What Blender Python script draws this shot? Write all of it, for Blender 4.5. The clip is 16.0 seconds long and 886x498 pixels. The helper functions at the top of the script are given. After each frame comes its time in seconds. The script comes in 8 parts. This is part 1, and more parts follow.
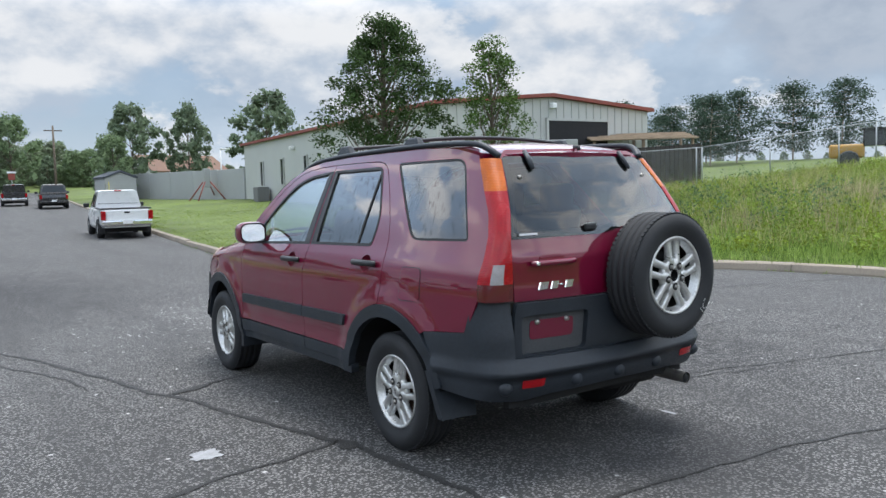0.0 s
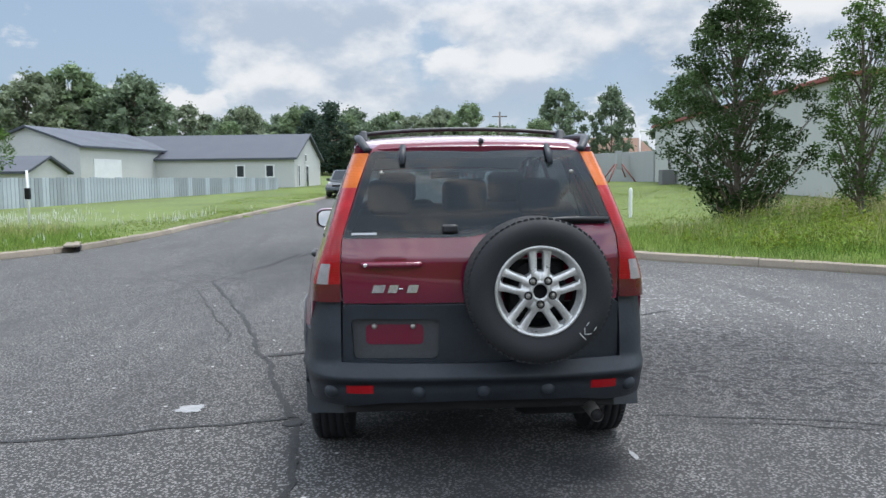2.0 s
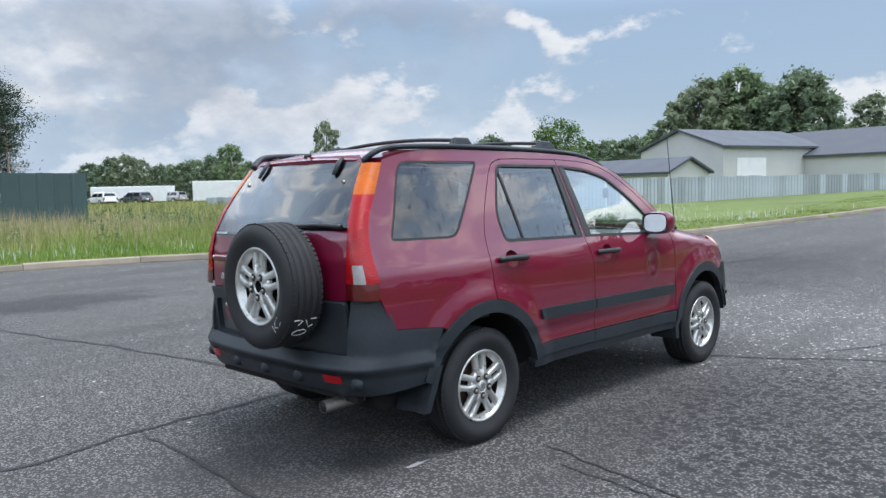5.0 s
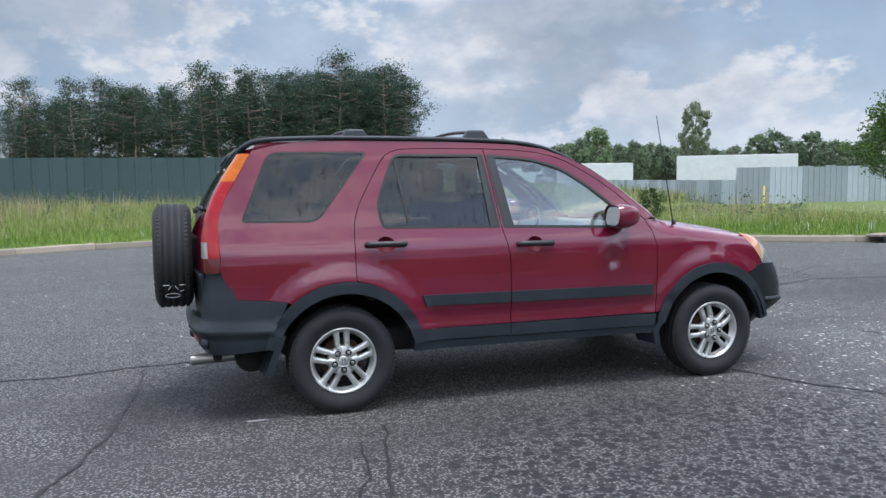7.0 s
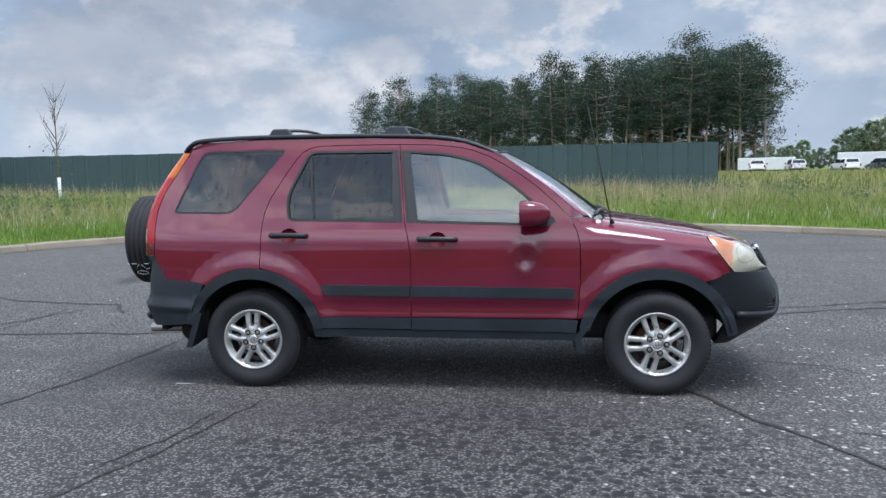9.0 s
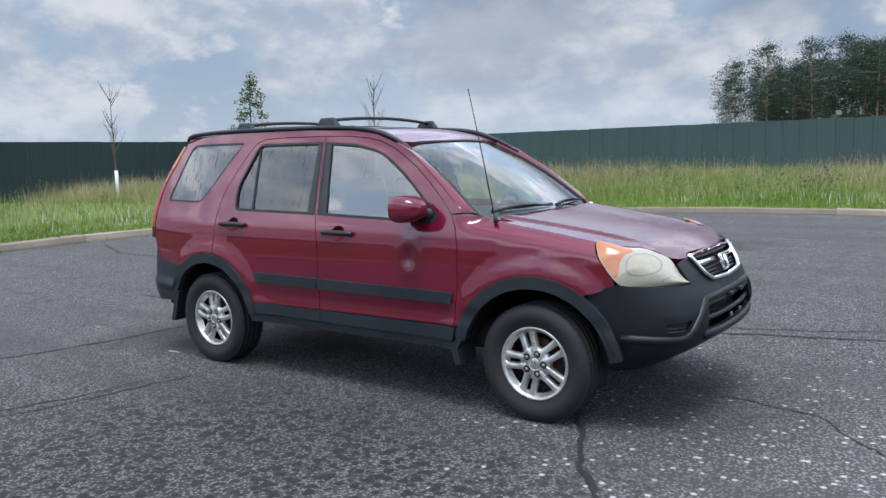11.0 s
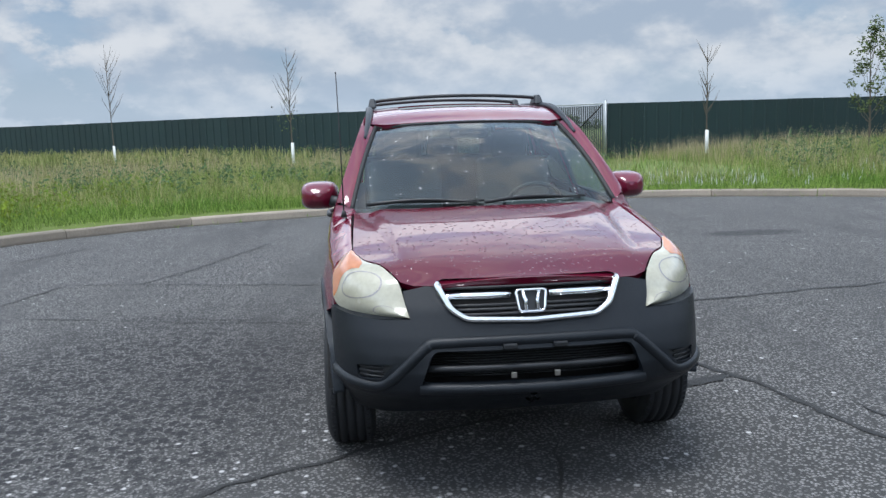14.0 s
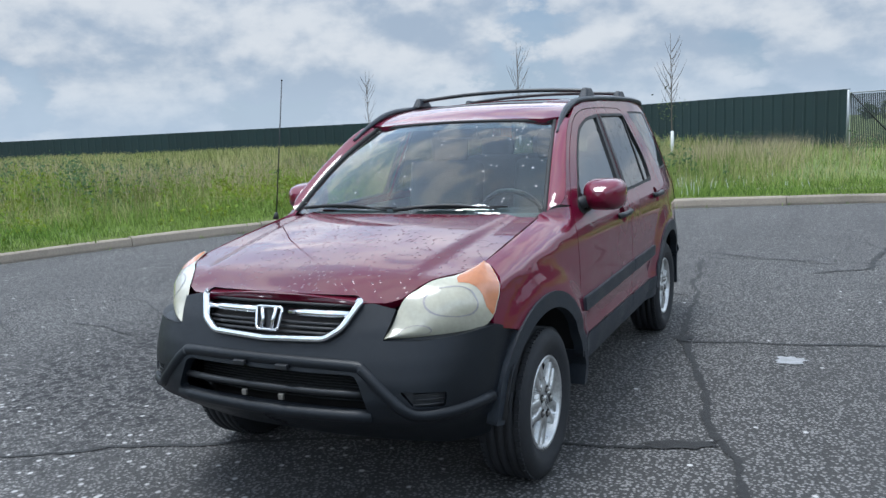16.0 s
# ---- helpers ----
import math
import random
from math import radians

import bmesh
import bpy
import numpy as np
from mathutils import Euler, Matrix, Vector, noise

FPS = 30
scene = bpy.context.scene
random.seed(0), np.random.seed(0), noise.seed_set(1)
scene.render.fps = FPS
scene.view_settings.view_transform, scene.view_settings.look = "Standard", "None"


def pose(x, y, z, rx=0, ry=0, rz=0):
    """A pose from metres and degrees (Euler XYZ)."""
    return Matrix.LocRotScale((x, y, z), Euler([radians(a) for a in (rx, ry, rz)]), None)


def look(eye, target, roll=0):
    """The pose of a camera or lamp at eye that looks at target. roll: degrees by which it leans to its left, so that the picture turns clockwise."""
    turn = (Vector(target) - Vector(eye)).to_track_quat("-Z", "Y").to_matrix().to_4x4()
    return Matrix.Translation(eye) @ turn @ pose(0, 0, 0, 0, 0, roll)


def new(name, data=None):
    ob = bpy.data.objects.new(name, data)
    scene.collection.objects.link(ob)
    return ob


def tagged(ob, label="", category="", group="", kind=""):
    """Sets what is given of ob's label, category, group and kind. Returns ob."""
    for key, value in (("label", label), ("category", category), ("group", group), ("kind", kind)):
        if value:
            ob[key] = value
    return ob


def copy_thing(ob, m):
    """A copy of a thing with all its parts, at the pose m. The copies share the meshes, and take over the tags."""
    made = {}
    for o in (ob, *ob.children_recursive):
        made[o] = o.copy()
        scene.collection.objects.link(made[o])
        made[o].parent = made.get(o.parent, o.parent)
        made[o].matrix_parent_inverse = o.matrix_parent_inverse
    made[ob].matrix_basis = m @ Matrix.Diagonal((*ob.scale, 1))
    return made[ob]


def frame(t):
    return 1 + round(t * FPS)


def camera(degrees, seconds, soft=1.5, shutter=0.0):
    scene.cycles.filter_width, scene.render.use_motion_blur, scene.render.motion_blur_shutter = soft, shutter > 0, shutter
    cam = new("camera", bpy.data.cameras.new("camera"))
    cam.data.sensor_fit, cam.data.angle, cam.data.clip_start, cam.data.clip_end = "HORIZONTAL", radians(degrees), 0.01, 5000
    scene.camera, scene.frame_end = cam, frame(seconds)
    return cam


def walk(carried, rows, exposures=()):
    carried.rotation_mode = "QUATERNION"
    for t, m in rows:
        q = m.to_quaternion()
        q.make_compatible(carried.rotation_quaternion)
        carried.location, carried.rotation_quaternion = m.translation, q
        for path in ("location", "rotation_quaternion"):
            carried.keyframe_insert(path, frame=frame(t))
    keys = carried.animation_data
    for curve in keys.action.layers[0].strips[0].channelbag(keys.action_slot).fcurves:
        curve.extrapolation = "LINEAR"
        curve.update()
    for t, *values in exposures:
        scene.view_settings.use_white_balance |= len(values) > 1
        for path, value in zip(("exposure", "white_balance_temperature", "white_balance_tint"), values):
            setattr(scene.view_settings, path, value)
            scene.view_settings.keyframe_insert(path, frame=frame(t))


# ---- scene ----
cam = camera(58.8, 16.0)

PATH = [
    (0, (-3.062, -4.939, 1.413), (-1.909, -3.312, 1.265), -1.6),
    (0.5, (-2.428, -5.258, 1.414), (-1.503, -3.492, 1.253), -1.4),
    (1, (-1.746, -5.468, 1.407), (-1.073, -3.592, 1.236), -1.3),
    (1.5, (-1.063, -5.596, 1.422), (-0.66, -3.645, 1.248), -0.9),
    (2, (-0.41, -5.718, 1.432), (-0.282, -3.73, 1.259), -0.6),
    (2.5, (0.31, -5.768, 1.44), (0.153, -3.783, 1.262), -0.4),
    (3, (1.022, -5.751, 1.434), (0.588, -3.807, 1.25), -0.3),
    (3.5, (1.814, -5.603, 1.381), (1.079, -3.75, 1.213), -0.5),
    (4, (2.493, -5.363, 1.384), (1.513, -3.628, 1.216), -0.8),
    (4.2, (2.757, -5.222, 1.393), (1.684, -3.542, 1.233), -1.1),
    (6.3, (5.001, -3.079, 1.425), (3.231, -2.165, 1.245), -0.8),
    (6.5, (5.165, -2.827, 1.393), (3.355, -1.997, 1.213), -0.8),
    (7, (5.445, -2.167, 1.4), (3.55, -1.553, 1.224), -0.7),
    (7.5, (5.692, -1.475, 1.407), (3.739, -1.078, 1.233), -0.6),
    (8, (5.799, -0.772, 1.414), (3.814, -0.599, 1.241), -0.7),
    (8.5, (5.86, -0.037, 1.411), (3.87, -0.091, 1.227), -0.9),
    (9, (5.763, 0.682, 1.418), (3.793, 0.401, 1.22), -1.0),
    (9.2, (5.702, 0.964, 1.434), (3.748, 0.591, 1.231), -1.2),
    (11.3, (4.183, 3.613, 1.453), (2.641, 2.36, 1.224), -1.2),
    (11.5, (3.952, 3.825, 1.454), (2.478, 2.492, 1.232), -0.9),
    (12, (3.313, 4.229, 1.46), (2.03, 2.713, 1.225), -0.9),
    (12.5, (2.669, 4.624, 1.465), (1.618, 2.942, 1.212), -0.8),
    (13, (1.992, 4.874, 1.488), (1.207, 3.055, 1.212), -1.0),
    (13.5, (1.282, 5.081, 1.508), (0.814, 3.159, 1.21), -1.7),
    (14, (0.638, 5.086, 1.5), (0.448, 3.118, 1.2), -1.7),
    (14.5, (-0.038, 5.037, 1.506), (0.054, 3.062, 1.199), -2.2),
    (15, (-0.686, 4.853, 1.501), (-0.311, 2.913, 1.194), -2.5),
    (15.5, (-1.334, 4.657, 1.488), (-0.692, 2.787, 1.191), -2.8),
    (16, (-1.921, 4.396, 1.487), (-1.035, 2.627, 1.195), -2.6),
]
walk(cam, [(t, look(eye, target, roll)) for t, eye, target, roll in PATH], exposures=[(0.0, 0.90, 6400, 10), (3.5, 0.92, 6350, 10), (6.5, 0.84, 6200, 11), (9.0, 0.76, 6150, 12), (12.0, 0.64, 6200, 11), (16.0, 0.66, 6000, 8)])

# ---------------------------------------------------------------- world and sun
SUN_EL, SUN_AZ = radians(75), radians(58)      # azimuth counted clockwise from +y
world = bpy.data.worlds.new("sky")
scene.world = world
world.use_nodes = True
wt = world.node_tree
wt.nodes.clear()


def wnode(kind, **inputs):
    n = wt.nodes.new(kind)
    for k, v in inputs.items():
        n.inputs[k].default_value = v
    return n


def wmath(op, a, b=None):
    n = wt.nodes.new("ShaderNodeMath")
    n.operation = op
    for i, v in enumerate((a, b)):
        if v is None:
            continue
        if isinstance(v, (int, float)):
            n.inputs[i].default_value = v
        else:
            wt.links.new(v, n.inputs[i])
    return n.outputs[0]


def wmix(fac, a, b):
    n = wt.nodes.new("ShaderNodeMix")
    n.data_type = "RGBA"
    for sock, v in ((n.inputs["Factor"], fac), (n.inputs["A"], a), (n.inputs["B"], b)):
        if isinstance(v, (int, float)):
            sock.default_value = v
        elif isinstance(v, tuple):
            sock.default_value = (*v, 1)
        else:
            wt.links.new(v, sock)
    return n.outputs["Result"]


def wramp(fac, lo, hi):
    n = wt.nodes.new("ShaderNodeMapRange")
    n.interpolation_type = "SMOOTHSTEP"
    n.inputs["From Min"].default_value, n.inputs["From Max"].default_value = lo, hi
    wt.links.new(fac, n.inputs["Value"])
    return n.outputs["Result"]


sky = wt.nodes.new("ShaderNodeTexSky")
sky.sky_type = "NISHITA"
sky.sun_disc = False
sky.sun_elevation, sky.sun_rotation = SUN_EL, SUN_AZ
sky.air_density, sky.dust_density, sky.ozone_density = 1.0, 1.6, 2.0
coord = wt.nodes.new("ShaderNodeTexCoord")
sep = wt.nodes.new("ShaderNodeSeparateXYZ")
wt.links.new(coord.outputs["Generated"], sep.inputs[0])
zc = wmath("MAXIMUM", sep.outputs["Z"], 0.0)


def wnoise(scale, detail, rough, shift, vec):
    m = wt.nodes.new("ShaderNodeMapping")
    m.inputs["Location"].default_value = (shift, shift * 0.7, shift * 0.3)
    wt.links.new(vec, m.inputs["Vector"])
    n = wnode("ShaderNodeTexNoise", Scale=scale, Detail=detail, Roughness=rough)
    wt.links.new(m.outputs[0], n.inputs["Vector"])
    return n.outputs["Fac"]


# grey banks, heaped cloud with lit tops, and pale blue gaps between them
dir_vec = wt.nodes.new("ShaderNodeMapping")
dir_vec.inputs["Scale"].default_value = (1.0, 1.0, 1.75)
wt.links.new(coord.outputs["Generated"], dir_vec.inputs["Vector"])


def heap_density(up):
    m = wt.nodes.new("ShaderNodeMapping")
    m.inputs["Location"].default_value = (0, 0, up)
    wt.links.new(dir_vec.outputs[0], m.inputs["Vector"])
    v = m.outputs[0]
    a, b = wnoise(2.6, 3, 0.5, 1.3, v), wnoise(7.0, 10, 0.56, 4.4, v)
    return wmath("ADD", wmath("MULTIPLY", a, 0.52), wmath("MULTIPLY", b, 0.48))


def heading(left_of_north, elevation):
    a, e = radians(left_of_north), radians(elevation)
    return (-math.sin(a) * math.cos(e), math.cos(a) * math.cos(e), math.sin(e))


def cloud_mass(centres, ragged):
    """One large ragged cloud made of round lobes about the given headings; lobe sizes in degrees."""
    total = None
    for left, elev, size in centres:
        d = wt.nodes.new("ShaderNodeVectorMath")
        d.operation = "DISTANCE"
        wt.links.new(coord.outputs["Generated"], d.inputs[0])
        d.inputs[1].default_value = heading(left, elev)
        lobe = wmath("SUBTRACT", 1.0, wmath("DIVIDE", d.outputs["Value"], radians(size)))
        total = lobe if total is None else wmath("MAXIMUM", total, lobe)
    return wmath("ADD", total, wmath("MULTIPLY", wmath("SUBTRACT", ragged, 0.5), 2.6))


rag = wnoise(6.0, 9, 0.58, 3.1, dir_vec.outputs[0])
low = wmath("SUBTRACT", 1.0, wramp(zc, 0.03, 0.30))
heap_0, heap_1 = heap_density(0.0), heap_density(0.045)
heap = wramp(wmath("SUBTRACT", heap_0, wmath("MULTIPLY", low, 0.016)), 0.474, 0.512)
heap_a = wramp(cloud_mass([(112, 7.0, 9), (104, 5.0, 6), (121, 4.5, 8), (133, 9.5, 7), (-9, 9.5, 6), (6, 11, 9), (-152, 8.5, 8), (-9, 22, 14), (70, 10.5, 7), (160, 9, 12), (147, 13, 11), (173, 13, 10), (-171, 8, 8)], rag), -0.05, 0.40)
heap = wmath("MAXIMUM", heap, heap_a)
lit = wramp(wmath("ADD", wmath("SUBTRACT", heap_0, heap_1), wmath("MULTIPLY", wnoise(19.0, 7, 0.62, 8.0, dir_vec.outputs[0]), 0.06)), -0.045, 0.110)
bank = wramp(wmath("ADD", wmath("MULTIPLY", wnoise(1.3, 3, 0.5, 6.1, dir_vec.outputs[0]), 0.7), wmath("MULTIPLY", wnoise(4.2, 6, 0.55, 2.7, dir_vec.outputs[0]), 0.3)), 0.38, 0.56)
blue = wmix(0.60, sky.outputs["Color"], (3.8, 4.85, 6.15))
sky_in = wt.nodes.new("ShaderNodeVectorMath")
sky_in.operation = "SCALE"
sky_in.inputs["Scale"].default_value = 0.084
wt.links.new(blue, sky_in.inputs[0])
bank_col = wmix(wramp(wnoise(3.0, 6, 0.58, 9.0, dir_vec.outputs[0]), 0.36, 0.66), (0.25, 0.32, 0.41), (0.44, 0.505, 0.585))
heap_col = wmix(lit, (0.345, 0.40, 0.475), (0.65, 0.648, 0.648))
col = wmix(wmath("MULTIPLY", bank, 0.74), sky_in.outputs[0], bank_col)
col = wmix(wmath("MULTIPLY", heap, 0.86), col, heap_col)
dark = wramp(cloud_mass([(119, 14.5, 10), (105, 15.5, 10), (92, 19, 9), (62, 13, 10), (48, 17, 10), (-61, 14, 9)], rag), -0.1, 0.55)
col = wmix(wmath("MULTIPLY", dark, 0.85), col, wmix(wramp(rag, 0.40, 0.62), (0.235, 0.28, 0.35), (0.345, 0.385, 0.445)))
haze = wmath("MULTIPLY", wramp(zc, 0.11, 0.0), 0.62)
col = wmix(haze, col, (0.46, 0.535, 0.62))
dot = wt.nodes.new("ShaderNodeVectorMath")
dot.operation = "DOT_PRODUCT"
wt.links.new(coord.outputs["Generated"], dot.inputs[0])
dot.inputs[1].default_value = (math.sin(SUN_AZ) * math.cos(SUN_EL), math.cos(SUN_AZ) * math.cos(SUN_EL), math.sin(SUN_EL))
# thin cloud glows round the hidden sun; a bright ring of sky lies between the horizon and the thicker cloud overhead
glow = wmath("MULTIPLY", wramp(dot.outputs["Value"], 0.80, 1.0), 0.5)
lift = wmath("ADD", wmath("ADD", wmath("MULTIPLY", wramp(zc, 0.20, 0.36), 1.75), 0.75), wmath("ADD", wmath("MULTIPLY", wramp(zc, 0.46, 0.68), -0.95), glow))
back = wt.nodes.new("ShaderNodeBackground")
wt.links.new(col, back.inputs["Color"])
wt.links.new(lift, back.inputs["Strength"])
wout = wt.nodes.new("ShaderNodeOutputWorld")
wt.links.new(back.outputs[0], wout.inputs[0])

sun = new("sun", bpy.data.lights.new("sun", "SUN"))
sun.data.energy, sun.data.angle, sun.data.color = 1.9, radians(26), (1.0, 0.985, 0.96)
sun_to = Vector((math.sin(SUN_AZ) * math.cos(SUN_EL), math.cos(SUN_AZ) * math.cos(SUN_EL), math.sin(SUN_EL)))
sun.matrix_world = look(sun_to * 50, (0, 0, 0))


# ---------------------------------------------------------------- materials
def material(name, base, rough=0.5, metal=0.0, vary=0.12, scale=8.0, fine=90.0, bump=0.0, bump_scale=60.0, coat=0.0, spec=0.5, coat_rough=0.06, coat_ior=1.5, random_obj=0.0, random_island=0.0):
    """A principled material with two scales of variation in colour and roughness, and fine relief."""
    m = bpy.data.materials.new(name)
    m.use_nodes = True
    t = m.node_tree
    bs = t.nodes["Principled BSDF"]
    bs.inputs["Metallic"].default_value = metal
    bs.inputs["Coat Weight"].default_value = coat
    bs.inputs["Coat Roughness"].default_value = coat_rough
    bs.inputs["Specular IOR Level"].default_value = spec
    bs.inputs["Coat IOR"].default_value = coat_ior
    co = t.nodes.new("ShaderNodeTexCoord")

    def noise_tex(sc, det):
        n = t.nodes.new("ShaderNodeTexNoise")
        n.inputs["Scale"].default_value, n.inputs["Detail"].default_value = sc, det
        t.links.new(co.outputs["Object"], n.inputs["Vector"])
        return n.outputs["Fac"]

    big, small = noise_tex(scale, 4), noise_tex(fine, 3)
    mixf = t.nodes.new("ShaderNodeMath")
    mixf.operation = "MULTIPLY_ADD"
    t.links.new(big, mixf.inputs[0])
    mixf.inputs[1].default_value = 0.6
    half = t.nodes.new("ShaderNodeMath")
    half.operation = "MULTIPLY"
    half.inputs[1].default_value = 0.4
    t.links.new(small, half.inputs[0])
    t.links.new(half.outputs[0], mixf.inputs[2])
    fac = mixf.outputs[0]
    if random_obj or random_island:
        src = t.nodes.new("ShaderNodeObjectInfo").outputs["Random"] if random_obj else t.nodes.new("ShaderNodeNewGeometry").outputs["Random Per Island"]
        add = t.nodes.new("ShaderNodeMath")
        add.operation = "MULTIPLY_ADD"
        t.links.new(src, add.inputs[0])
        add.inputs[1].default_value = random_obj or random_island
        sub = t.nodes.new("ShaderNodeMath")
        sub.operation = "SUBTRACT"
        t.links.new(fac, sub.inputs[0])
        sub.inputs[1].default_value = (random_obj or random_island) * 0.5
        t.links.new(sub.outputs[0], add.inputs[2])
        fac = add.outputs[0]
    rp = t.nodes.new("ShaderNodeMapRange")
    rp.inputs["From Min"].default_value, rp.inputs["From Max"].default_value = 0.3, 0.7
    rp.inputs["To Min"].default_value, rp.inputs["To Max"].default_value = 1 - vary, 1 + vary
    t.links.new(fac, rp.inputs["Value"])
    sc = t.nodes.new("ShaderNodeVectorMath")
    sc.operation = "SCALE"
    sc.inputs[0].default_value = base
    t.links.new(rp.outputs[0], sc.inputs["Scale"])
    t.links.new(sc.outputs[0], bs.inputs["Base Color"])
    rr = t.nodes.new("ShaderNodeMapRange")
    rr.inputs["From Min"].default_value, rr.inputs["From Max"].default_value = 0.3, 0.7
    rr.inputs["To Min"].default_value, rr.inputs["To Max"].default_value = max(rough - 0.08, 0.02), min(rough + 0.08, 1)
    t.links.new(big, rr.inputs["Value"])
    t.links.new(rr.outputs[0], bs.inputs["Roughness"])
    if bump:
        bn = noise_tex(bump_scale, 5)
        b = t.nodes.new("ShaderNodeBump")
        b.inputs["Strength"].default_value, b.inputs["Distance"].default_value = bump, 0.01
        t.links.new(bn, b.inputs["Height"])
        t.links.new(b.outputs[0], bs.inputs["Normal"])
    return m


def glass_material(name, tint, gloss=0.03, dust=0.0, facing=0.06, drops=False, specks=False):
    """Thin pane: tinted see-through, with the gloss of both its faces growing towards a glancing view."""
    m = bpy.data.materials.new(name)
    m.use_nodes = True
    t = m.node_tree
    t.nodes.clear()
    tr = t.nodes.new("ShaderNodeBsdfTransparent")
    tr.inputs["Color"].default_value = (*tint, 1)
    gl = t.nodes.new("ShaderNodeBsdfGlossy")
    gl.inputs["Roughness"].default_value = gloss
    lw = t.nodes.new("ShaderNodeLayerWeight")
    lw.inputs["Blend"].default_value = 0.5
    pw = t.nodes.new("ShaderNodeMath")
    pw.operation = "POWER"
    pw.inputs[1].default_value = 2.5
    t.links.new(lw.outputs["Facing"], pw.inputs[0])
    fr = t.nodes.new("ShaderNodeMath")
    fr.operation = "MULTIPLY_ADD"
    t.links.new(pw.outputs[0], fr.inputs[0])
    fr.inputs[1].default_value, fr.inputs[2].default_value = 0.98 - facing, facing
    mx = t.nodes.new("ShaderNodeMixShader")
    gloss_share = fr.outputs[0]
    if drops:                                  # short dried runs that dull the gloss
        dc = t.nodes.new("ShaderNodeTexCoord")
        dm = t.nodes.new("ShaderNodeMapping")
        dm.inputs["Scale"].default_value = (42, 42, 6.5)
        t.links.new(dc.outputs["Object"], dm.inputs["Vector"])
        dn = t.nodes.new("ShaderNodeTexNoise")
        dn.inputs["Scale"].default_value, dn.inputs["Detail"].default_value = 1.0, 3
        t.links.new(dm.outputs[0], dn.inputs["Vector"])
        dr = t.nodes.new("ShaderNodeMapRange")
        for k, v in zip(("From Min", "From Max", "To Min", "To Max"), (0.60, 0.65, 1.0, 0.62)):
            dr.inputs[k].default_value = v
        t.links.new(dn.outputs["Fac"], dr.inputs["Value"])
        dx = t.nodes.new("ShaderNodeMath")
        dx.operation = "MULTIPLY"
        t.links.new(gloss_share, dx.inputs[0])
        t.links.new(dr.outputs[0], dx.inputs[1])
        gloss_share = dx.outputs[0]
    t.links.new(gloss_share, mx.inputs[0])
    t.links.new(tr.outputs[0], mx.inputs[1])
    t.links.new(gl.outputs[0], mx.inputs[2])
    last = mx.outputs[0]
    if specks:                                 # pale dried splashes, scattered
        sco = t.nodes.new("ShaderNodeTexCoord")
        sv = t.nodes.new("ShaderNodeTexVoronoi")
        sv.inputs["Scale"].default_value = 38
        t.links.new(sco.outputs["Object"], sv.inputs["Vector"])
        sc = t.nodes.new("ShaderNodeSeparateColor")
        t.links.new(sv.outputs["Color"], sc.inputs[0])
        sp = t.nodes.new("ShaderNodeMath")
        sp.operation = "LESS_THAN"
        sp.inputs[1].default_value = 0.16
        t.links.new(sc.outputs[0], sp.inputs[0])
        sr = t.nodes.new("ShaderNodeMapRange")
        for k, v in zip(("From Min", "From Max", "To Min", "To Max"), (0.24, 0.12, 0.0, 0.7)):
            sr.inputs[k].default_value = v
        t.links.new(sv.outputs["Distance"], sr.inputs["Value"])
        sm = t.nodes.new("ShaderNodeMath")
        sm.operation = "MULTIPLY"
        t.links.new(sp.outputs[0], sm.inputs[0])
        t.links.new(sr.outputs[0], sm.inputs[1])
        sd = t.nodes.new("ShaderNodeBsdfDiffuse")
        sd.inputs["Color"].default_value = (0.7, 0.72, 0.72, 1)
        m3 = t.nodes.new("ShaderNodeMixShader")
        t.links.new(sm.outputs[0], m3.inputs[0])
        t.links.new(last, m3.inputs[1])
        t.links.new(sd.outputs[0], m3.inputs[2])
        last = m3.outputs[0]
    if dust:
        df = t.nodes.new("ShaderNodeBsdfDiffuse")
        df.inputs["Color"].default_value = (0.55, 0.55, 0.53, 1)
        co = t.nodes.new("ShaderNodeTexCoord")
        n = t.nodes.new("ShaderNodeTexNoise")
        n.inputs["Scale"].default_value, n.inputs["Detail"].default_value = 9, 6
        run = t.nodes.new("ShaderNodeMapping")          # dried drips run downwards
        run.inputs["Scale"].default_value = (4.5, 4.5, 0.35)
        t.links.new(co.outputs["Object"], run.inputs["Vector"])
        t.links.new(run.outputs[0], n.inputs["Vector"])
        r = t.nodes.new("ShaderNodeMapRange")
        r.inputs["From Min"].default_value, r.inputs["From Max"].default_value = 0.3, 0.8
        r.inputs["To Min"].default_value, r.inputs["To Max"].default_value = dust * 0.4, dust * 1.5
        t.links.new(n.outputs["Fac"], r.inputs["Value"])
        m2 = t.nodes.new("ShaderNodeMixShader")
        t.links.new(r.outputs[0], m2.inputs[0])
        t.links.new(last, m2.inputs[1])
        t.links.new(df.outputs[0], m2.inputs[2])
        last = m2.outputs[0]
    o = t.nodes.new("ShaderNodeOutputMaterial")
    t.links.new(last, o.inputs[0])
    return m


PAINT = material("dark_red_metallic_paint", (0.132, 0.0018, 0.0215), 0.42, 0.0, 0.12, 3.0, 220.0, 0.0, coat=1.0, spec=0.10, coat_rough=0.012, coat_ior=1.66)


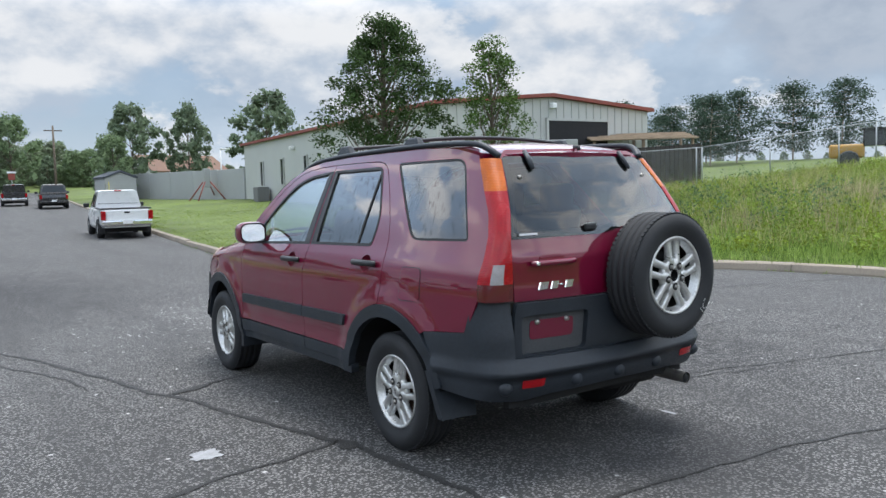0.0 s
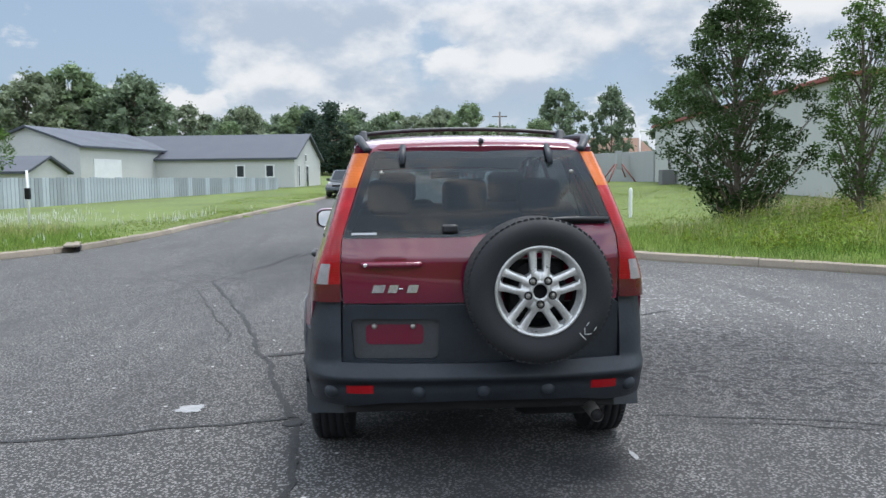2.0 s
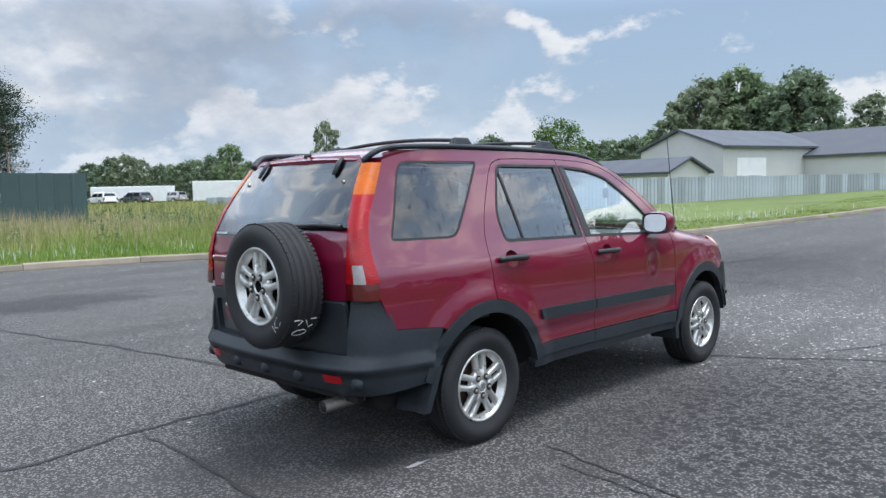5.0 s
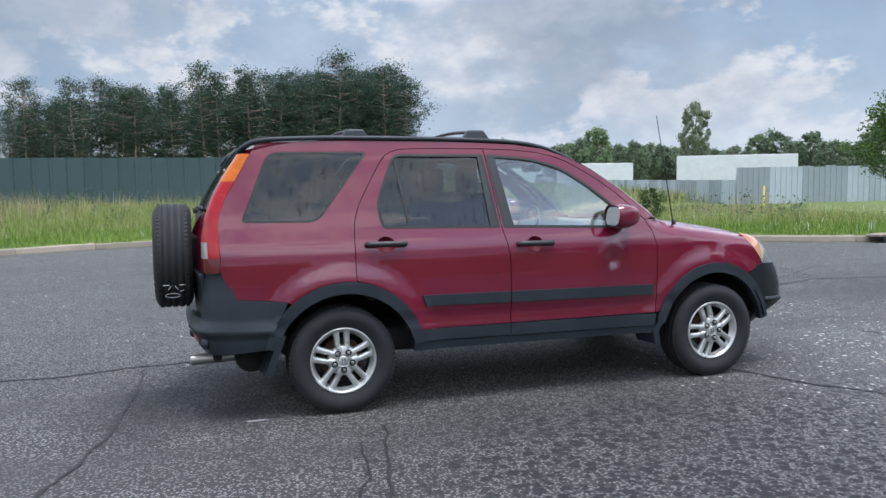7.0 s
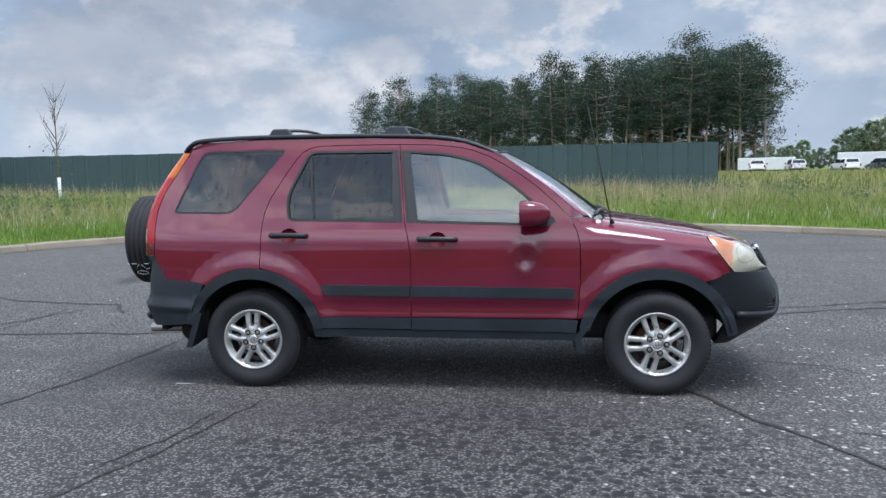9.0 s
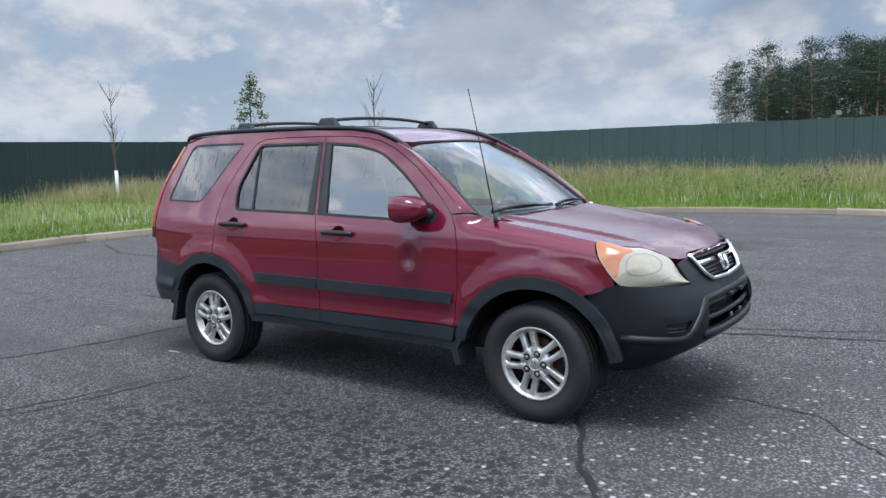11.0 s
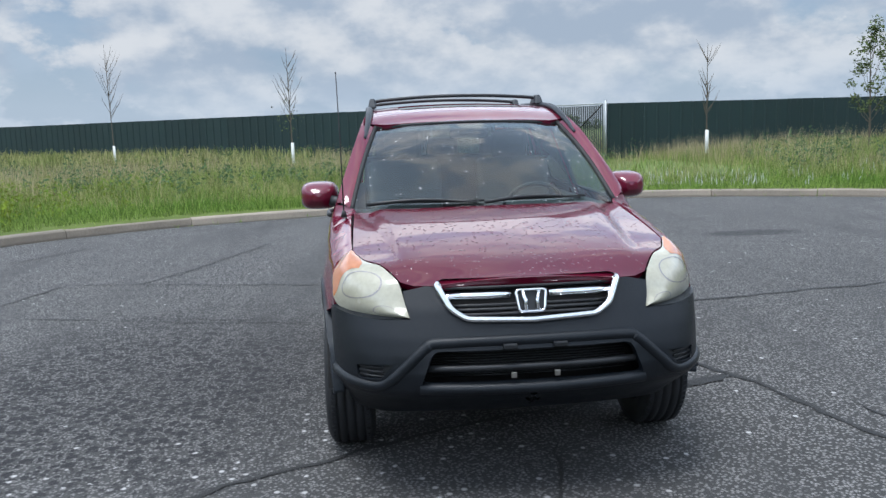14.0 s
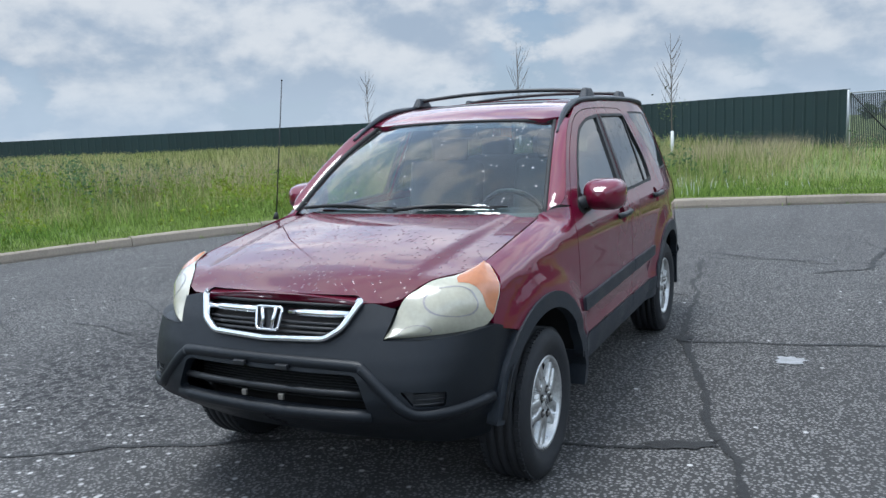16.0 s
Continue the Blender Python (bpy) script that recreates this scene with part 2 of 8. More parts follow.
def spotted(m, size, strength):
    """Adds dried water spots: small raised rings that break up the gloss."""
    t = m.node_tree
    bs = t.nodes["Principled BSDF"]
    co = t.nodes.new("ShaderNodeTexCoord")
    vo = t.nodes.new("ShaderNodeTexVoronoi")
    vo.inputs["Scale"].default_value = size
    t.links.new(co.outputs["Object"], vo.inputs["Vector"])
    hc = t.nodes.new("ShaderNodeSeparateColor")
    t.links.new(vo.outputs["Color"], hc.inputs[0])
    pick = t.nodes.new("ShaderNodeMath")
    pick.operation = "LESS_THAN"
    pick.inputs[1].default_value = 0.45
    t.links.new(hc.outputs[0], pick.inputs[0])
    dome = t.nodes.new("ShaderNodeMapRange")
    dome.inputs["From Min"].default_value, dome.inputs["From Max"].default_value = 0.34, 0.16
    t.links.new(vo.outputs["Distance"], dome.inputs["Value"])
    h = t.nodes.new("ShaderNodeMath")
    h.operation = "MULTIPLY"
    t.links.new(pick.outputs[0], h.inputs[0])
    t.links.new(dome.outputs[0], h.inputs[1])
    b = t.nodes.new("ShaderNodeBump")
    b.inputs["Strength"].default_value, b.inputs["Distance"].default_value = strength, 0.004
    t.links.new(h.outputs[0], b.inputs["Height"])
    t.links.new(b.outputs[0], bs.inputs["Coat Normal"])
    return m


# same body red, its colour darkened to offset sky light on the bonnet
DARKENED_SPOTTED_PAINT = spotted(material("darkened_water_spotted_red_paint", (0.085, 0.0014, 0.0130), 0.42, 0.0, 0.16, 3.0, 220.0, 0.0, coat=1.0, spec=0.10, coat_rough=0.03, coat_ior=1.5), 46.0, 0.32)
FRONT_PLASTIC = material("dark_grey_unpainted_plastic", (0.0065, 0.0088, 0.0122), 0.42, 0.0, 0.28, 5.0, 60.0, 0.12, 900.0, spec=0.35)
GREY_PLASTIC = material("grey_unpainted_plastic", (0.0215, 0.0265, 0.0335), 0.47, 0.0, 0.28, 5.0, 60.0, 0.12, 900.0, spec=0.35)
# body red with the shade of the handle recess put into its colour
SHADED_CUP_PAINT = material("shaded_red_paint_in_cup", (0.085, 0.003, 0.012), 0.5, 0.0, 0.12, spec=0.2)
DUSTY_PLASTIC = material("dusty_grey_plastic", (0.055, 0.058, 0.062), 0.8, 0.0, 0.3, 9.0, 80.0, 0.1, 500.0)
BLACK_PLASTIC = material("black_plastic", (0.014, 0.015, 0.017), 0.45, 0.0, 0.2, 9.0, 90.0, 0.08, 500.0)
SEAL = material("black_rubber_seal", (0.010, 0.010, 0.011), 0.6, 0.0, 0.15)
DARK = material("underbody_black", (0.006, 0.006, 0.0065), 0.85, 0.0, 0.3, 6.0, 40.0, 0.2, 60.0)
RUBBER = material("tyre_rubber", (0.013, 0.014, 0.016), 0.75, 0.0, 0.25, 7.0, 70.0, 0.10, 300.0)
ALLOY = material("weathered_alloy", (0.56, 0.56, 0.545), 0.34, 0.7, 0.30, 14.0, 120.0, 0.05, 300.0)
# near-black alloy for the barrel behind the spokes and the nut holes
ALLOY_DARK = material("near_black_alloy", (0.022, 0.021, 0.020), 0.6, 0.4, 0.4, 14.0, 60.0)
RUST = material("rusty_brake_disc", (0.075, 0.038, 0.024), 0.8, 0.3, 0.4, 20.0, 90.0, 0.2, 120.0)
CHROME = material("chrome", (0.80, 0.81, 0.82), 0.12, 1.0, 0.05)
STEEL = material("dull_steel", (0.38, 0.36, 0.33), 0.42, 0.9, 0.25, 20.0, 90.0)
LINING = material("grey_interior_trim", (0.42, 0.42, 0.40), 0.85, 0.0, 0.12, 5.0, 200.0)
SEAT_CLOTH = material("grey_seat_cloth", (0.11, 0.11, 0.108), 0.95, 0.0, 0.2, 8.0, 400.0, 0.2, 700.0)
DASH = material("grey_dashboard", (0.15, 0.15, 0.15), 0.7, 0.0, 0.12, 6.0, 200.0)
RED_LENS = material("red_lens", (0.31, 0.0020, 0.0065), 0.25, 0.0, 0.30, 9.0, 150.0, 0.12, 160.0, coat=0.6, spec=0.1, coat_rough=0.02)
DEEP_RED_LENS = material("deep_red_lens", (0.085, 0.0015, 0.004), 0.16, 0.0, 0.1, 4.0, 120.0, 0.2, 160.0, coat=0.8)
AMBER_LENS = material("amber_lens", (0.44, 0.092, 0.001), 0.25, 0.0, 0.30, 9.0, 150.0, 0.15, 160.0, coat=0.6, spec=0.1, coat_rough=0.02)


def ribbed(m, per_metre):
    """Moulded horizontal ribs inside a lamp lens."""
    t = m.node_tree
    bs = t.nodes["Principled BSDF"]
    co = t.nodes.new("ShaderNodeTexCoord")
    w = t.nodes.new("ShaderNodeTexWave")
    w.bands_direction = "Z"
    w.inputs["Scale"].default_value, w.inputs["Distortion"].default_value = per_metre / 20 * 6.28, 0.6
    t.links.new(co.outputs["Object"], w.inputs["Vector"])
    b = t.nodes.new("ShaderNodeBump")
    b.inputs["Strength"].default_value, b.inputs["Distance"].default_value = 0.35, 0.003
    t.links.new(w.outputs["Fac"], b.inputs["Height"])
    t.links.new(b.outputs[0], bs.inputs["Normal"])


ribbed(RED_LENS, 130)
ribbed(AMBER_LENS, 130)
CLEAR_LENS = material("ribbed_clear_lens", (0.30, 0.28, 0.28), 0.16, 0.1, 0.15, 30.0, 160.0, 0.4, 160.0, coat=0.8)
HAZY_LENS = material("yellowed_headlight_lens", (0.42, 0.40, 0.31), 0.22, 0.0, 0.14, 5.0, 60.0, 0.0, coat=1.0)
PEACH_LENS = material("faded_amber_indicator", (0.46, 0.17, 0.065), 0.2, 0.0, 0.14, 6.0, 60.0, 0.0, coat=1.0)
CLEAR_GLASS = glass_material("clear_car_glass", (0.84, 0.90, 0.88), 0.012, 0.020, 0.20)
WIND_GLASS = glass_material("windscreen_glass", (0.66, 0.78, 0.78), 0.012, 0.006, 0.035, specks=True)
TINT_GLASS = glass_material("privacy_glass", (0.26, 0.30, 0.32), 0.012, 0.004, 0.05)
SIDE_GLASS = glass_material("side_privacy_glass", (0.17, 0.19, 0.21), 0.012, 0.005, 0.075, True)
WHITE_PAINT = material("white_paint", (0.74, 0.75, 0.76), 0.4, 0.0, 0.08, 2.0, 40.0)


# ---------------------------------------------------------------- mesh helpers
def obj(name, verts, faces, mat, parent=None, smooth=True, label="", normals=None, indices=None):
    me = bpy.data.meshes.new(name)
    me.from_pydata([tuple(v) for v in verts], [], faces)
    for mm in (mat if isinstance(mat, (list, tuple)) else [mat]):
        me.materials.append(mm)
    if indices is not None:
        me.polygons.foreach_set("material_index", indices)
    me.polygons.foreach_set("use_smooth", [smooth] * len(me.polygons))
    if normals is not None:
        me.normals_split_custom_set(normals)
    ob = new(name, me)
    if parent is not None:
        ob.parent = parent
    if label:
        ob["label"] = label
    return ob


def part(name, bm, mat, parent, label="", smooth=False):
    """Links a bmesh as one mesh object under a thing or a part."""
    me = bpy.data.meshes.new(name)
    bm.to_mesh(me)
    bm.free()
    me.materials.append(mat)
    me.polygons.foreach_set("use_smooth", [smooth] * len(me.polygons))
    ob = new(name, me)
    if parent is not None:
        ob.parent = parent
    if label:
        ob["label"] = label
    return ob


def empty(name, label, category, m=None, group="", kind=""):
    e = new(name)
    if m is not None:
        e.matrix_world = m
    return tagged(e, label, category, group, kind)


def box_bm(size, at=(0, 0, 0), bevel=0.0, seg=2, taper=None):
    bm = bmesh.new()
    bmesh.ops.create_cube(bm, size=1.0)
    for v in bm.verts:
        k = 1.0 if taper is None or v.co.z < 0 else taper
        v.co = Vector((v.co.x * size[0] * k, v.co.y * size[1] * k, v.co.z * size[2]))
    if bevel:
        bmesh.ops.bevel(bm, geom=bm.edges[:], offset=bevel, segments=seg, affect="EDGES", profile=0.5)
    bmesh.ops.translate(bm, vec=at, verts=bm.verts)
    return bm


def box(name, size, at, mat, parent=None, bevel=0.0, label="", rot=None, taper=None):
    bm = box_bm(size, (0, 0, 0), bevel, 2, taper)
    if rot is not None:
        bmesh.ops.rotate(bm, cent=(0, 0, 0), matrix=Euler([radians(a) for a in rot]).to_matrix(), verts=bm.verts)
    bmesh.ops.translate(bm, vec=at, verts=bm.verts)
    return part(name, bm, mat, parent, label)


def spline(pts, n=6):
    """Catmull-Rom through points of any dimension, open."""
    p = [np.array(q, float) for q in pts]
    p = [2 * p[0] - p[1]] + p + [2 * p[-1] - p[-2]]
    out = []
    for i in range(1, len(p) - 2):
        for k in range(n):
            t = k / n
            a, b, c, d = p[i - 1], p[i], p[i + 1], p[i + 2]
            out.append(0.5 * (2 * b + (c - a) * t + (2 * a - 5 * b + 4 * c - d) * t * t + (3 * b - a - 3 * c + d) * t ** 3))
    out.append(p[-2])
    return out


def tube(name, path, r, mat, parent=None, n=8, label="", flat=1.0, caps=True):
    """A round or flattened bar along a path; r may be a number or one per point."""
    path = [Vector(p) for p in path]
    rs = r if isinstance(r, (list, tuple)) else [r] * len(path)
    verts, faces = [], []
    for i, p in enumerate(path):
        d = (path[min(i + 1, len(path) - 1)] - path[max(i - 1, 0)]).normalized()
        side = d.cross(Vector((0, 0, 1)))
        if side.length < 1e-3:
            side = Vector((1, 0, 0))
        side.normalize()
        up = side.cross(d)
        for k in range(n):
            a = 2 * math.pi * k / n
            verts.append(p + side * math.cos(a) * rs[i] + up * math.sin(a) * rs[i] * flat)
    for i in range(len(path) - 1):
        for k in range(n):
            a, b = i * n + k, i * n + (k + 1) % n
            faces.append((a, b, b + n, a + n))
    if caps:
        faces.append(tuple(range(n - 1, -1, -1)))
        faces.append(tuple(range((len(path) - 1) * n, len(path) * n)))
    return obj(name, verts, faces, mat, parent, True, label)


def lathe(name, profile, n, mat, parent=None, label="", axis="x", smooth=True, at=(0, 0, 0)):
    """Turns (offset along the axis, radius) pairs round an axis."""
    verts, faces = [], []
    m = len(profile)
    for k in range(n):
        a = 2 * math.pi * k / n
        c, s = math.cos(a), math.sin(a)
        for h, r in profile:
            q = {"x": (h, r * c, r * s), "y": (r * s, h, r * c), "z": (r * c, r * s, h)}[axis]
            verts.append((q[0] + at[0], q[1] + at[1], q[2] + at[2]))
    for k in range(n):
        for i in range(m - 1):
            a, b = k * m + i, ((k + 1) % n) * m + i
            faces.append((a, b, b + 1, a + 1))
    return obj(name, verts, faces, mat, parent, smooth, label)


def loft(name, rows, mat, parent=None, label="", closed=False, smooth=True, flip=False, indices=None):
    """A skin over rows of points of equal number."""
    n = len(rows[0])
    verts = [p for r in rows for p in r]
    faces = []
    for i in range(len(rows) - 1):
        for k in range(n if closed else n - 1):
            a, b = i * n + k, i * n + (k + 1) % n
            q = (a, b, b + n, a + n)
            faces.append(q[::-1] if flip else q)
    return obj(name, verts, faces, mat, parent, smooth, label, None, indices)


def resample(pts, step, closed=True):
    out = []
    n = len(pts)
    for i in range(n if closed else n - 1):
        a, b = np.array(pts[i], float), np.array(pts[(i + 1) % n], float)
        k = max(1, int(math.ceil(np.linalg.norm(b - a) / step)))
        out += [a + (b - a) * j / k for j in range(k)]
    if not closed:
        out.append(np.array(pts[-1], float))
    return out


def shrink(pts, d):
    """Offsets a closed outline inwards by d."""
    n = len(pts)
    p = [np.array(q, float) for q in pts]
    area = sum(p[i][0] * p[(i + 1) % n][1] - p[(i + 1) % n][0] * p[i][1] for i in range(n))
    s = 1 if area > 0 else -1
    out = []
    for i in range(n):
        e1, e2 = p[i] - p[i - 1], p[(i + 1) % n] - p[i]
        n1 = np.array((-e1[1], e1[0])) / (np.linalg.norm(e1) + 1e-9)
        n2 = np.array((-e2[1], e2[0])) / (np.linalg.norm(e2) + 1e-9)
        m = n1 + n2
        m = m / max(np.linalg.norm(m), 0.35) * min(1 / max(np.linalg.norm(m) / 2, 0.45), 1.6)
        out.append(p[i] + s * d * m)
    return out


def rounded(pts, r):
    """Rounds the corners of a closed outline."""
    out, n = [], len(pts)
    for i in range(n):
        p = np.array(pts[i][:2], float)
        a, b = np.array(pts[i - 1][:2], float), np.array(pts[(i + 1) % n][:2], float)
        la, lb = np.linalg.norm(a - p), np.linalg.norm(b - p)
        k = min(pts[i][2] if len(pts[i]) > 2 else r, la * 0.49, lb * 0.49)
        q1, q2 = p + (a - p) / la * k, p + (b - p) / lb * k
        for t in (0, 0.25, 0.5, 0.75, 1):
            out.append((1 - t) ** 2 * q1 + 2 * t * (1 - t) * p + t * t * q2)
    return out


def inside(poly, pts):
    """Which of the points lie in a closed outline."""
    x, y = pts[:, 0], pts[:, 1]
    res = np.zeros(len(pts), bool)
    n = len(poly)
    for i in range(n):
        x1, y1 = poly[i]
        x2, y2 = poly[i - 1]
        cond = (y1 > y) != (y2 > y)
        with np.errstate(divide="ignore", invalid="ignore"):
            xi = (x2 - x1) * (y - y1) / (y2 - y1) + x1
        res ^= cond & (x < xi)
    return res


from mathutils.geometry import delaunay_2d_cdt


def triangulate(loops, step):
    """Even triangles inside loops[0] and outside the other loops: points, faces, and the index loops."""
    pts, rings, edges = [], [], []
    for lp in loops:
        base = len(pts)
        pts += [np.array(q) for q in lp]
        rings.append(list(range(base, base + len(lp))))
        edges += [(base + i, base + (i + 1) % len(lp)) for i in range(len(lp))]
    bp = np.array(pts)
    lo, hi = bp.min(0), bp.max(0)
    gx, gy = np.arange(lo[0] + step / 2, hi[0], step), np.arange(lo[1] + step / 2, hi[1], step * 0.87)
    grid = np.array([(x + (step / 2 if j % 2 else 0), y) for j, y in enumerate(gy) for x in gx]).reshape(-1, 2)
    if len(grid):
        ok = inside(loops[0], grid)
        for lp in loops[1:]:
            ok &= ~inside(lp, grid)
        grid = grid[ok]
        if len(grid):
            dmin = np.full(len(grid), 1e9)
            for q in bp:
                dmin = np.minimum(dmin, np.hypot(grid[:, 0] - q[0], grid[:, 1] - q[1]))
            grid = grid[dmin > step * 0.5]
    allp = [Vector((float(a), float(b))) for a, b in pts] + [Vector((float(a), float(b))) for a, b in grid]
    v, e, f, ov, oe, of = delaunay_2d_cdt(allp, edges, [], 0, 1e-6)
    back = {}
    for i, src in enumerate(ov):
        for s in src:
            back[s] = i
    vv = np.array([(q[0], q[1]) for q in v])
    f = [tuple(t) for t in f]
    cen = np.array([vv[list(t)].mean(0) for t in f])
    ok = inside([vv[back[i]] for i in rings[0]], cen)
    for r in rings[1:]:
        ok &= ~inside([vv[back[i]] for i in r], cen)
    return vv, [t for t, k in zip(f, ok) if k], [[back[i] for i in r] for r in rings]


def patch(name, outline, func, mat, parent=None, step=0.045, holes=(), rim=0.014, off=0.0, label="", gap=0.0, out_hint=None):
    """A panel: an outline in a surface's own coordinates, laid on the surface, with edges turned in by rim."""
    loops = [resample(shrink(outline, gap) if gap else outline, step)] + [resample(shrink(h, -gap) if gap else h, step) for h in holes]
    vv, faces, rings = triangulate(loops, step)
    e = 1e-3
    P, N = [], []
    for u, v in vv:
        p = Vector(func(u, v))
        du, dv = Vector(func(u + e, v)) - Vector(func(u - e, v)), Vector(func(u, v + e)) - Vector(func(u, v - e))
        nn = du.cross(dv).normalized()
        P.append(p)
        N.append(nn)
    mid = N[len(N) // 2]
    hint = Vector(out_hint) if out_hint else Vector((0, 0, 1))
    sign = 1 if mid.dot(hint) >= 0 else -1
    N = [n * sign for n in N]
    P = [p + n * off for p, n in zip(P, N)]
    verts, norms, allf = list(P), [], []
    for t in faces:
        a, b, c = (P[i] for i in t)
        if (b - a).cross(c - a).dot(N[t[0]]) < 0:
            t = t[::-1]
        allf.append(t)
        norms += [tuple(N[i]) for i in t]
    if rim:
        for r in rings:
            base = len(verts)
            verts += [P[i] for i in r] + [P[i] - N[i] * rim for i in r]
            k = len(r)
            for i in range(k):
                j = (i + 1) % k
                allf.append((base + i, base + j, base + k + j, base + k + i))
                norms += [(0.0, 0.0, 0.0)] * 4
    return obj(name, verts, allf, mat, parent, True, label, norms)


# ---------------------------------------------------------------- the red car: its surfaces
# Car axes: +y ahead, +x its right-hand side, the origin on the ground between the axles.
HUB_Y, HUB_X, HUB_Z, TYRE_R = 1.31, 0.832, 0.322, 0.325


def smooth_step(a, b, x):
    t = min(max((x - a) / (b - a), 0.0), 1.0)
    return t * t * (3 - 2 * t)


SIDE_Z = [0.10, 0.30, 0.45, 0.65, 0.80, 0.95, 1.02, 1.09, 1.25, 1.40, 1.556, 1.64, 1.70]
SIDE_X = [0.815, 0.845, 0.857, 0.863, 0.863, 0.857, 0.842, 0.812, 0.757, 0.700, 0.640, 0.600, 0.570]
_zz = np.linspace(0.1, 1.7, 161)
_k = np.exp(-0.5 * (np.arange(-9, 10) / 3.2) ** 2)
_xx = np.convolve(np.pad(np.interp(_zz, SIDE_Z, SIDE_X), 9, mode="edge"), _k / _k.sum(), "valid")


def side_x(y, z, s=1):
    """Half width of the body at length y and height z."""
    x = float(np.interp(z, _zz, _xx))
    if y > 0.6:
        x -= 0.09 * ((y - 0.6) / 1.3) ** 2
    if y < -1.2:
        x -= 0.088 * ((-1.2 - y) / 0.9) ** 2
    for hy in (HUB_Y, -HUB_Y + 0.02):
        r = math.hypot(y - hy, z - 0.31)
        x += 0.024 * (1 - smooth_step(0.49, 0.63, r))
    if 0.80 < y < 1.75:                       # the wing rounds over towards the bonnet
        top = 1.088 - 0.161 * (y - 1.0)
        q = min(max((z - (top - 0.10)) / 0.105, 0.0), 0.93)
        x -= 0.165 * (1 - math.sqrt(1 - q * q)) * smooth_step(0.80, 0.95, y)
    if 0.50 < z < 0.60:                       # a hollow along the foot of the doors
        x -= 0.006 * math.sin((z - 0.50) / 0.10 * math.pi)
    if s > 0:                                 # the knock in the right-hand front door
        d = math.hypot((y - 0.50) / 1.0, (z - 0.86) / 1.2)
        x -= 0.016 * math.exp(-(d / 0.040) ** 2) - 0.004 * math.exp(-((d - 0.075) / 0.025) ** 2)
    return x


def side(s, inset=0.0):
    return lambda y, z: (s * (side_x(y, z, s) - inset), y, z)


def rear_y(x, z):
    y = float(np.interp(z, [0.3, 0.6, 0.9, 1.08, 1.19, 1.3, 1.42, 1.575, 1.64], [-2.10, -2.13, -2.15, -2.148, -2.118, -2.065, -1.99, -1.875, -1.82]))
    return y + float(np.interp(z, [1.1, 1.58], [0.12, 0.05])) * x * x


def rear_surface(x, z):
    return (x, rear_y(x, z), z)


FRONT_PLAN = spline([(0, 2.075), (0.25, 2.066), (0.48, 2.030), (0.64, 1.968), (0.735, 1.885), (0.788, 1.79), (0.806, 1.70), (0.815, 1.58)], 8)
REAR_PLAN = spline([(0, -2.165), (0.30, -2.158), (0.55, -2.132), (0.69, -2.098), (0.765, -2.04), (0.808, -1.95), (0.834, -1.82), (0.853, -1.70), (0.864, -1.58)], 8)


def plan_table(plan):
    s = [0.0]
    for a, b in zip(plan, plan[1:]):
        s.append(s[-1] + float(np.linalg.norm(b - a)))
    return np.array(s), np.array([p[0] for p in plan]), np.array([p[1] for p in plan])


F_S, F_X, F_Y = plan_table(FRONT_PLAN)
R_S, R_X, R_Y = plan_table(REAR_PLAN)


def front_s(x):
    return math.copysign(float(np.interp(abs(x), F_X, F_S)), x)


def front_s_of_y(y, sg):
    return sg * float(np.interp(-y, -F_Y, F_S))


def front_bumper_surface(s, z):
    x, y = float(np.interp(abs(s), F_S, F_X)), float(np.interp(abs(s), F_S, F_Y))
    low = max(0.0, 0.46 - z)
    y -= low * 0.75 * smooth_step(1.5, 1.9, y)
    x -= low * 0.25
    d = float(np.interp(z, [0.22, 0.30, 0.37, 0.45, 0.53, 0.62, 0.70, 0.80, 0.92], [-0.14, -0.06, 0.005, 0.06, 0.080, 0.068, 0.04, -0.01, -0.085]))
    y += d * smooth_step(1.62, 2.0, y)
    x += float(np.interp(z, [0.22, 0.35, 0.55, 0.72, 0.8], [-0.06, -0.03, 0.0, 0.0, 0.0])) * (1 - smooth_step(1.6, 2.05, y))
    return (math.copysign(x, s), y, z)


def rear_s(x):
    return math.copysign(float(np.interp(abs(x), R_X, R_S)), x)


def rear_s_of_y(y, sg):
    return sg * float(np.interp(y, R_Y, R_S))


def rear_bumper_surface(s, z):
    x, y = float(np.interp(abs(s), R_S, R_X)), float(np.interp(abs(s), R_S, R_Y))
    d = float(np.interp(z, [0.34, 0.40, 0.45, 0.505, 0.52, 0.535, 0.56, 0.60, 0.70, 0.86], [0.07, 0.02, -0.005, -0.02, -0.045, -0.045, -0.03, -0.004, 0.0, 0.03]))
    k = smooth_step(-1.6, -2.05, y)
    y += d * (0.2 + 0.8 * k) * (1 if y < -1.7 else 0.3)
    x -= d * (1 - k) * 0.6
    return (math.copysign(x, s), y, z)


BONNET_Y = [0.90, 1.0, 1.3, 1.6, 1.8, 1.9, 1.97, 2.02]
BONNET_Z = [1.130, 1.115, 1.072, 1.022, 0.976, 0.946, 0.915, 0.885]
_by = np.linspace(0.9, 2.02, 80)
_bz = np.convolve(np.pad(np.interp(_by, BONNET_Y, BONNET_Z), 6, mode="edge"), np.ones(13) / 13, "valid")


def bonnet(x, y):
    z = float(np.interp(y, _by, _bz))
    k = 0.045 + 0.13 * smooth_step(1.80, 2.02, y)
    z -= k * x * x
    edge = 0.565 - 0.10 * (y - 1.0)           # the two creases that run forward
    z -= 0.016 * smooth_step(edge - 0.012, edge + 0.055, abs(x)) * (1 - smooth_step(1.62, 1.92, y))
    return (x, y, z)


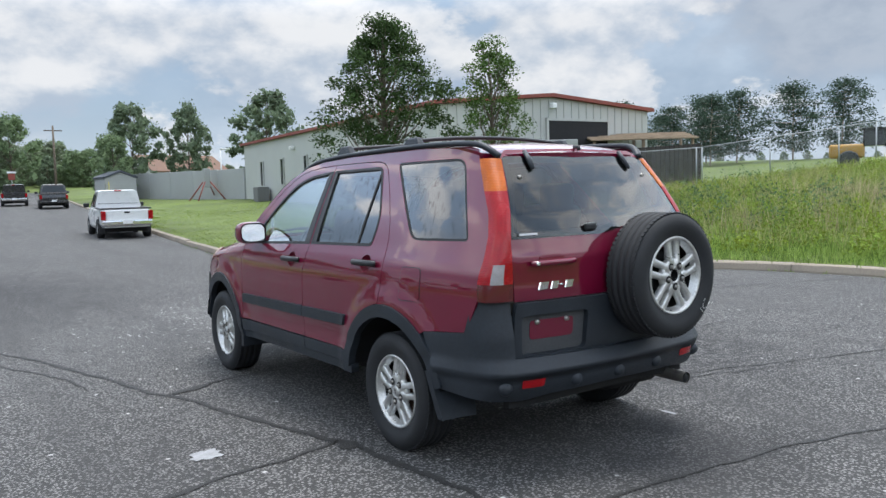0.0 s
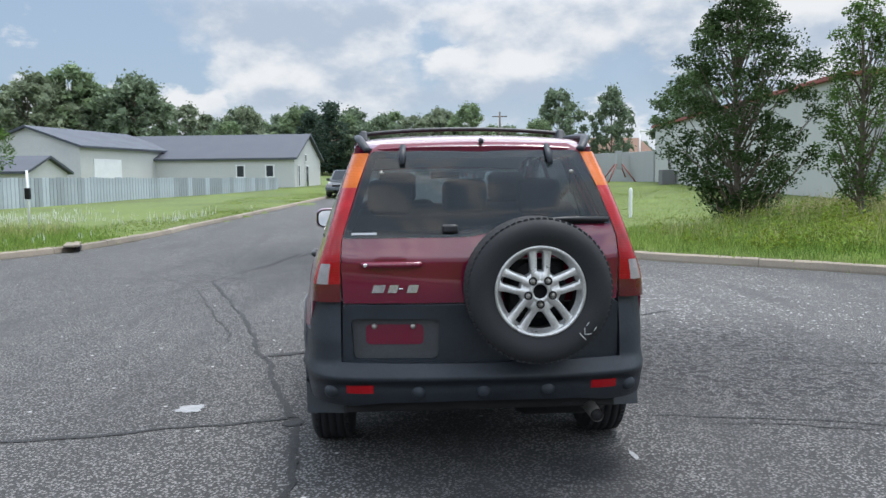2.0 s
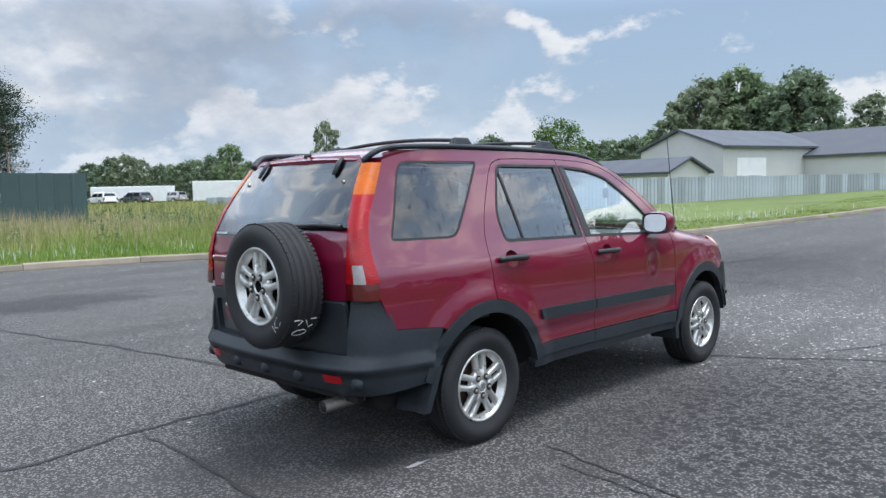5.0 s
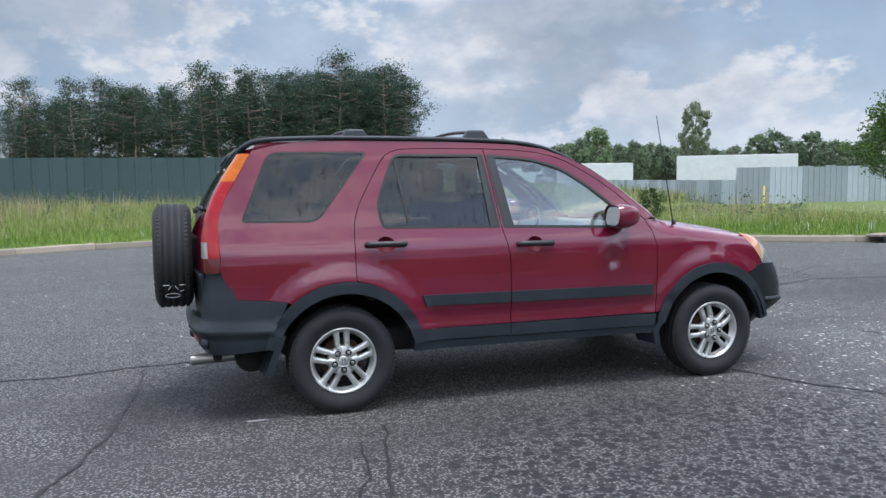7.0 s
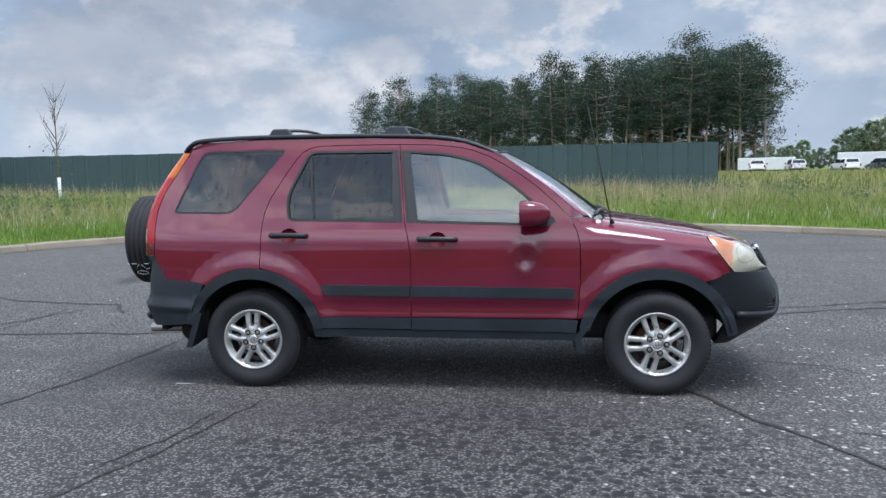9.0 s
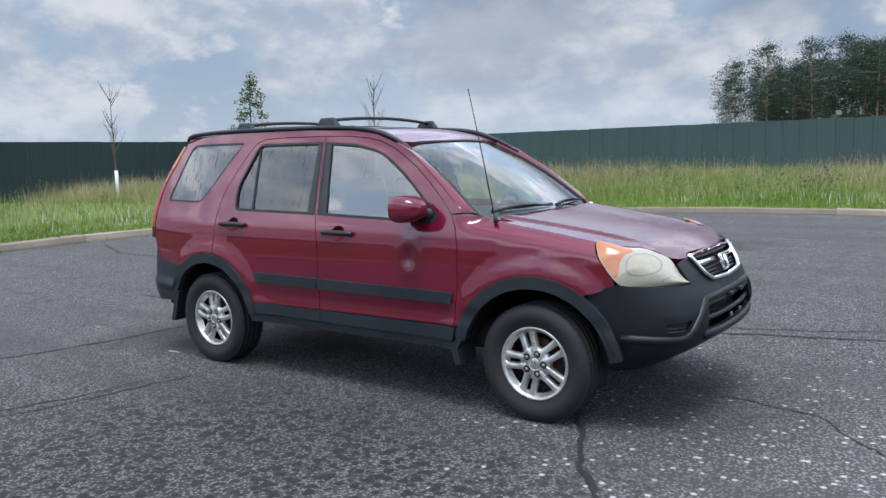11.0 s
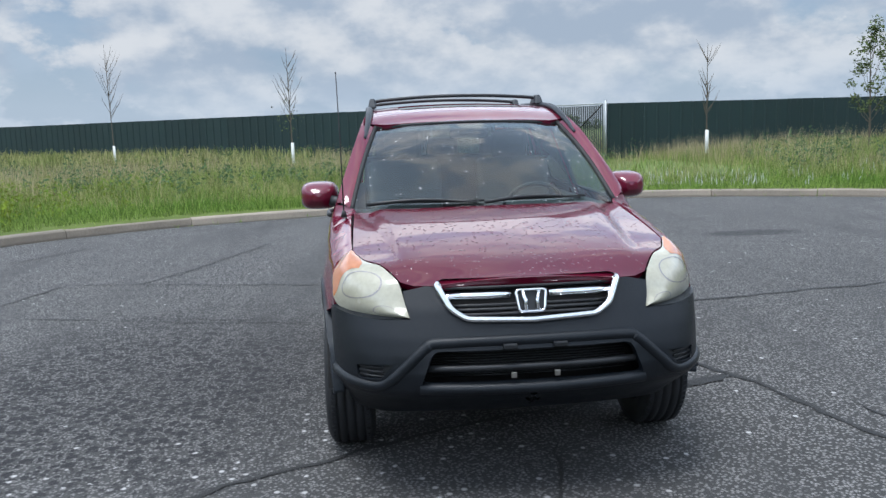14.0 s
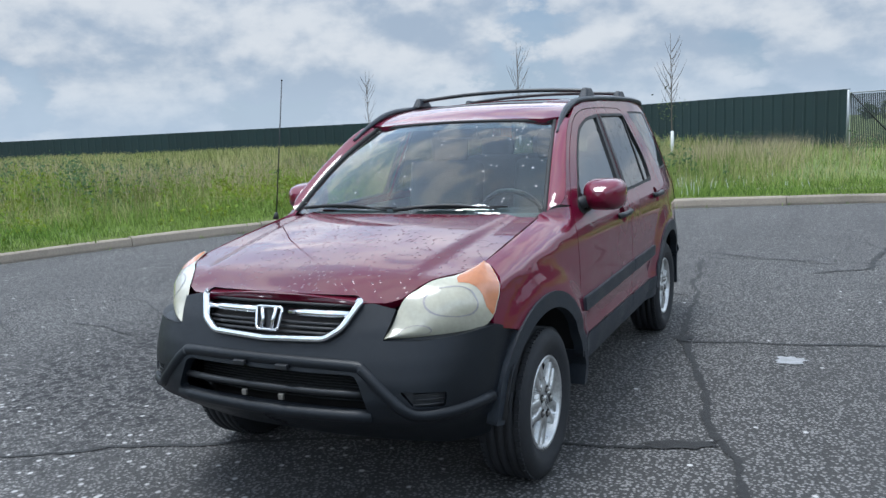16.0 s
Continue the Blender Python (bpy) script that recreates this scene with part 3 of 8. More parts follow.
ROOF_Y = [-1.90, -1.84, -1.78, -1.6, -1.2, -0.5, -0.1, 0.1, 0.25, 0.33]
ROOF_Z = [1.585, 1.612, 1.638, 1.668, 1.684, 1.679, 1.658, 1.626, 1.575, 1.538]
_ry = np.linspace(-1.9, 0.33, 120)
_rz = np.convolve(np.pad(np.interp(_ry, ROOF_Y, ROOF_Z), 4, mode="edge"), np.ones(9) / 9, "valid")


def roof_surface(x, y):
    return (x, y, float(np.interp(y, _ry, _rz)) - 0.075 * x * x - 0.10 * abs(x) ** 6)


def windscreen_surface(u, v):
    """u across from -1 to 1, v from the foot to the roof."""
    x = u * (0.715 + (0.560 - 0.715) * v)
    y = (1.045 - 0.135 * u * u) * (1 - v) + (0.335 - 0.085 * u * u) * v
    z = 1.088 * (1 - v) + (1.543 - 0.022 * u * u) * v + 0.035 * math.sin(math.pi * v)
    return (x, y, z)


# ---------------------------------------------------------------- the red car: its parts
car = empty("sport_utility_car", "dark red SUV with grey plastic cladding parked on cracked asphalt", "car")

R_SEAM = [(-0.709, 1.598), (-0.878, 1.594), (-0.942, 1.580), (-0.989, 1.552), (-1.025, 1.508), (-1.078, 1.427), (-1.129, 1.343), (-1.181, 1.252), (-1.214, 1.162), (-1.225, 1.072), (-1.226, 0.930), (-1.228, 0.806)]
D_SEAM = [(-0.326, 1.596), (-0.270, 1.088), (-0.245, 0.988), (-0.231, 0.916), (-0.227, 0.735), (-0.231, 0.484)]
F_SEAM = [(-0.326, 1.596), (-0.109, 1.588), (0.040, 1.573), (0.151, 1.550), (0.261, 1.509), (0.370, 1.448), (0.478, 1.380), (0.584, 1.299), (0.690, 1.205), (0.775, 1.116), (0.818, 1.037), (0.842, 0.938), (0.841, 0.721), (0.821, 0.484)]
LAMP_EDGE = [(-2.005, 0.890), (-2.000, 0.971), (-2.008, 1.080), (-2.001, 1.189), (-1.964, 1.299), (-1.896, 1.409), (-1.800, 1.572)]
ROOF_EDGE = [(-1.772, 1.622), (-1.703, 1.638), (-1.24, 1.650), (-0.50, 1.643), (-0.109, 1.626), (0.10, 1.598), (0.281, 1.535)]
PILLAR_EDGE = [(0.400, 1.478), (0.520, 1.395), (0.640, 1.306), (0.750, 1.214), (0.850, 1.128)]
REAR_ARCH = [(-1.29 + 0.492 * math.cos(a), 0.312 + 0.492 * math.sin(a)) for a in [radians(d) for d in range(21, 132, 10)]]
FRONT_ARCH = [(1.31 + 0.488 * math.cos(a), 0.312 + 0.488 * math.sin(a)) for a in [radians(d) for d in range(158, 53, -8)]]
QUARTER_WINDOW = rounded([(-1.875, 1.163, 0.03), (-1.435, 1.157, 0.06), (-1.10, 1.575, 0.03), (-1.70, 1.575, 0.07)], 0.04)
REAR_WINDOW_HOLE = rounded([(-1.045, 1.112, 0.03), (-1.073, 1.26, 0.08), (-0.935, 1.560, 0.05), (-0.338, 1.556, 0.008), (-0.286, 1.096, 0.008)], 0.02)
FRONT_WINDOW_HOLE = rounded([(-0.255, 1.096, 0.008), (-0.311, 1.556, 0.008), (-0.02, 1.533, 0.06), (0.19, 1.480, 0.08), (0.40, 1.345, 0.1), (0.688, 1.100, 0.012), (0.655, 1.066, 0.02)], 0.02)


def build_side(s):
    out = (s, 0, 0.05)
    body = patch("side_panel", spline(LAMP_EDGE, 2) + ROOF_EDGE + PILLAR_EDGE + F_SEAM[9::-1] + R_SEAM + REAR_ARCH[6:] + [(-1.645, 0.700), (-1.933, 0.722), (-1.961, 0.787)],
                 side(s), PAINT, car, holes=[QUARTER_WINDOW], gap=0.0025, out_hint=out)
    patch("quarter_window", shrink(QUARTER_WINDOW, 0.002), side(s, 0.004), SIDE_GLASS, body, rim=0, out_hint=out, label="dark privacy glass with dried drip marks")
    ring = shrink(QUARTER_WINDOW, -0.003)
    patch("window_seal", ring, side(s, 0.0015), SEAL, body, holes=[shrink(QUARTER_WINDOW, 0.010)], rim=0.006, out_hint=out)
    cups = [[(y0 + 0.055 * math.cos(a), z0 + 0.046 * math.sin(a)) for a in np.linspace(0, 2 * math.pi, 25)[:-1]] for y0, z0 in ((-1.036, 1.012), (-0.055, 0.983))]
    rear_door = patch("rear_door", R_SEAM[::-1] + D_SEAM + [(-0.864, 0.486)] + REAR_ARCH[:6],
                      side(s), PAINT, car, holes=[REAR_WINDOW_HOLE, cups[0]], gap=0.0025, out_hint=out)
    front_door = patch("front_door", D_SEAM[::-1] + F_SEAM[1:], side(s), PAINT, car, step=0.032, holes=[FRONT_WINDOW_HOLE, cups[1]], gap=0.0025, out_hint=out,
                       label="red door with a knocked-in dent below the mirror" if s > 0 else "")
    patch("front_wing", F_SEAM[9:] + FRONT_ARCH + [(1.605, 0.716), (1.700, 0.742), (1.752, 0.770), (1.744, 0.800), (1.714, 0.838), (1.666, 0.903), (1.625, 0.966), (1.615, 0.984), (1.3, 1.037), (1.0, 1.085), (0.87, 1.118)],
          side(s), PAINT, car, gap=0.0025, out_hint=out)
    # glass and its black frames
    patch("window_glass", shrink(rounded([(-1.045, 1.112, 0.03), (-1.073, 1.26, 0.08), (-0.935, 1.560, 0.05), (-0.372, 1.556), (-0.338, 1.096)], 0.02), 0.004), side(s, 0.010), SIDE_GLASS, rear_door, rim=0, out_hint=out, label="dark privacy glass")
    patch("window_glass", shrink(rounded([(-0.190, 1.096), (-0.262, 1.556), (-0.02, 1.533, 0.06), (0.19, 1.480, 0.08), (0.40, 1.345, 0.1), (0.66, 1.118, 0.01), (0.655, 1.066, 0.02)], 0.02), 0.004), side(s, 0.010), CLEAR_GLASS, front_door, rim=0, out_hint=out, label="clear side glass")
    patch("pillar_trim", [(-0.374, 1.556), (-0.337, 1.556), (-0.284, 1.094), (-0.346, 1.094)], side(s, -0.001), BLACK_PLASTIC, rear_door, rim=0.012, out_hint=out)
    patch("pillar_trim", [(-0.312, 1.556), (-0.258, 1.553), (-0.182, 1.092), (-0.257, 1.092)], side(s, -0.001), BLACK_PLASTIC, front_door, rim=0.012, out_hint=out)
    patch("quarter_strip", [(-0.938, 1.548), (-0.922, 1.556), (-0.868, 1.112), (-0.884, 1.112)], side(s, 0.004), SEAL, rear_door, rim=0.008, out_hint=out)
    patch("window_seal", shrink(REAR_WINDOW_HOLE, -0.004), side(s, -0.002), SEAL, rear_door, holes=[shrink(REAR_WINDOW_HOLE, 0.012)], rim=0.012, out_hint=out)
    patch("window_seal", shrink(FRONT_WINDOW_HOLE, -0.004), side(s, -0.002), SEAL, front_door, holes=[shrink(FRONT_WINDOW_HOLE, 0.012)], rim=0.012, out_hint=out)
    patch("mirror_triangle", [(0.555, 1.075), (0.548, 1.205), (0.572, 1.205), (0.690, 1.098), (0.672, 1.072)], side(s, 0.0005), BLACK_PLASTIC, front_door, rim=0.01, out_hint=out)
    # door handles, each in its hollow cup
    for door, y0, z0 in ((rear_door, -1.036, 1.012), (front_door, -0.055, 0.983)):
        def hollow(y, z, y0=y0, z0=z0):
            r2 = ((y - y0) / 0.059) ** 2 + ((z - z0) / 0.050) ** 2
            return (s * (side_x(y, z, s) - 0.032 * max(0.0, 1 - r2) - 0.002), y, z)

        patch("handle_cup", [(y0 + 0.0585 * math.cos(a), z0 + 0.0495 * math.sin(a)) for a in np.linspace(0, 2 * math.pi, 25)[:-1]], hollow, SHADED_CUP_PAINT, door, step=0.014, rim=0, out_hint=out)
        hx = side_x(y0, z0)
        pts = [(s * (hx + 0.006), y0 - 0.120, z0 + 0.004), (s * (hx + 0.024), y0 - 0.10, z0 + 0.006), (s * (hx + 0.030), y0, z0 + 0.006), (s * (hx + 0.024), y0 + 0.10, z0 + 0.004), (s * (hx + 0.006), y0 + 0.120, z0 + 0.002)]
        tube("handle", spline(pts, 3), 0.015, BLACK_PLASTIC, door, 8, "black plastic pull handle", 1.15)
    # rubbing strip and sill cladding
    patch("side_moulding", rounded([(-0.818, 0.695), (-0.236, 0.690), (-0.240, 0.622), (-0.795, 0.630)], 0.012), side(s, -0.016), GREY_PLASTIC, rear_door, rim=0.018, out_hint=out, label="grey rubbing strip")
    patch("side_moulding", rounded([(-0.228, 0.690), (0.805, 0.678), (0.805, 0.612), (-0.230, 0.622)], 0.012), side(s, -0.016), GREY_PLASTIC, front_door, rim=0.018, out_hint=out, label="grey rubbing strip")
    patch("door_cladding", [(-0.862, 0.484), (-0.234, 0.481), (-0.234, 0.407), (-0.868, 0.412)], side(s, -0.006), GREY_PLASTIC, rear_door, rim=0.02, out_hint=out)
    patch("door_cladding", [(-0.228, 0.481), (0.823, 0.478), (0.812, 0.398), (-0.230, 0.405)], side(s, -0.006), GREY_PLASTIC, front_door, rim=0.02, out_hint=out)
    patch("sill", [(-0.88, 0.405), (0.84, 0.392), (0.83, 0.345), (-0.87, 0.352)], side(s, 0.006), GREY_PLASTIC, car, rim=0.05, out_hint=out)
    # wheel arch rims
    for hy, a0, a1 in ((1.31, 9, 166), (-1.29, 12, 166)):
        ang = [radians(a0 + (a1 - a0) * i / 40) for i in range(41)]
        o = [(hy + 0.492 * math.cos(a), 0.312 + 0.492 * math.sin(a)) for a in ang]
        i_ = [(hy + 0.428 * math.cos(a), 0.306 + 0.428 * math.sin(a)) for a in ang[::-1]]
        patch("arch_trim", o + i_, side(s, -0.010), GREY_PLASTIC, car, step=0.03, rim=0.045, out_hint=out, label="grey wheel arch trim")
        # the dark well behind it
        rows = []
        for a in [radians(12 + 156 * i / 24) for i in range(25)]:
            rows.append([(s * 0.36, hy + 0.455 * math.cos(a), 0.306 + 0.455 * math.sin(a)), (s * 0.835, hy + 0.455 * math.cos(a), 0.306 + 0.455 * math.sin(a))])
        loft("wheel_well", rows, DARK, car)
        wall = [(hy + 0.46 * math.cos(a), 0.306 + 0.46 * math.sin(a)) for a in [radians(12 + 156 * i / 24) for i in range(25)]]
        obj("well_wall", [(s * 0.37, y, z) for y, z in wall], [tuple(range(25))], DARK, car, False)
    # mud flaps behind each wheel
    for y0, z1 in ((-1.70, 0.50), (0.845, 0.44)):
        rows = []
        for z, dy, w in ((z1, 0.05, 0.09), (0.36, 0.0, 0.11), (0.265, -0.035 if y0 < 0 else 0.02, 0.10)):
            hx = side_x(y0, max(z, 0.3))
            rows.append([(s * (hx + 0.012 - k * (w * 2.0)), y0 + dy - 0.02 * k * k, z) for k in (0, 0.15, 0.5, 1.0)])
        back = [[(x, y - 0.042, z) for x, y, z in r] for r in rows]
        verts = [p for r in rows for p in r] + [p for r in back for p in r]
        faces = []
        for i in range(2):
            for k in range(3):
                a = i * 4 + k
                faces += [(a, a + 1, a + 5, a + 4), (a + 12, a + 16, a + 17, a + 13)]
        ring_i = [0, 1, 2, 3, 7, 11, 10, 9, 8, 4]
        for a, b in zip(ring_i, ring_i[1:] + ring_i[:1]):
            faces.append((a, a + 12, b + 12, b))
        obj("mud_flap", verts, faces, GREY_PLASTIC, car, False)
    # door mirror
    mir = empty("door_mirror", "", "")
    del_keys = [k for k in mir.keys()]
    for k in del_keys:
        del mir[k]
    mir.parent = car
    rows = []
    for t, hw, hh in ((0.0, 0.098, 0.072), (0.03, 0.107, 0.080), (0.08, 0.104, 0.077), (0.13, 0.090, 0.066), (0.165, 0.066, 0.048), (0.185, 0.034, 0.024)):
        rows.append([(s * (0.898 + hw * 1.0 * np.sign(math.cos(a)) * abs(math.cos(a)) ** 0.6 + 0.02 * t), 0.470 + t, 1.148 + hh * np.sign(math.sin(a)) * abs(math.sin(a)) ** 0.6) for a in np.linspace(0, 2 * math.pi, 25)[:-1]])
    shell = loft("mirror_shell", rows, PAINT, mir, closed=True, flip=s < 0)
    loft("mirror_back", [rows[-1], [(s * 0.900, 0.660, 1.148)] * 24], PAINT, mir, closed=True, flip=s < 0)
    loft("mirror_bezel", [rows[0], [(x * 0.985 + s * 0.0134, y + 0.006, 1.150 + (z - 1.150) * 0.86) for x, y, z in rows[0]]], BLACK_PLASTIC, mir, closed=True)
    inner = [(0.893 * s + (x - 0.893 * s) * 0.88, y + 0.007 + (z - 1.150) * 0.10, 1.150 + (z - 1.150) * 0.86) for x, y, z in rows[0]]
    obj("mirror_glass", inner, [tuple(range(24))], CHROME, mir, False, "mirror glass")
    tube("mirror_arm", [(s * 0.770, 0.625, 1.105), (s * 0.80, 0.62, 1.115), (s * 0.835, 0.615, 1.125)], [0.036, 0.032, 0.030], BLACK_PLASTIC, mir, 10)
    # front pillar face between the side and the windscreen
    rows = []
    edge = spline([(0.281, 1.535)] + PILLAR_EDGE, 4)
    for i, (y, z) in enumerate(edge):
        v = 1 - i / (len(edge) - 1)
        gx, gy, gz = windscreen_surface(s * 1.0, v)
        ax = s * side_x(y, z, s)
        rows.append([(ax, y, z), (ax * 0.55 + gx * 0.45, y * 0.5 + gy * 0.5 + 0.016, z * 0.5 + gz * 0.5 + 0.014), (gx, gy, gz + 0.004)])
    loft("front_pillar", rows, PAINT, car, flip=s > 0)
    tube("windscreen_moulding", [(p[2][0], p[2][1], p[2][2]) for p in rows], 0.013, SEAL, car, 6)
    # headlight
    a_curve = spline([(0.484, 2.035, 0.762), (0.497, 1.993, 0.802), (0.520, 1.940, bonnet(0.520, 1.940)[2] - 0.003), (0.556, 1.880, bonnet(0.556, 1.880)[2] - 0.002), (0.593, 1.825, bonnet(0.593, 1.825)[2] - 0.002), (0.660, 1.747, bonnet(0.660, 1.747)[2] - 0.002), (0.708, 1.624, 0.986)], 10)
    b_curve = spline([(0.484, 2.035, 0.762), (0.603, 1.945, 0.757), (0.707, 1.848, 0.761), (0.766, 1.782, 0.769), (0.792, 1.748, 0.800), (0.796, 1.718, 0.838), (0.791, 1.670, 0.903), (0.742, 1.630, 0.965), (0.708, 1.622, 0.988)], 9)
    bs = [b_curve[min(int(round(i * (len(b_curve) - 1) / (len(a_curve) - 1))), len(b_curve) - 1)] for i in range(len(a_curve))]
    rows = []
    for i, (a, b) in enumerate(zip(a_curve, bs)):
        row = []
        for k in range(31):
            t = k / 30
            p = a * (1 - t) + b * t
            bul = 0.050 * math.sin(math.pi * t) * math.sin(math.pi * min(i / (len(a_curve) - 1) * 0.9 + 0.05, 1))
            p = p + np.array((0.45, 0.72, 0.35)) * bul
            row.append((s * p[0], p[1], p[2]))
        rows.append(row)
    head = loft("headlight", rows, HAZY_LENS, car, "yellowed headlight with faded amber corner", flip=s < 0)
    def lens(u, v):
        i0, k0 = min(max(int(u), 0), len(rows) - 2), min(max(int(v), 0), 29)
        fu, fv = u - i0, v - k0
        q = [Vector(rows[i0 + a][k0 + b]) * ((fu if a else 1 - fu) * (fv if b else 1 - fv)) for a in (0, 1) for b in (0, 1)]
        return tuple(q[0] + q[1] + q[2] + q[3])

    for nm, cu, cv, ru, rv in (("reflector_ring", 28.7, 13.8, 11.0, 9.6), ("park_lamp_ring", 8.5, 16.8, 4.0, 8.4)):
        ring_o = [(cu + ru * math.cos(a), cv + rv * math.sin(a)) for a in np.linspace(0, 2 * math.pi, 33)[:-1]]
        ring_i = [(cu + ru * 0.93 * math.cos(a), cv + rv * 0.93 * math.sin(a)) for a in np.linspace(0, 2 * math.pi, 33)[:-1]]
        patch(nm, ring_o, lens, CLEAR_LENS, head, step=1.6, holes=[ring_i], rim=0, off=0.0012, out_hint=(s * 0.45, 0.72, 0.35))
    corner = [(31, 29.6)] + [(28.75 + 13.5 * math.cos(radians(a)), 13.8 + 12.9 * math.sin(radians(a))) for a in range(70, -21, -10)] + [(45.5, 5.0), (51.0, 1.2), (59.0, 1.2), (59.0, 29.6)]
    patch("indicator_lens", corner, lens, PEACH_LENS, head, step=1.8, rim=0, off=0.0012, out_hint=(s * 0.45, 0.72, 0.35), label="faded amber indicator corner")
    # tall tail lamp wrapped round the corner
    zs = np.concatenate([np.linspace(0.880, 0.962, 4), np.linspace(0.968, 1.056, 4), np.linspace(1.062, 1.400, 12), np.linspace(1.404, 1.568, 7)])
    rows, idx = [], []
    for z in zs:
        xi = float(np.interp(z, [0.88, 1.06, 1.17, 1.30, 1.40, 1.568], [0.652, 0.652, 0.644, 0.604, 0.574, 0.516]))
        yi = rear_y(xi, z)
        yo = float(np.interp(z, [p[1] for p in LAMP_EDGE], [p[0] for p in LAMP_EDGE]))
        xo = side_x(yo, z)
        cx, cy = xo - 0.004, yi - 0.016
        row = []
        for t in np.linspace(0, 1, 9):
            row.append((s * ((1 - t) ** 2 * xi + 2 * t * (1 - t) * cx + t * t * (xo + 0.004)), (1 - t) ** 2 * (yi - 0.006) + 2 * t * (1 - t) * cy + t * t * yo, z))
        rows.append(row)
    for i in range(len(zs) - 1):
        zmid = 0.5 * (zs[i] + zs[i + 1])
        for k in range(8):
            idx.append(1 if zmid > 1.402 else 2 if zmid < 0.965 else 3 if zmid < 1.045 and 2 <= k <= 4 else 0)
    loft("tail_lamp", rows, [RED_LENS, AMBER_LENS, DEEP_RED_LENS, CLEAR_LENS], car, "tall red tail lamp with amber top and clear reversing lens", flip=s > 0, indices=idx)


for sg in (1, -1):
    build_side(sg)

# ---------------------------------------------------------------- bonnet, roof, glass, tailgate
hood = patch("bonnet", [(0, 1.075), (0.40, 1.050), (0.700, 0.965), (0.704, 1.3), (0.704, 1.618), (0.656, 1.744), (0.589, 1.821), (0.551, 1.875), (0.513, 1.938), (0.46, 1.972), (0.36, 2.000), (0, 2.010), (-0.36, 2.000), (-0.46, 1.972), (-0.513, 1.938), (-0.551, 1.875), (-0.589, 1.821), (-0.656, 1.744), (-0.704, 1.618), (-0.704, 1.3), (-0.700, 0.965), (-0.40, 1.050)],
             bonnet, DARKENED_SPOTTED_PAINT, car, step=0.03, rim=0.03, label="dark red bonnet with dried water spots", out_hint=(0, 0, 1))
roof = patch("roof", [(-0.59, -1.80), (-0.45, -1.865), (0, -1.885), (0.45, -1.865), (0.59, -1.80), (0.59, 0.24), (0.50, 0.288), (0, 0.322), (-0.50, 0.288), (-0.59, 0.24)], roof_surface, PAINT, car, step=0.06, rim=0.03,
             holes=[rounded([(-0.40, -0.42), (-0.40, 0.02), (0.40, 0.02), (0.40, -0.42)], 0.06)])
patch("sunroof", rounded([(-0.395, -0.415), (-0.395, 0.015), (0.395, 0.015), (0.395, -0.415)], 0.055), lambda x, y: (x, y, roof_surface(x, y)[2] - 0.004), TINT_GLASS, roof, step=0.08, rim=0.01, label="dark glass sunroof")
box("sunroof_tray", (0.86, 0.50, 0.03), (0, -0.20, 1.60), LINING, roof)
wind = patch("windscreen", [(-1, 0), (1, 0), (1, 1), (-1, 1)], windscreen_surface, WIND_GLASS, car, step=0.12, rim=0, label="windscreen with dried water drops", out_hint=(0, 0.7, 0.7))
patch("glass_band", [(-0.985, 0.90), (0.985, 0.90), (0.985, 0.985), (-0.985, 0.985)], lambda u, v: tuple(Vector(windscreen_surface(u, v)) - Vector((0, 0.003, 0.003))), TINT_GLASS, wind, step=0.12, rim=0, out_hint=(0, 0.7, 0.7), label="dark shade band along the top edge")
tube("windscreen_top_seal", [windscreen_surface(u, 1.0) for u in np.linspace(-1, 1, 15)], 0.010, SEAL, wind, 6)
rows = [[(u * 0.70, 1.052 - 0.135 * u * u + d, 1.098 - 0.03 * k - 0.045 * u * u) for u in np.linspace(-1, 1, 17)] for k, d in ((1.6, 0.10), (0.6, 0.05), (0.5, 0.0), (0.7, -0.02))]
loft("cowl_panel", rows, BLACK_PLASTIC, car, flip=True)
for x0, x1 in ((0.62, 0.06), (0.02, -0.50)):
    wiper = tube("wiper", [Vector(windscreen_surface(x / 0.70, 0.03 + 0.035 * math.sin(math.pi * k / 8))) + Vector((0, 0.022, 0.016)) for k, x in enumerate(np.linspace(x0, x1, 9))], [0.010, 0.011, 0.010, 0.009, 0.009, 0.008, 0.007, 0.006, 0.005], BLACK_PLASTIC, car, 6)
    tube("wiper_blade", [Vector(windscreen_surface(x / 0.70, 0.055)) + Vector((0, 0.010, 0.010)) for x in np.linspace(x0 - 0.10, x1 - 0.04, 7)], 0.006, SEAL, wiper, 5)

GATE_GLASS = rounded([(-0.634, 1.174, 0.01), (-0.060, 1.176, 0.03), (0.20, 1.222, 0.04), (0.622, 1.228, 0.01), (0.504, 1.574, 0.02), (-0.504, 1.574, 0.02)], 0.02)
gate = patch("tailgate", [(-0.640, 0.872), (0.640, 0.872), (0.648, 1.06), (0.640, 1.175), (0.600, 1.30), (0.568, 1.40), (0.508, 1.585), (0.46, 1.612), (0, 1.622), (-0.46, 1.612), (-0.508, 1.585), (-0.568, 1.40), (-0.600, 1.30), (-0.640, 1.175), (-0.648, 1.06)],
             rear_surface, PAINT, car, holes=[GATE_GLASS], out_hint=(0, -1, 0.1))
patch("rear_window", shrink(GATE_GLASS, -0.004), lambda x, z: (x, rear_y(x, z) - 0.003, z), TINT_GLASS, gate, step=0.06, rim=0.004, out_hint=(0, -1, 0.1), label="dark tailgate glass")
patch("glass_border", shrink(GATE_GLASS, -0.003), lambda x, z: (x, rear_y(x, z) + 0.004, z), SEAL, gate, step=0.05, holes=[shrink(GATE_GLASS, 0.032)], rim=0, out_hint=(0, -1, 0.1))
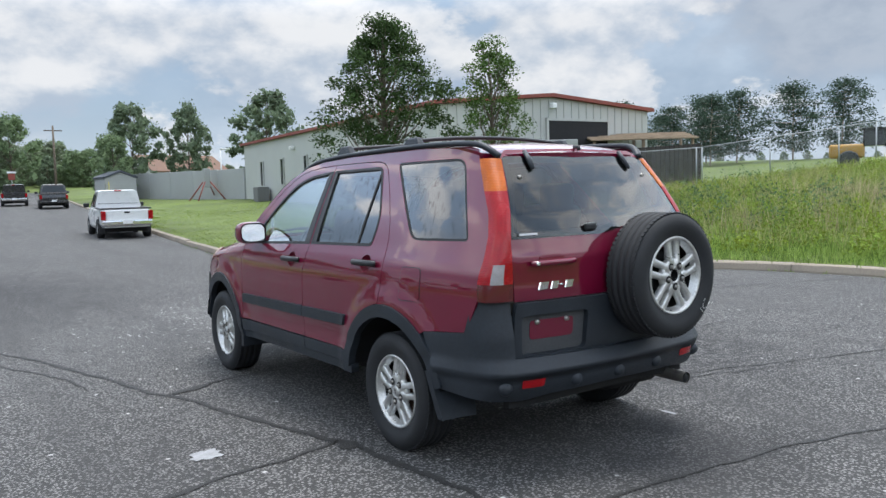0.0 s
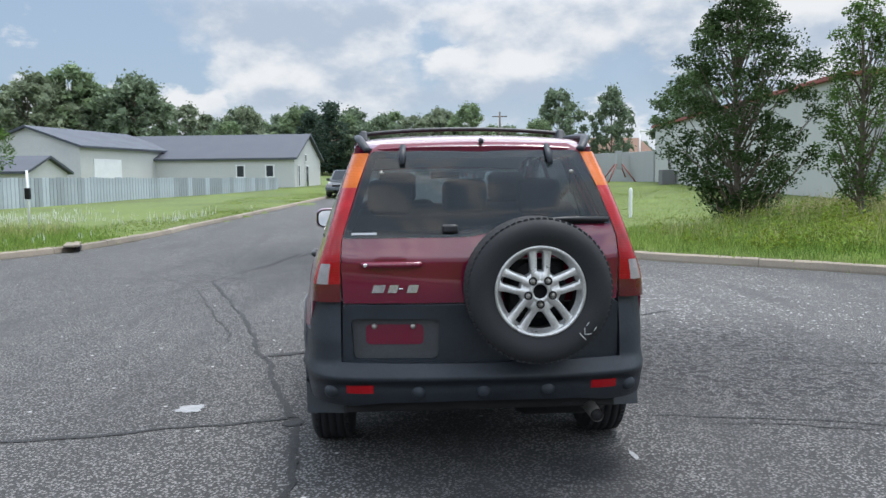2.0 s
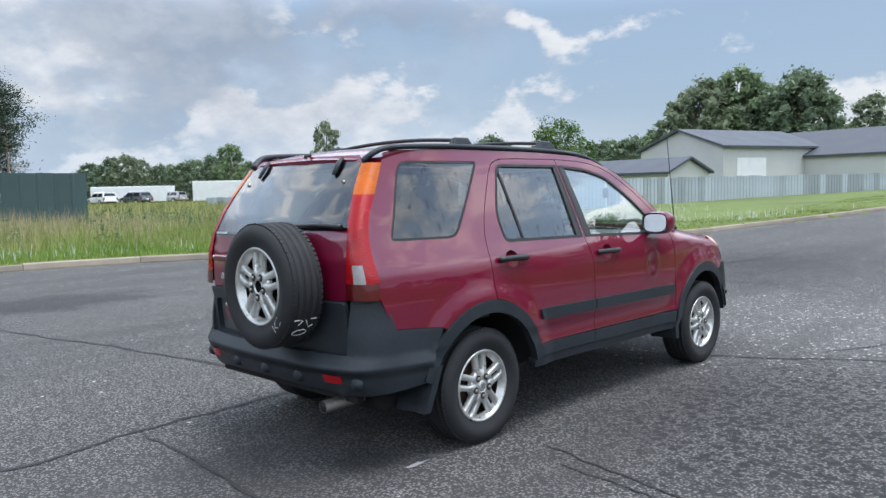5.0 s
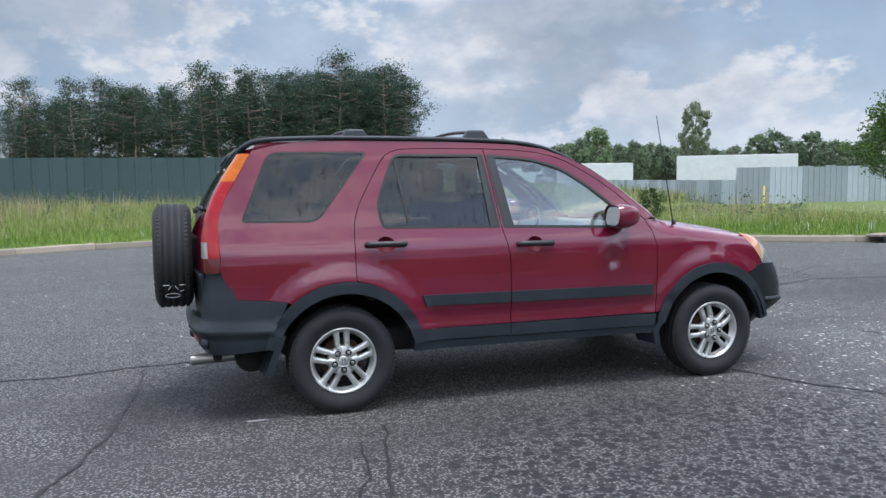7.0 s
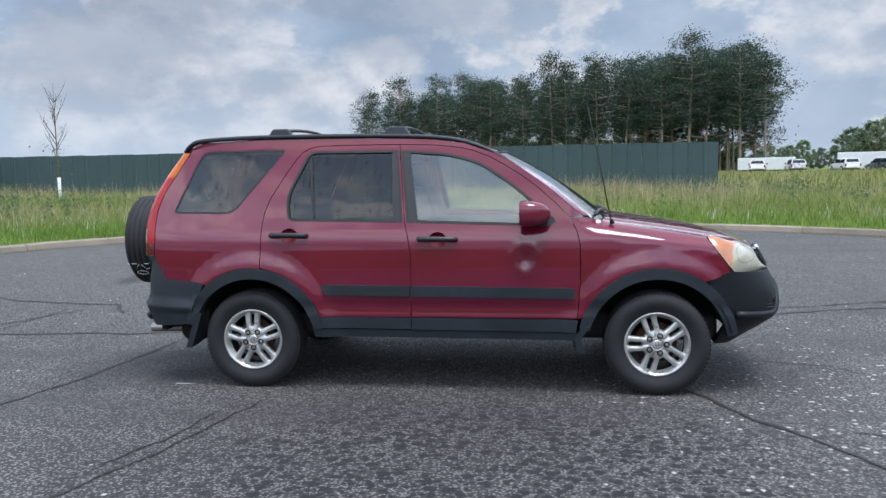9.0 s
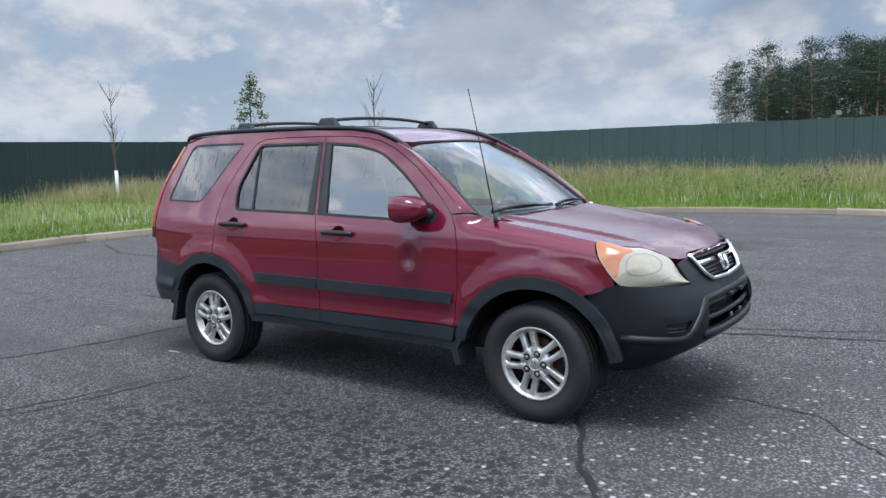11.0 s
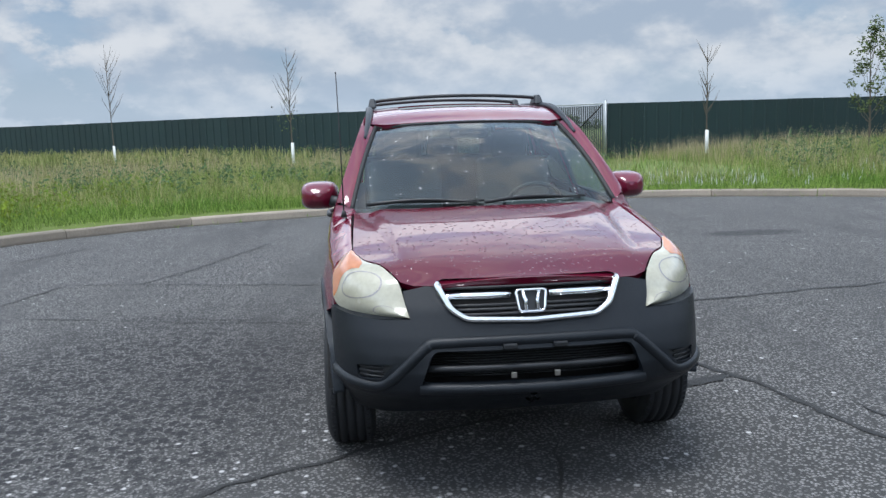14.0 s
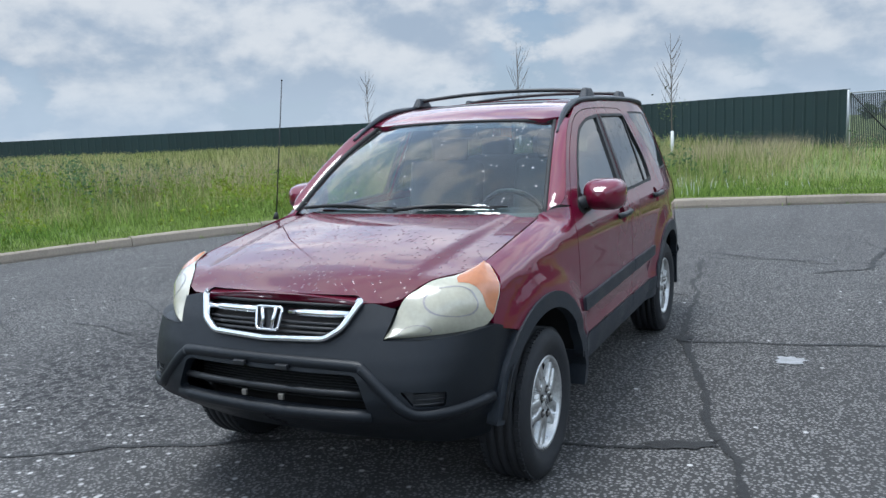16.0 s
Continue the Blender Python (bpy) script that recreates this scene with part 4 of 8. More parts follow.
box("glass_lettering_bar", (0.115, 0.002, 0.010), (-0.54, rear_y(0.54, 1.19) - 0.008, 1.192), WHITE_PAINT, gate, label="small white transfer, worn bar of lettering")
for hx in (-0.352, 0.352):
    tube("glass_hinge", [(hx, rear_y(hx, 1.60) - 0.016, 1.605), (hx * 1.01, rear_y(hx, 1.56) - 0.022, 1.56), (hx * 1.02, rear_y(hx, 1.515) - 0.020, 1.512)], [0.014, 0.018, 0.014], GREY_PLASTIC, gate, 8, "grey glass hinge cover", 0.6)
    lathe("glass_stud", [(-0.006, 0.001), (-0.006, 0.010), (0.004, 0.011)], 12, STEEL, gate, axis="y", at=(hx * 1.30, rear_y(hx * 1.3, 1.47) - 0.006, 1.47))
tube("washer_nozzle", [(0.03, -1.838, 1.630), (0.03, -1.870, 1.628), (0.03, -1.875, 1.612)], 0.012, BLACK_PLASTIC, gate, 6)
# wiper of the tailgate window, and the latch stop on the glass
tube("rear_wiper", [(0.60, rear_y(0.6, 1.245) - 0.03, 1.245), (0.40, rear_y(0.4, 1.25) - 0.03, 1.25), (0.20, rear_y(0.2, 1.245) - 0.026, 1.243)], [0.014, 0.011, 0.008], BLACK_PLASTIC, gate, 6)
box("glass_latch", (0.075, 0.025, 0.038), (-0.145, rear_y(0.1, 1.21) - 0.014, 1.212), BLACK_PLASTIC, gate, 0.01)
# pull handle in a shallow cup
patch("handle_cup", rounded([(-0.495, 1.030), (-0.345, 1.030), (-0.345, 1.093), (-0.495, 1.093)], 0.028), lambda x, z: (x, rear_y(x, z) - 0.002, z), PAINT, gate, step=0.03, rim=0.003, out_hint=(0, -1, 0))
tube("gate_handle", spline([(-0.548, -2.125, 1.052), (-0.53, -2.145, 1.052), (-0.42, -2.152, 1.052), (-0.30, -2.152, 1.052), (-0.285, -2.140, 1.052)], 3), 0.014, PAINT, gate, 8, "", 1.0)
lathe("gate_lock", [(0.0, 0.001), (-0.004, 0.009), (0.004, 0.010)], 12, CHROME, gate, axis="y", at=(-0.535, -2.158, 1.052))
# chrome badge, drawn as plain closed shapes
for x0, x1 in ((-0.512, -0.452), (-0.438, -0.392), (-0.352, -0.300)):
    xm = 0.5 * (x0 + x1)
    rows = [[(x0 + 0.012 * k + dx, rear_y(xm, 0.94) - 0.003 - dy, 0.922 + 0.036 * k) for dx, dy in ((0, 0), (0.003, 0.006), (x1 - x0 - 0.003, 0.006), (x1 - x0, 0))] for k in (0, 0.5, 1)]
    loft("badge_shape", rows, CHROME, gate, "plain chrome badge bar", smooth=False)
tube("badge_shape", [(-0.384, rear_y(0.38, 0.94) - 0.008, 0.940), (-0.364, rear_y(0.36, 0.94) - 0.008, 0.940)], 0.0045, CHROME, gate, 6, "plain chrome badge shape")
# grey lower half of the tailgate with the number plate hollow
PLATE_HOLE = rounded([(-0.600, 0.606), (-0.208, 0.606), (-0.196, 0.800), (-0.608, 0.800)], 0.03)
lower = patch("gate_cladding", rounded([(-0.648, 0.588), (0.648, 0.588), (0.644, 0.866), (-0.644, 0.866)], 0.02), lambda x, z: (x, rear_y(x, z) - 0.012 - 0.010 * smooth_step(0.80, 0.86, z), z), GREY_PLASTIC, gate, holes=[PLATE_HOLE], rim=0.03, out_hint=(0, -1, 0), label="grey plastic lower tailgate panel, water-spotted")
patch("plate_hollow", shrink(PLATE_HOLE, -0.004), lambda x, z: (x, rear_y(x, z) + 0.018, z), DUSTY_PLASTIC, lower, step=0.06, rim=0.0, out_hint=(0, -1, 0))
patch("plate_gap_panel", rounded([(-0.538, 0.676), (-0.274, 0.676), (-0.272, 0.770), (-0.540, 0.770)], 0.022), lambda x, z: (x, rear_y(x, z) + 0.014, z), PAINT, lower, step=0.05, rim=0.004, out_hint=(0, -1, 0), label="bare red paint where a number plate was")
for x in (-0.50, -0.32):
    lathe("plate_screw", [(-0.010, 0.001), (-0.010, 0.012), (0.002, 0.014)], 10, STEEL, lower, axis="y", at=(x, rear_y(x, 0.765) + 0.012, 0.762))

# rear bumper with high corners
ys = [rear_s_of_y(y, 1) for y in (-1.99, -1.955, -1.925, -1.63, -1.70, -1.71)]
zs_ = [0.882, 0.787, 0.722, 0.700, 0.560, 0.425]
right = list(zip(ys, zs_))
rb_out = [(rear_s(0.655), 0.878)] + right + [(rear_s(0.74), 0.395), (rear_s(0.60), 0.385), (rear_s(0.45), 0.405), (0, 0.412)]
outline = rb_out[:-1] + [(0, 0.412)] + [(-a, b) for a, b in rb_out[-2::-1]] + [(-rear_s(0.655), 0.600), (0, 0.592), (rear_s(0.655), 0.600)]
rbump = patch("rear_bumper", outline, rear_bumper_surface, GREY_PLASTIC, car, step=0.04, rim=0.03, out_hint=(0, -1, 0), label="grey plastic rear bumper")
ledge = [[(x, rear_y(x, 0.6) + 0.03, 0.596) for x in np.linspace(-0.66, 0.66, 15)], [rear_bumper_surface(rear_s(x), 0.594) for x in np.linspace(-0.66, 0.66, 15)]]
loft("bumper_step", ledge, GREY_PLASTIC, rbump)
for x in (-0.57, 0.57):
    rows = [[rear_bumper_surface(rear_s(x + dx), z) for dx in (-0.062, -0.03, 0.03, 0.062)] for z in (0.458, 0.478, 0.498)]
    rows = [[(p[0], p[1] - (0.012 if 0 < k < 3 else 0.007), p[2]) for k, p in enumerate(r)] for r in rows]
    loft("bumper_reflector", rows, RED_LENS, rbump, "red bumper reflector", flip=True)
for x in (-0.70, -0.30, 0.0, 0.30, 0.70):
    p = rear_bumper_surface(rear_s(x), 0.47)
    lathe("bumper_pad", [(-0.014, 0.001), (-0.012, 0.022), (0.004, 0.034), (0.02, 0.038)], 14, GREY_PLASTIC, rbump, axis="y", at=(p[0], p[1] - 0.002, 0.462))

# front bumper, grille and lower intake
GRILLE = rounded([(front_s(-0.352), 0.905), (front_s(-0.378), 0.885), (front_s(-0.325), 0.790), (front_s(-0.262), 0.752), (0, 0.742), (front_s(0.262), 0.752), (front_s(0.325), 0.790), (front_s(0.378), 0.885), (front_s(0.352), 0.905)], 0.02)
INTAKE = rounded([(front_s(-0.40), 0.640), (front_s(-0.455), 0.500), (front_s(0.455), 0.500), (front_s(0.40), 0.640)], 0.03)
FOG = [rounded([(front_s(s * 0.705), 0.575), (front_s(s * 0.560), 0.585), (front_s(s * 0.610), 0.525), (front_s(s * 0.700), 0.520)], 0.012) for s in (1, -1)]
fr = [(front_s(0.44), 0.874), (front_s(0.506), 0.860), (front_s(0.497), 0.812), (front_s(0.482), 0.757), (front_s(0.603), 0.755), (front_s(0.70), 0.762), (front_s(0.766), 0.769), (front_s_of_y(1.745, 1), 0.773), (front_s_of_y(1.685, 1), 0.752), (front_s_of_y(1.61, 1), 0.722), (front_s_of_y(1.715, 1), 0.520), (front_s_of_y(1.745, 1), 0.31), (front_s(0.66), 0.300), (front_s(0.42), 0.325), (0, 0.335)]
outline = [(front_s(0.37), 0.888)] + fr + [(-a, b) for a, b in fr[-2::-1]] + [(front_s(-0.37), 0.888), (0, 0.900)]
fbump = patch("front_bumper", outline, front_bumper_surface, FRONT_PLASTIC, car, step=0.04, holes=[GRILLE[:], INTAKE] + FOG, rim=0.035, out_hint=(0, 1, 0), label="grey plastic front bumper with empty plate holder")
patch("grille_back", shrink(GRILLE, -0.01), lambda u, v: tuple(Vector(front_bumper_surface(u, v)) - Vector((0, 0.055, 0))), DARK, fbump, step=0.1, rim=0, out_hint=(0, 1, 0))
patch("intake_back", shrink(INTAKE, -0.01), lambda u, v: tuple(Vector(front_bumper_surface(u, v)) - Vector((0, 0.14, 0))), DARK, fbump, step=0.1, rim=0, out_hint=(0, 1, 0))
for s in (1, -1):                             # the ledge on which each headlight sits
    ledge_pts = [(0.470, 2.030), (0.520, 2.005), (0.603, 1.940), (0.707, 1.842), (0.766, 1.776), (0.785, 1.742)]
    top_row = [(s * x, y - 0.02, 0.760) for x, y in ledge_pts]
    out_row = [tuple(Vector(front_bumper_surface(s * front_s(x + 0.006), 0.757)) + Vector((0, -0.001, 0))) for x, y in ledge_pts]
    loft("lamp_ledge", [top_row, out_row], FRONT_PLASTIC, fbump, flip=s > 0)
for fo in FOG:
    patch("fog_lamp_blank", shrink(fo, -0.004), lambda u, v: tuple(Vector(front_bumper_surface(u, v)) - Vector((0, 0.022, 0))), BLACK_PLASTIC, fbump, step=0.05, rim=0, out_hint=(0, 1, 0))
    c = np.mean(fo, axis=0)
    for dz in (-0.018, 0.0, 0.018):
        tube("blank_rib", [tuple(Vector(front_bumper_surface(c[0] + d, c[1] + dz)) - Vector((0, 0.016, 0))) for d in (-0.055, 0, 0.055)], 0.005, BLACK_PLASTIC, fbump, 5)


def on_front(pts, lift, n=6):
    return [tuple(Vector(front_bumper_surface(front_s(x), z)) + Vector((0, lift, 0))) for x, z in spline(pts, n)]


for pts in ([(-0.795, 0.505), (-0.70, 0.496), (-0.60, 0.500), (-0.52, 0.565), (-0.43, 0.648), (-0.36, 0.668), (0, 0.672), (0.36, 0.668), (0.43, 0.648), (0.52, 0.565), (0.60, 0.500), (0.70, 0.496), (0.795, 0.505)],
            [(-0.455, 0.488), (0, 0.482), (0.455, 0.488)]):
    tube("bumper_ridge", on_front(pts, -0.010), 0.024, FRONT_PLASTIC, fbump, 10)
grille = new("grille")
grille.parent = car
loop = [tuple(Vector(front_bumper_surface(a, b)) + Vector((0, 0.010, 0))) for a, b in resample(shrink(GRILLE, 0.006), 0.03)]
first = next(i for i in range(len(loop)) if loop[i][2] < 0.893 <= loop[i - 1][2])
loop = [p for p in loop[first:] + loop[:first] if p[2] < 0.893]      # open along the top edge
tube("grille_surround", loop, 0.0165, CHROME, grille, 8, "chrome grille surround", 0.8)
for z in (0.884, 0.866, 0.802, 0.786, 0.768):
    w = float(np.interp(z, [0.75, 0.79, 0.89], [0.255, 0.315, 0.355]))
    tube("grille_slat", [tuple(Vector(front_bumper_surface(front_s(x), z)) - Vector((0, 0.016, 0))) for x in np.linspace(-w, w, 9)], 0.007, BLACK_PLASTIC, grille, 6)
for sgn in (1, -1):
    tube("grille_bar", [tuple(Vector(front_bumper_surface(front_s(sgn * x), 0.838)) + Vector((0, -0.004, 0))) for x in (0.078, 0.15, 0.24, 0.335)], 0.0155, CHROME, grille, 10, "chrome grille bar")
emb_y = front_bumper_surface(0, 0.82)[1]
emb = rounded([(-0.050, -0.042), (0.050, -0.042), (0.062, 0.040), (-0.062, 0.040)], 0.016)
tube("emblem_frame", [(x, emb_y + 0.022 - 0.35 * z, 0.820 + z) for x, z in emb + emb[:2]], 0.0062, CHROME, grille, 6, "chrome emblem frame")
obj("emblem_back", [(x * 0.95, emb_y + 0.012 - 0.35 * z, 0.820 + z) for x, z in emb], [tuple(range(len(emb)))], BLACK_PLASTIC, grille, False)
for sgn in (1, -1):
    tube("emblem_bar", [(sgn * 0.024, emb_y + 0.035, 0.784), (sgn * 0.024, emb_y + 0.022, 0.820), (sgn * 0.034, emb_y + 0.010, 0.856)], 0.0085, CHROME, grille, 6, "plain chrome emblem bar")
# what shows in the lower intake: cooler fins, a cross bar and the plate brackets
for z in np.linspace(0.515, 0.63, 12):
    tube("cooler_fin", [tuple(Vector(front_bumper_surface(front_s(x), z)) - Vector((0, 0.10, 0))) for x in (-0.40, -0.2, 0, 0.2, 0.40)], 0.0028, BLACK_PLASTIC, fbump, 4)
tube("intake_bar", [tuple(Vector(front_bumper_surface(front_s(x), 0.565)) - Vector((0, 0.03, 0))) for x in np.linspace(-0.42, 0.42, 9)], 0.014, BLACK_PLASTIC, fbump, 8)
for x in (-0.087, 0.087):
    box("plate_bracket", (0.022, 0.012, 0.022), (x, front_bumper_surface(0, 0.54)[1] - 0.012, 0.538), STEEL, fbump, 0.002)
for x in (-0.10, 0.10):
    box("plate_clip", (0.055, 0.02, 0.020), (x, front_bumper_surface(0, 0.655)[1] + 0.012, 0.655), BLACK_PLASTIC, fbump, 0.004)
box("tow_loop_plate", (0.17, 0.02, 0.035), (0, front_bumper_surface(0, 0.56)[1] - 0.05, 0.555), DARK, fbump, 0.01)

# roof strips, feet and cross bars
for s in (1, -1):
    path = spline([(s * 0.520, -1.865, 1.578), (s * 0.548, -1.820, 1.615), (s * 0.570, -1.745, 1.645), (s * 0.583, -1.55, 1.658), (s * 0.588, -1.2, 1.664), (s * 0.588, -0.5, 1.657), (s * 0.588, -0.1, 1.639), (s * 0.594, 0.10, 1.607), (s * 0.606, 0.27, 1.545), (s * 0.628, 0.42, 1.464)], 5)
    rad = [0.022] * 12 + [0.021] * (len(path) - 22) + list(np.linspace(0.021, 0.010, 10))
    rail = tube("roof_rail", path, rad, GREY_PLASTIC, car, 10, "matt grey roof strip", 0.75)
    for y in (-1.158, -0.356):
        bm = box_bm((0.060, 0.195, 0.062), (0, 0, 0), 0, 1, 0.55)
        bmesh.ops.bevel(bm, geom=bm.edges[:], offset=0.010, segments=2, affect="EDGES", profile=0.5)
        bmesh.ops.translate(bm, vec=(s * 0.565, y, 1.688), verts=bm.verts)
        part("rack_foot", bm, GREY_PLASTIC, rail)
for y in (-1.150, -0.350):
    tube("cross_bar", spline([(-0.56, y, 1.695), (-0.50, y, 1.706), (-0.25, y, 1.722), (0, y, 1.727), (0.25, y, 1.722), (0.50, y, 1.706), (0.56, y, 1.695)], 4), 0.017, BLACK_PLASTIC, car, 8, "black roof cross bar", 0.7)
# aerial on the right-hand wing
tube("aerial_base", [(0.752, 1.040, 1.070), (0.752, 1.035, 1.095), (0.753, 1.030, 1.105)], [0.016, 0.012, 0.006], SEAL, car, 8)
tube("aerial", [(0.753, 1.030, 1.10), (0.757, 0.960, 1.45), (0.765, 0.885, 1.805)], [0.0042, 0.0034, 0.0026], SEAL, car, 5)
lathe("aerial_tip", [(-0.006, 0.0005), (0.0, 0.005), (0.006, 0.0005)], 8, SEAL, car, axis="z", at=(0.765, 0.885, 1.806))
# fuel flap on the left-hand rear quarter
patch("fuel_flap", rounded([(-1.585, 0.845), (-1.415, 0.845), (-1.415, 1.015), (-1.585, 1.015)], 0.035), side(-1, -0.002), PAINT, car, step=0.04, rim=0.006, out_hint=(-1, 0, 0))
patch("flap_gap", rounded([(-1.589, 0.841), (-1.411, 0.841), (-1.411, 1.019), (-1.589, 1.019)], 0.037), side(-1, -0.0006), SEAL, car, step=0.04, rim=0.0, holes=[rounded([(-1.583, 0.847), (-1.417, 0.847), (-1.417, 1.013), (-1.583, 1.013)], 0.034)], out_hint=(-1, 0, 0))

# underside, exhaust
box("underbody", (1.36, 3.30, 0.16), (0, 0.05, 0.40), DARK, car, 0.03)
box("sump", (0.55, 0.70, 0.10), (0.05, 1.35, 0.29), DARK, car, 0.03)
box("fuel_tank", (0.60, 0.62, 0.12), (-0.05, -0.75, 0.305), DARK, car, 0.03)
tube("front_axle", [(-0.80, 1.31, 0.32), (0, 1.31, 0.34), (0.80, 1.31, 0.32)], 0.035, DARK, car, 8)
tube("rear_axle", [(-0.80, -1.31, 0.32), (0, -1.31, 0.36), (0.80, -1.31, 0.32)], 0.045, DARK, car, 8)
lathe("silencer", [(-0.22, 0.001), (-0.22, 0.08), (-0.18, 0.10), (0.18, 0.10), (0.22, 0.08), (0.22, 0.001)], 18, DARK, car, axis="x", at=(0.42, -1.83, 0.345))
tail = tube("tail_pipe", [(0.53, -1.85, 0.345), (0.53, -2.00, 0.338), (0.53, -2.185, 0.334)], 0.032, STEEL, car, 14, "dull steel tail pipe", 1.0, False)
tube("pipe_bore", [(0.53, -1.95, 0.340), (0.53, -2.180, 0.3345)], 0.026, DARK, tail, 12)
box("rear_valance", (1.30, 0.05, 0.12), (0, -2.03, 0.40), DARK, car, 0.01)

# inside: floor tub, dashboard, seats, steering wheel
tub = [(-0.72, -2.00, 0.80), (0.72, -2.00, 0.80), (0.76, -1.2, 0.80), (0.76, -0.78, 0.80), (0.76, -0.74, 0.50), (0.76, 0.78, 0.50), (0.62, 0.80, 0.82), (0.62, 0.98, 0.84), (-0.62, 0.98, 0.84), (-0.62, 0.80, 0.82), (-0.76, 0.78, 0.50), (-0.76, -0.74, 0.50), (-0.76, -0.78, 0.80), (-0.76, -1.2, 0.80)]
loft("cabin_lining", [[(x, y, z) for x, y, z in tub], [(x, y, 1.05) for x, y, z in tub]], LINING, car, closed=True, smooth=False)
obj("cabin_floor", [(x, y, z) for x, y, z in tub], [(0, 1, 2, 3, 12, 13), (3, 4, 11, 12), (4, 5, 10, 11), (5, 6, 9, 10), (6, 7, 8, 9)], DASH, car, False)
patch("headlining", [(-0.56, -1.80), (0.56, -1.80), (0.56, 0.24), (-0.56, 0.24)], lambda x, y: (x, y, roof_surface(x, y)[2] - 0.035), LINING, car, step=0.2, rim=0)
rows = [[(u * 0.70, y - 0.10 * u * u, z) for u in np.linspace(-1, 1, 9)] for y, z in ((1.02, 1.06), (0.80, 1.075), (0.62, 1.05), (0.55, 0.98), (0.56, 0.70))]
loft("dashboard", rows, DASH, car)
rows = [[(-0.37 + 0.20 * math.cos(a), 0.60 + 0.05 * math.sin(a), z) for a in np.linspace(0, math.pi, 9)] for z in (1.05, 1.095)]
loft("dial_hood", rows, DASH, car)
wheel_pts = [(-0.37 + 0.185 * math.cos(a), 0.42 + 0.075 * math.sin(a), 1.00 + 0.168 * math.sin(a)) for a in np.linspace(0, 2 * math.pi, 25)]
st = tube("steering_wheel", wheel_pts, 0.014, BLACK_PLASTIC, car, 8)
for a in (radians(200), radians(-20), radians(270)):
    tube("spoke", [(-0.37, 0.44, 1.00), (-0.37 + 0.18 * math.cos(a), 0.42 + 0.075 * math.sin(a), 1.00 + 0.168 * math.sin(a))], 0.014, BLACK_PLASTIC, st, 6)


def car_seat(x, y, bench=False):
    w = 0.25 if not bench else 0.64
    seat = new("car_seat")
    seat.parent = car
    part("cushion", box_bm((w * 2, 0.50, 0.16), (x, y + 0.05, 0.72), 0.05, 3), SEAT_CLOTH, seat, smooth=True)
    bm = box_bm((w * 2, 0.15, 0.62), (0, 0, 0), 0.05, 3)
    bmesh.ops.rotate(bm, cent=(0, 0, 0), matrix=Euler((radians(14), 0, 0)).to_matrix(), verts=bm.verts)
    bmesh.ops.translate(bm, vec=(x, y - 0.26, 1.00), verts=bm.verts)
    part("backrest", bm, SEAT_CLOTH, seat, smooth=True)
    for hx in ((x,) if not bench else (-0.42, 0.0, 0.42)):
        part("head_rest", box_bm((0.25, 0.10, 0.20), (hx, y - 0.37, 1.39 if not bench else 1.34), 0.045, 3), SEAT_CLOTH, seat, smooth=True)
        for d in (-0.05, 0.05):
            tube("head_rest_post", [(hx + d, y - 0.345, 1.24), (hx + d, y - 0.365, 1.33)], 0.006, STEEL, seat, 6)


car_seat(0.37, 0.02)
car_seat(-0.37, 0.02)
car_seat(0.0, -0.92, True)
tube("inner_mirror", [(-0.11, 0.30, 1.475), (0, 0.315, 1.480), (0.11, 0.30, 1.475)], 0.032, BLACK_PLASTIC, car, 8, "", 0.9)


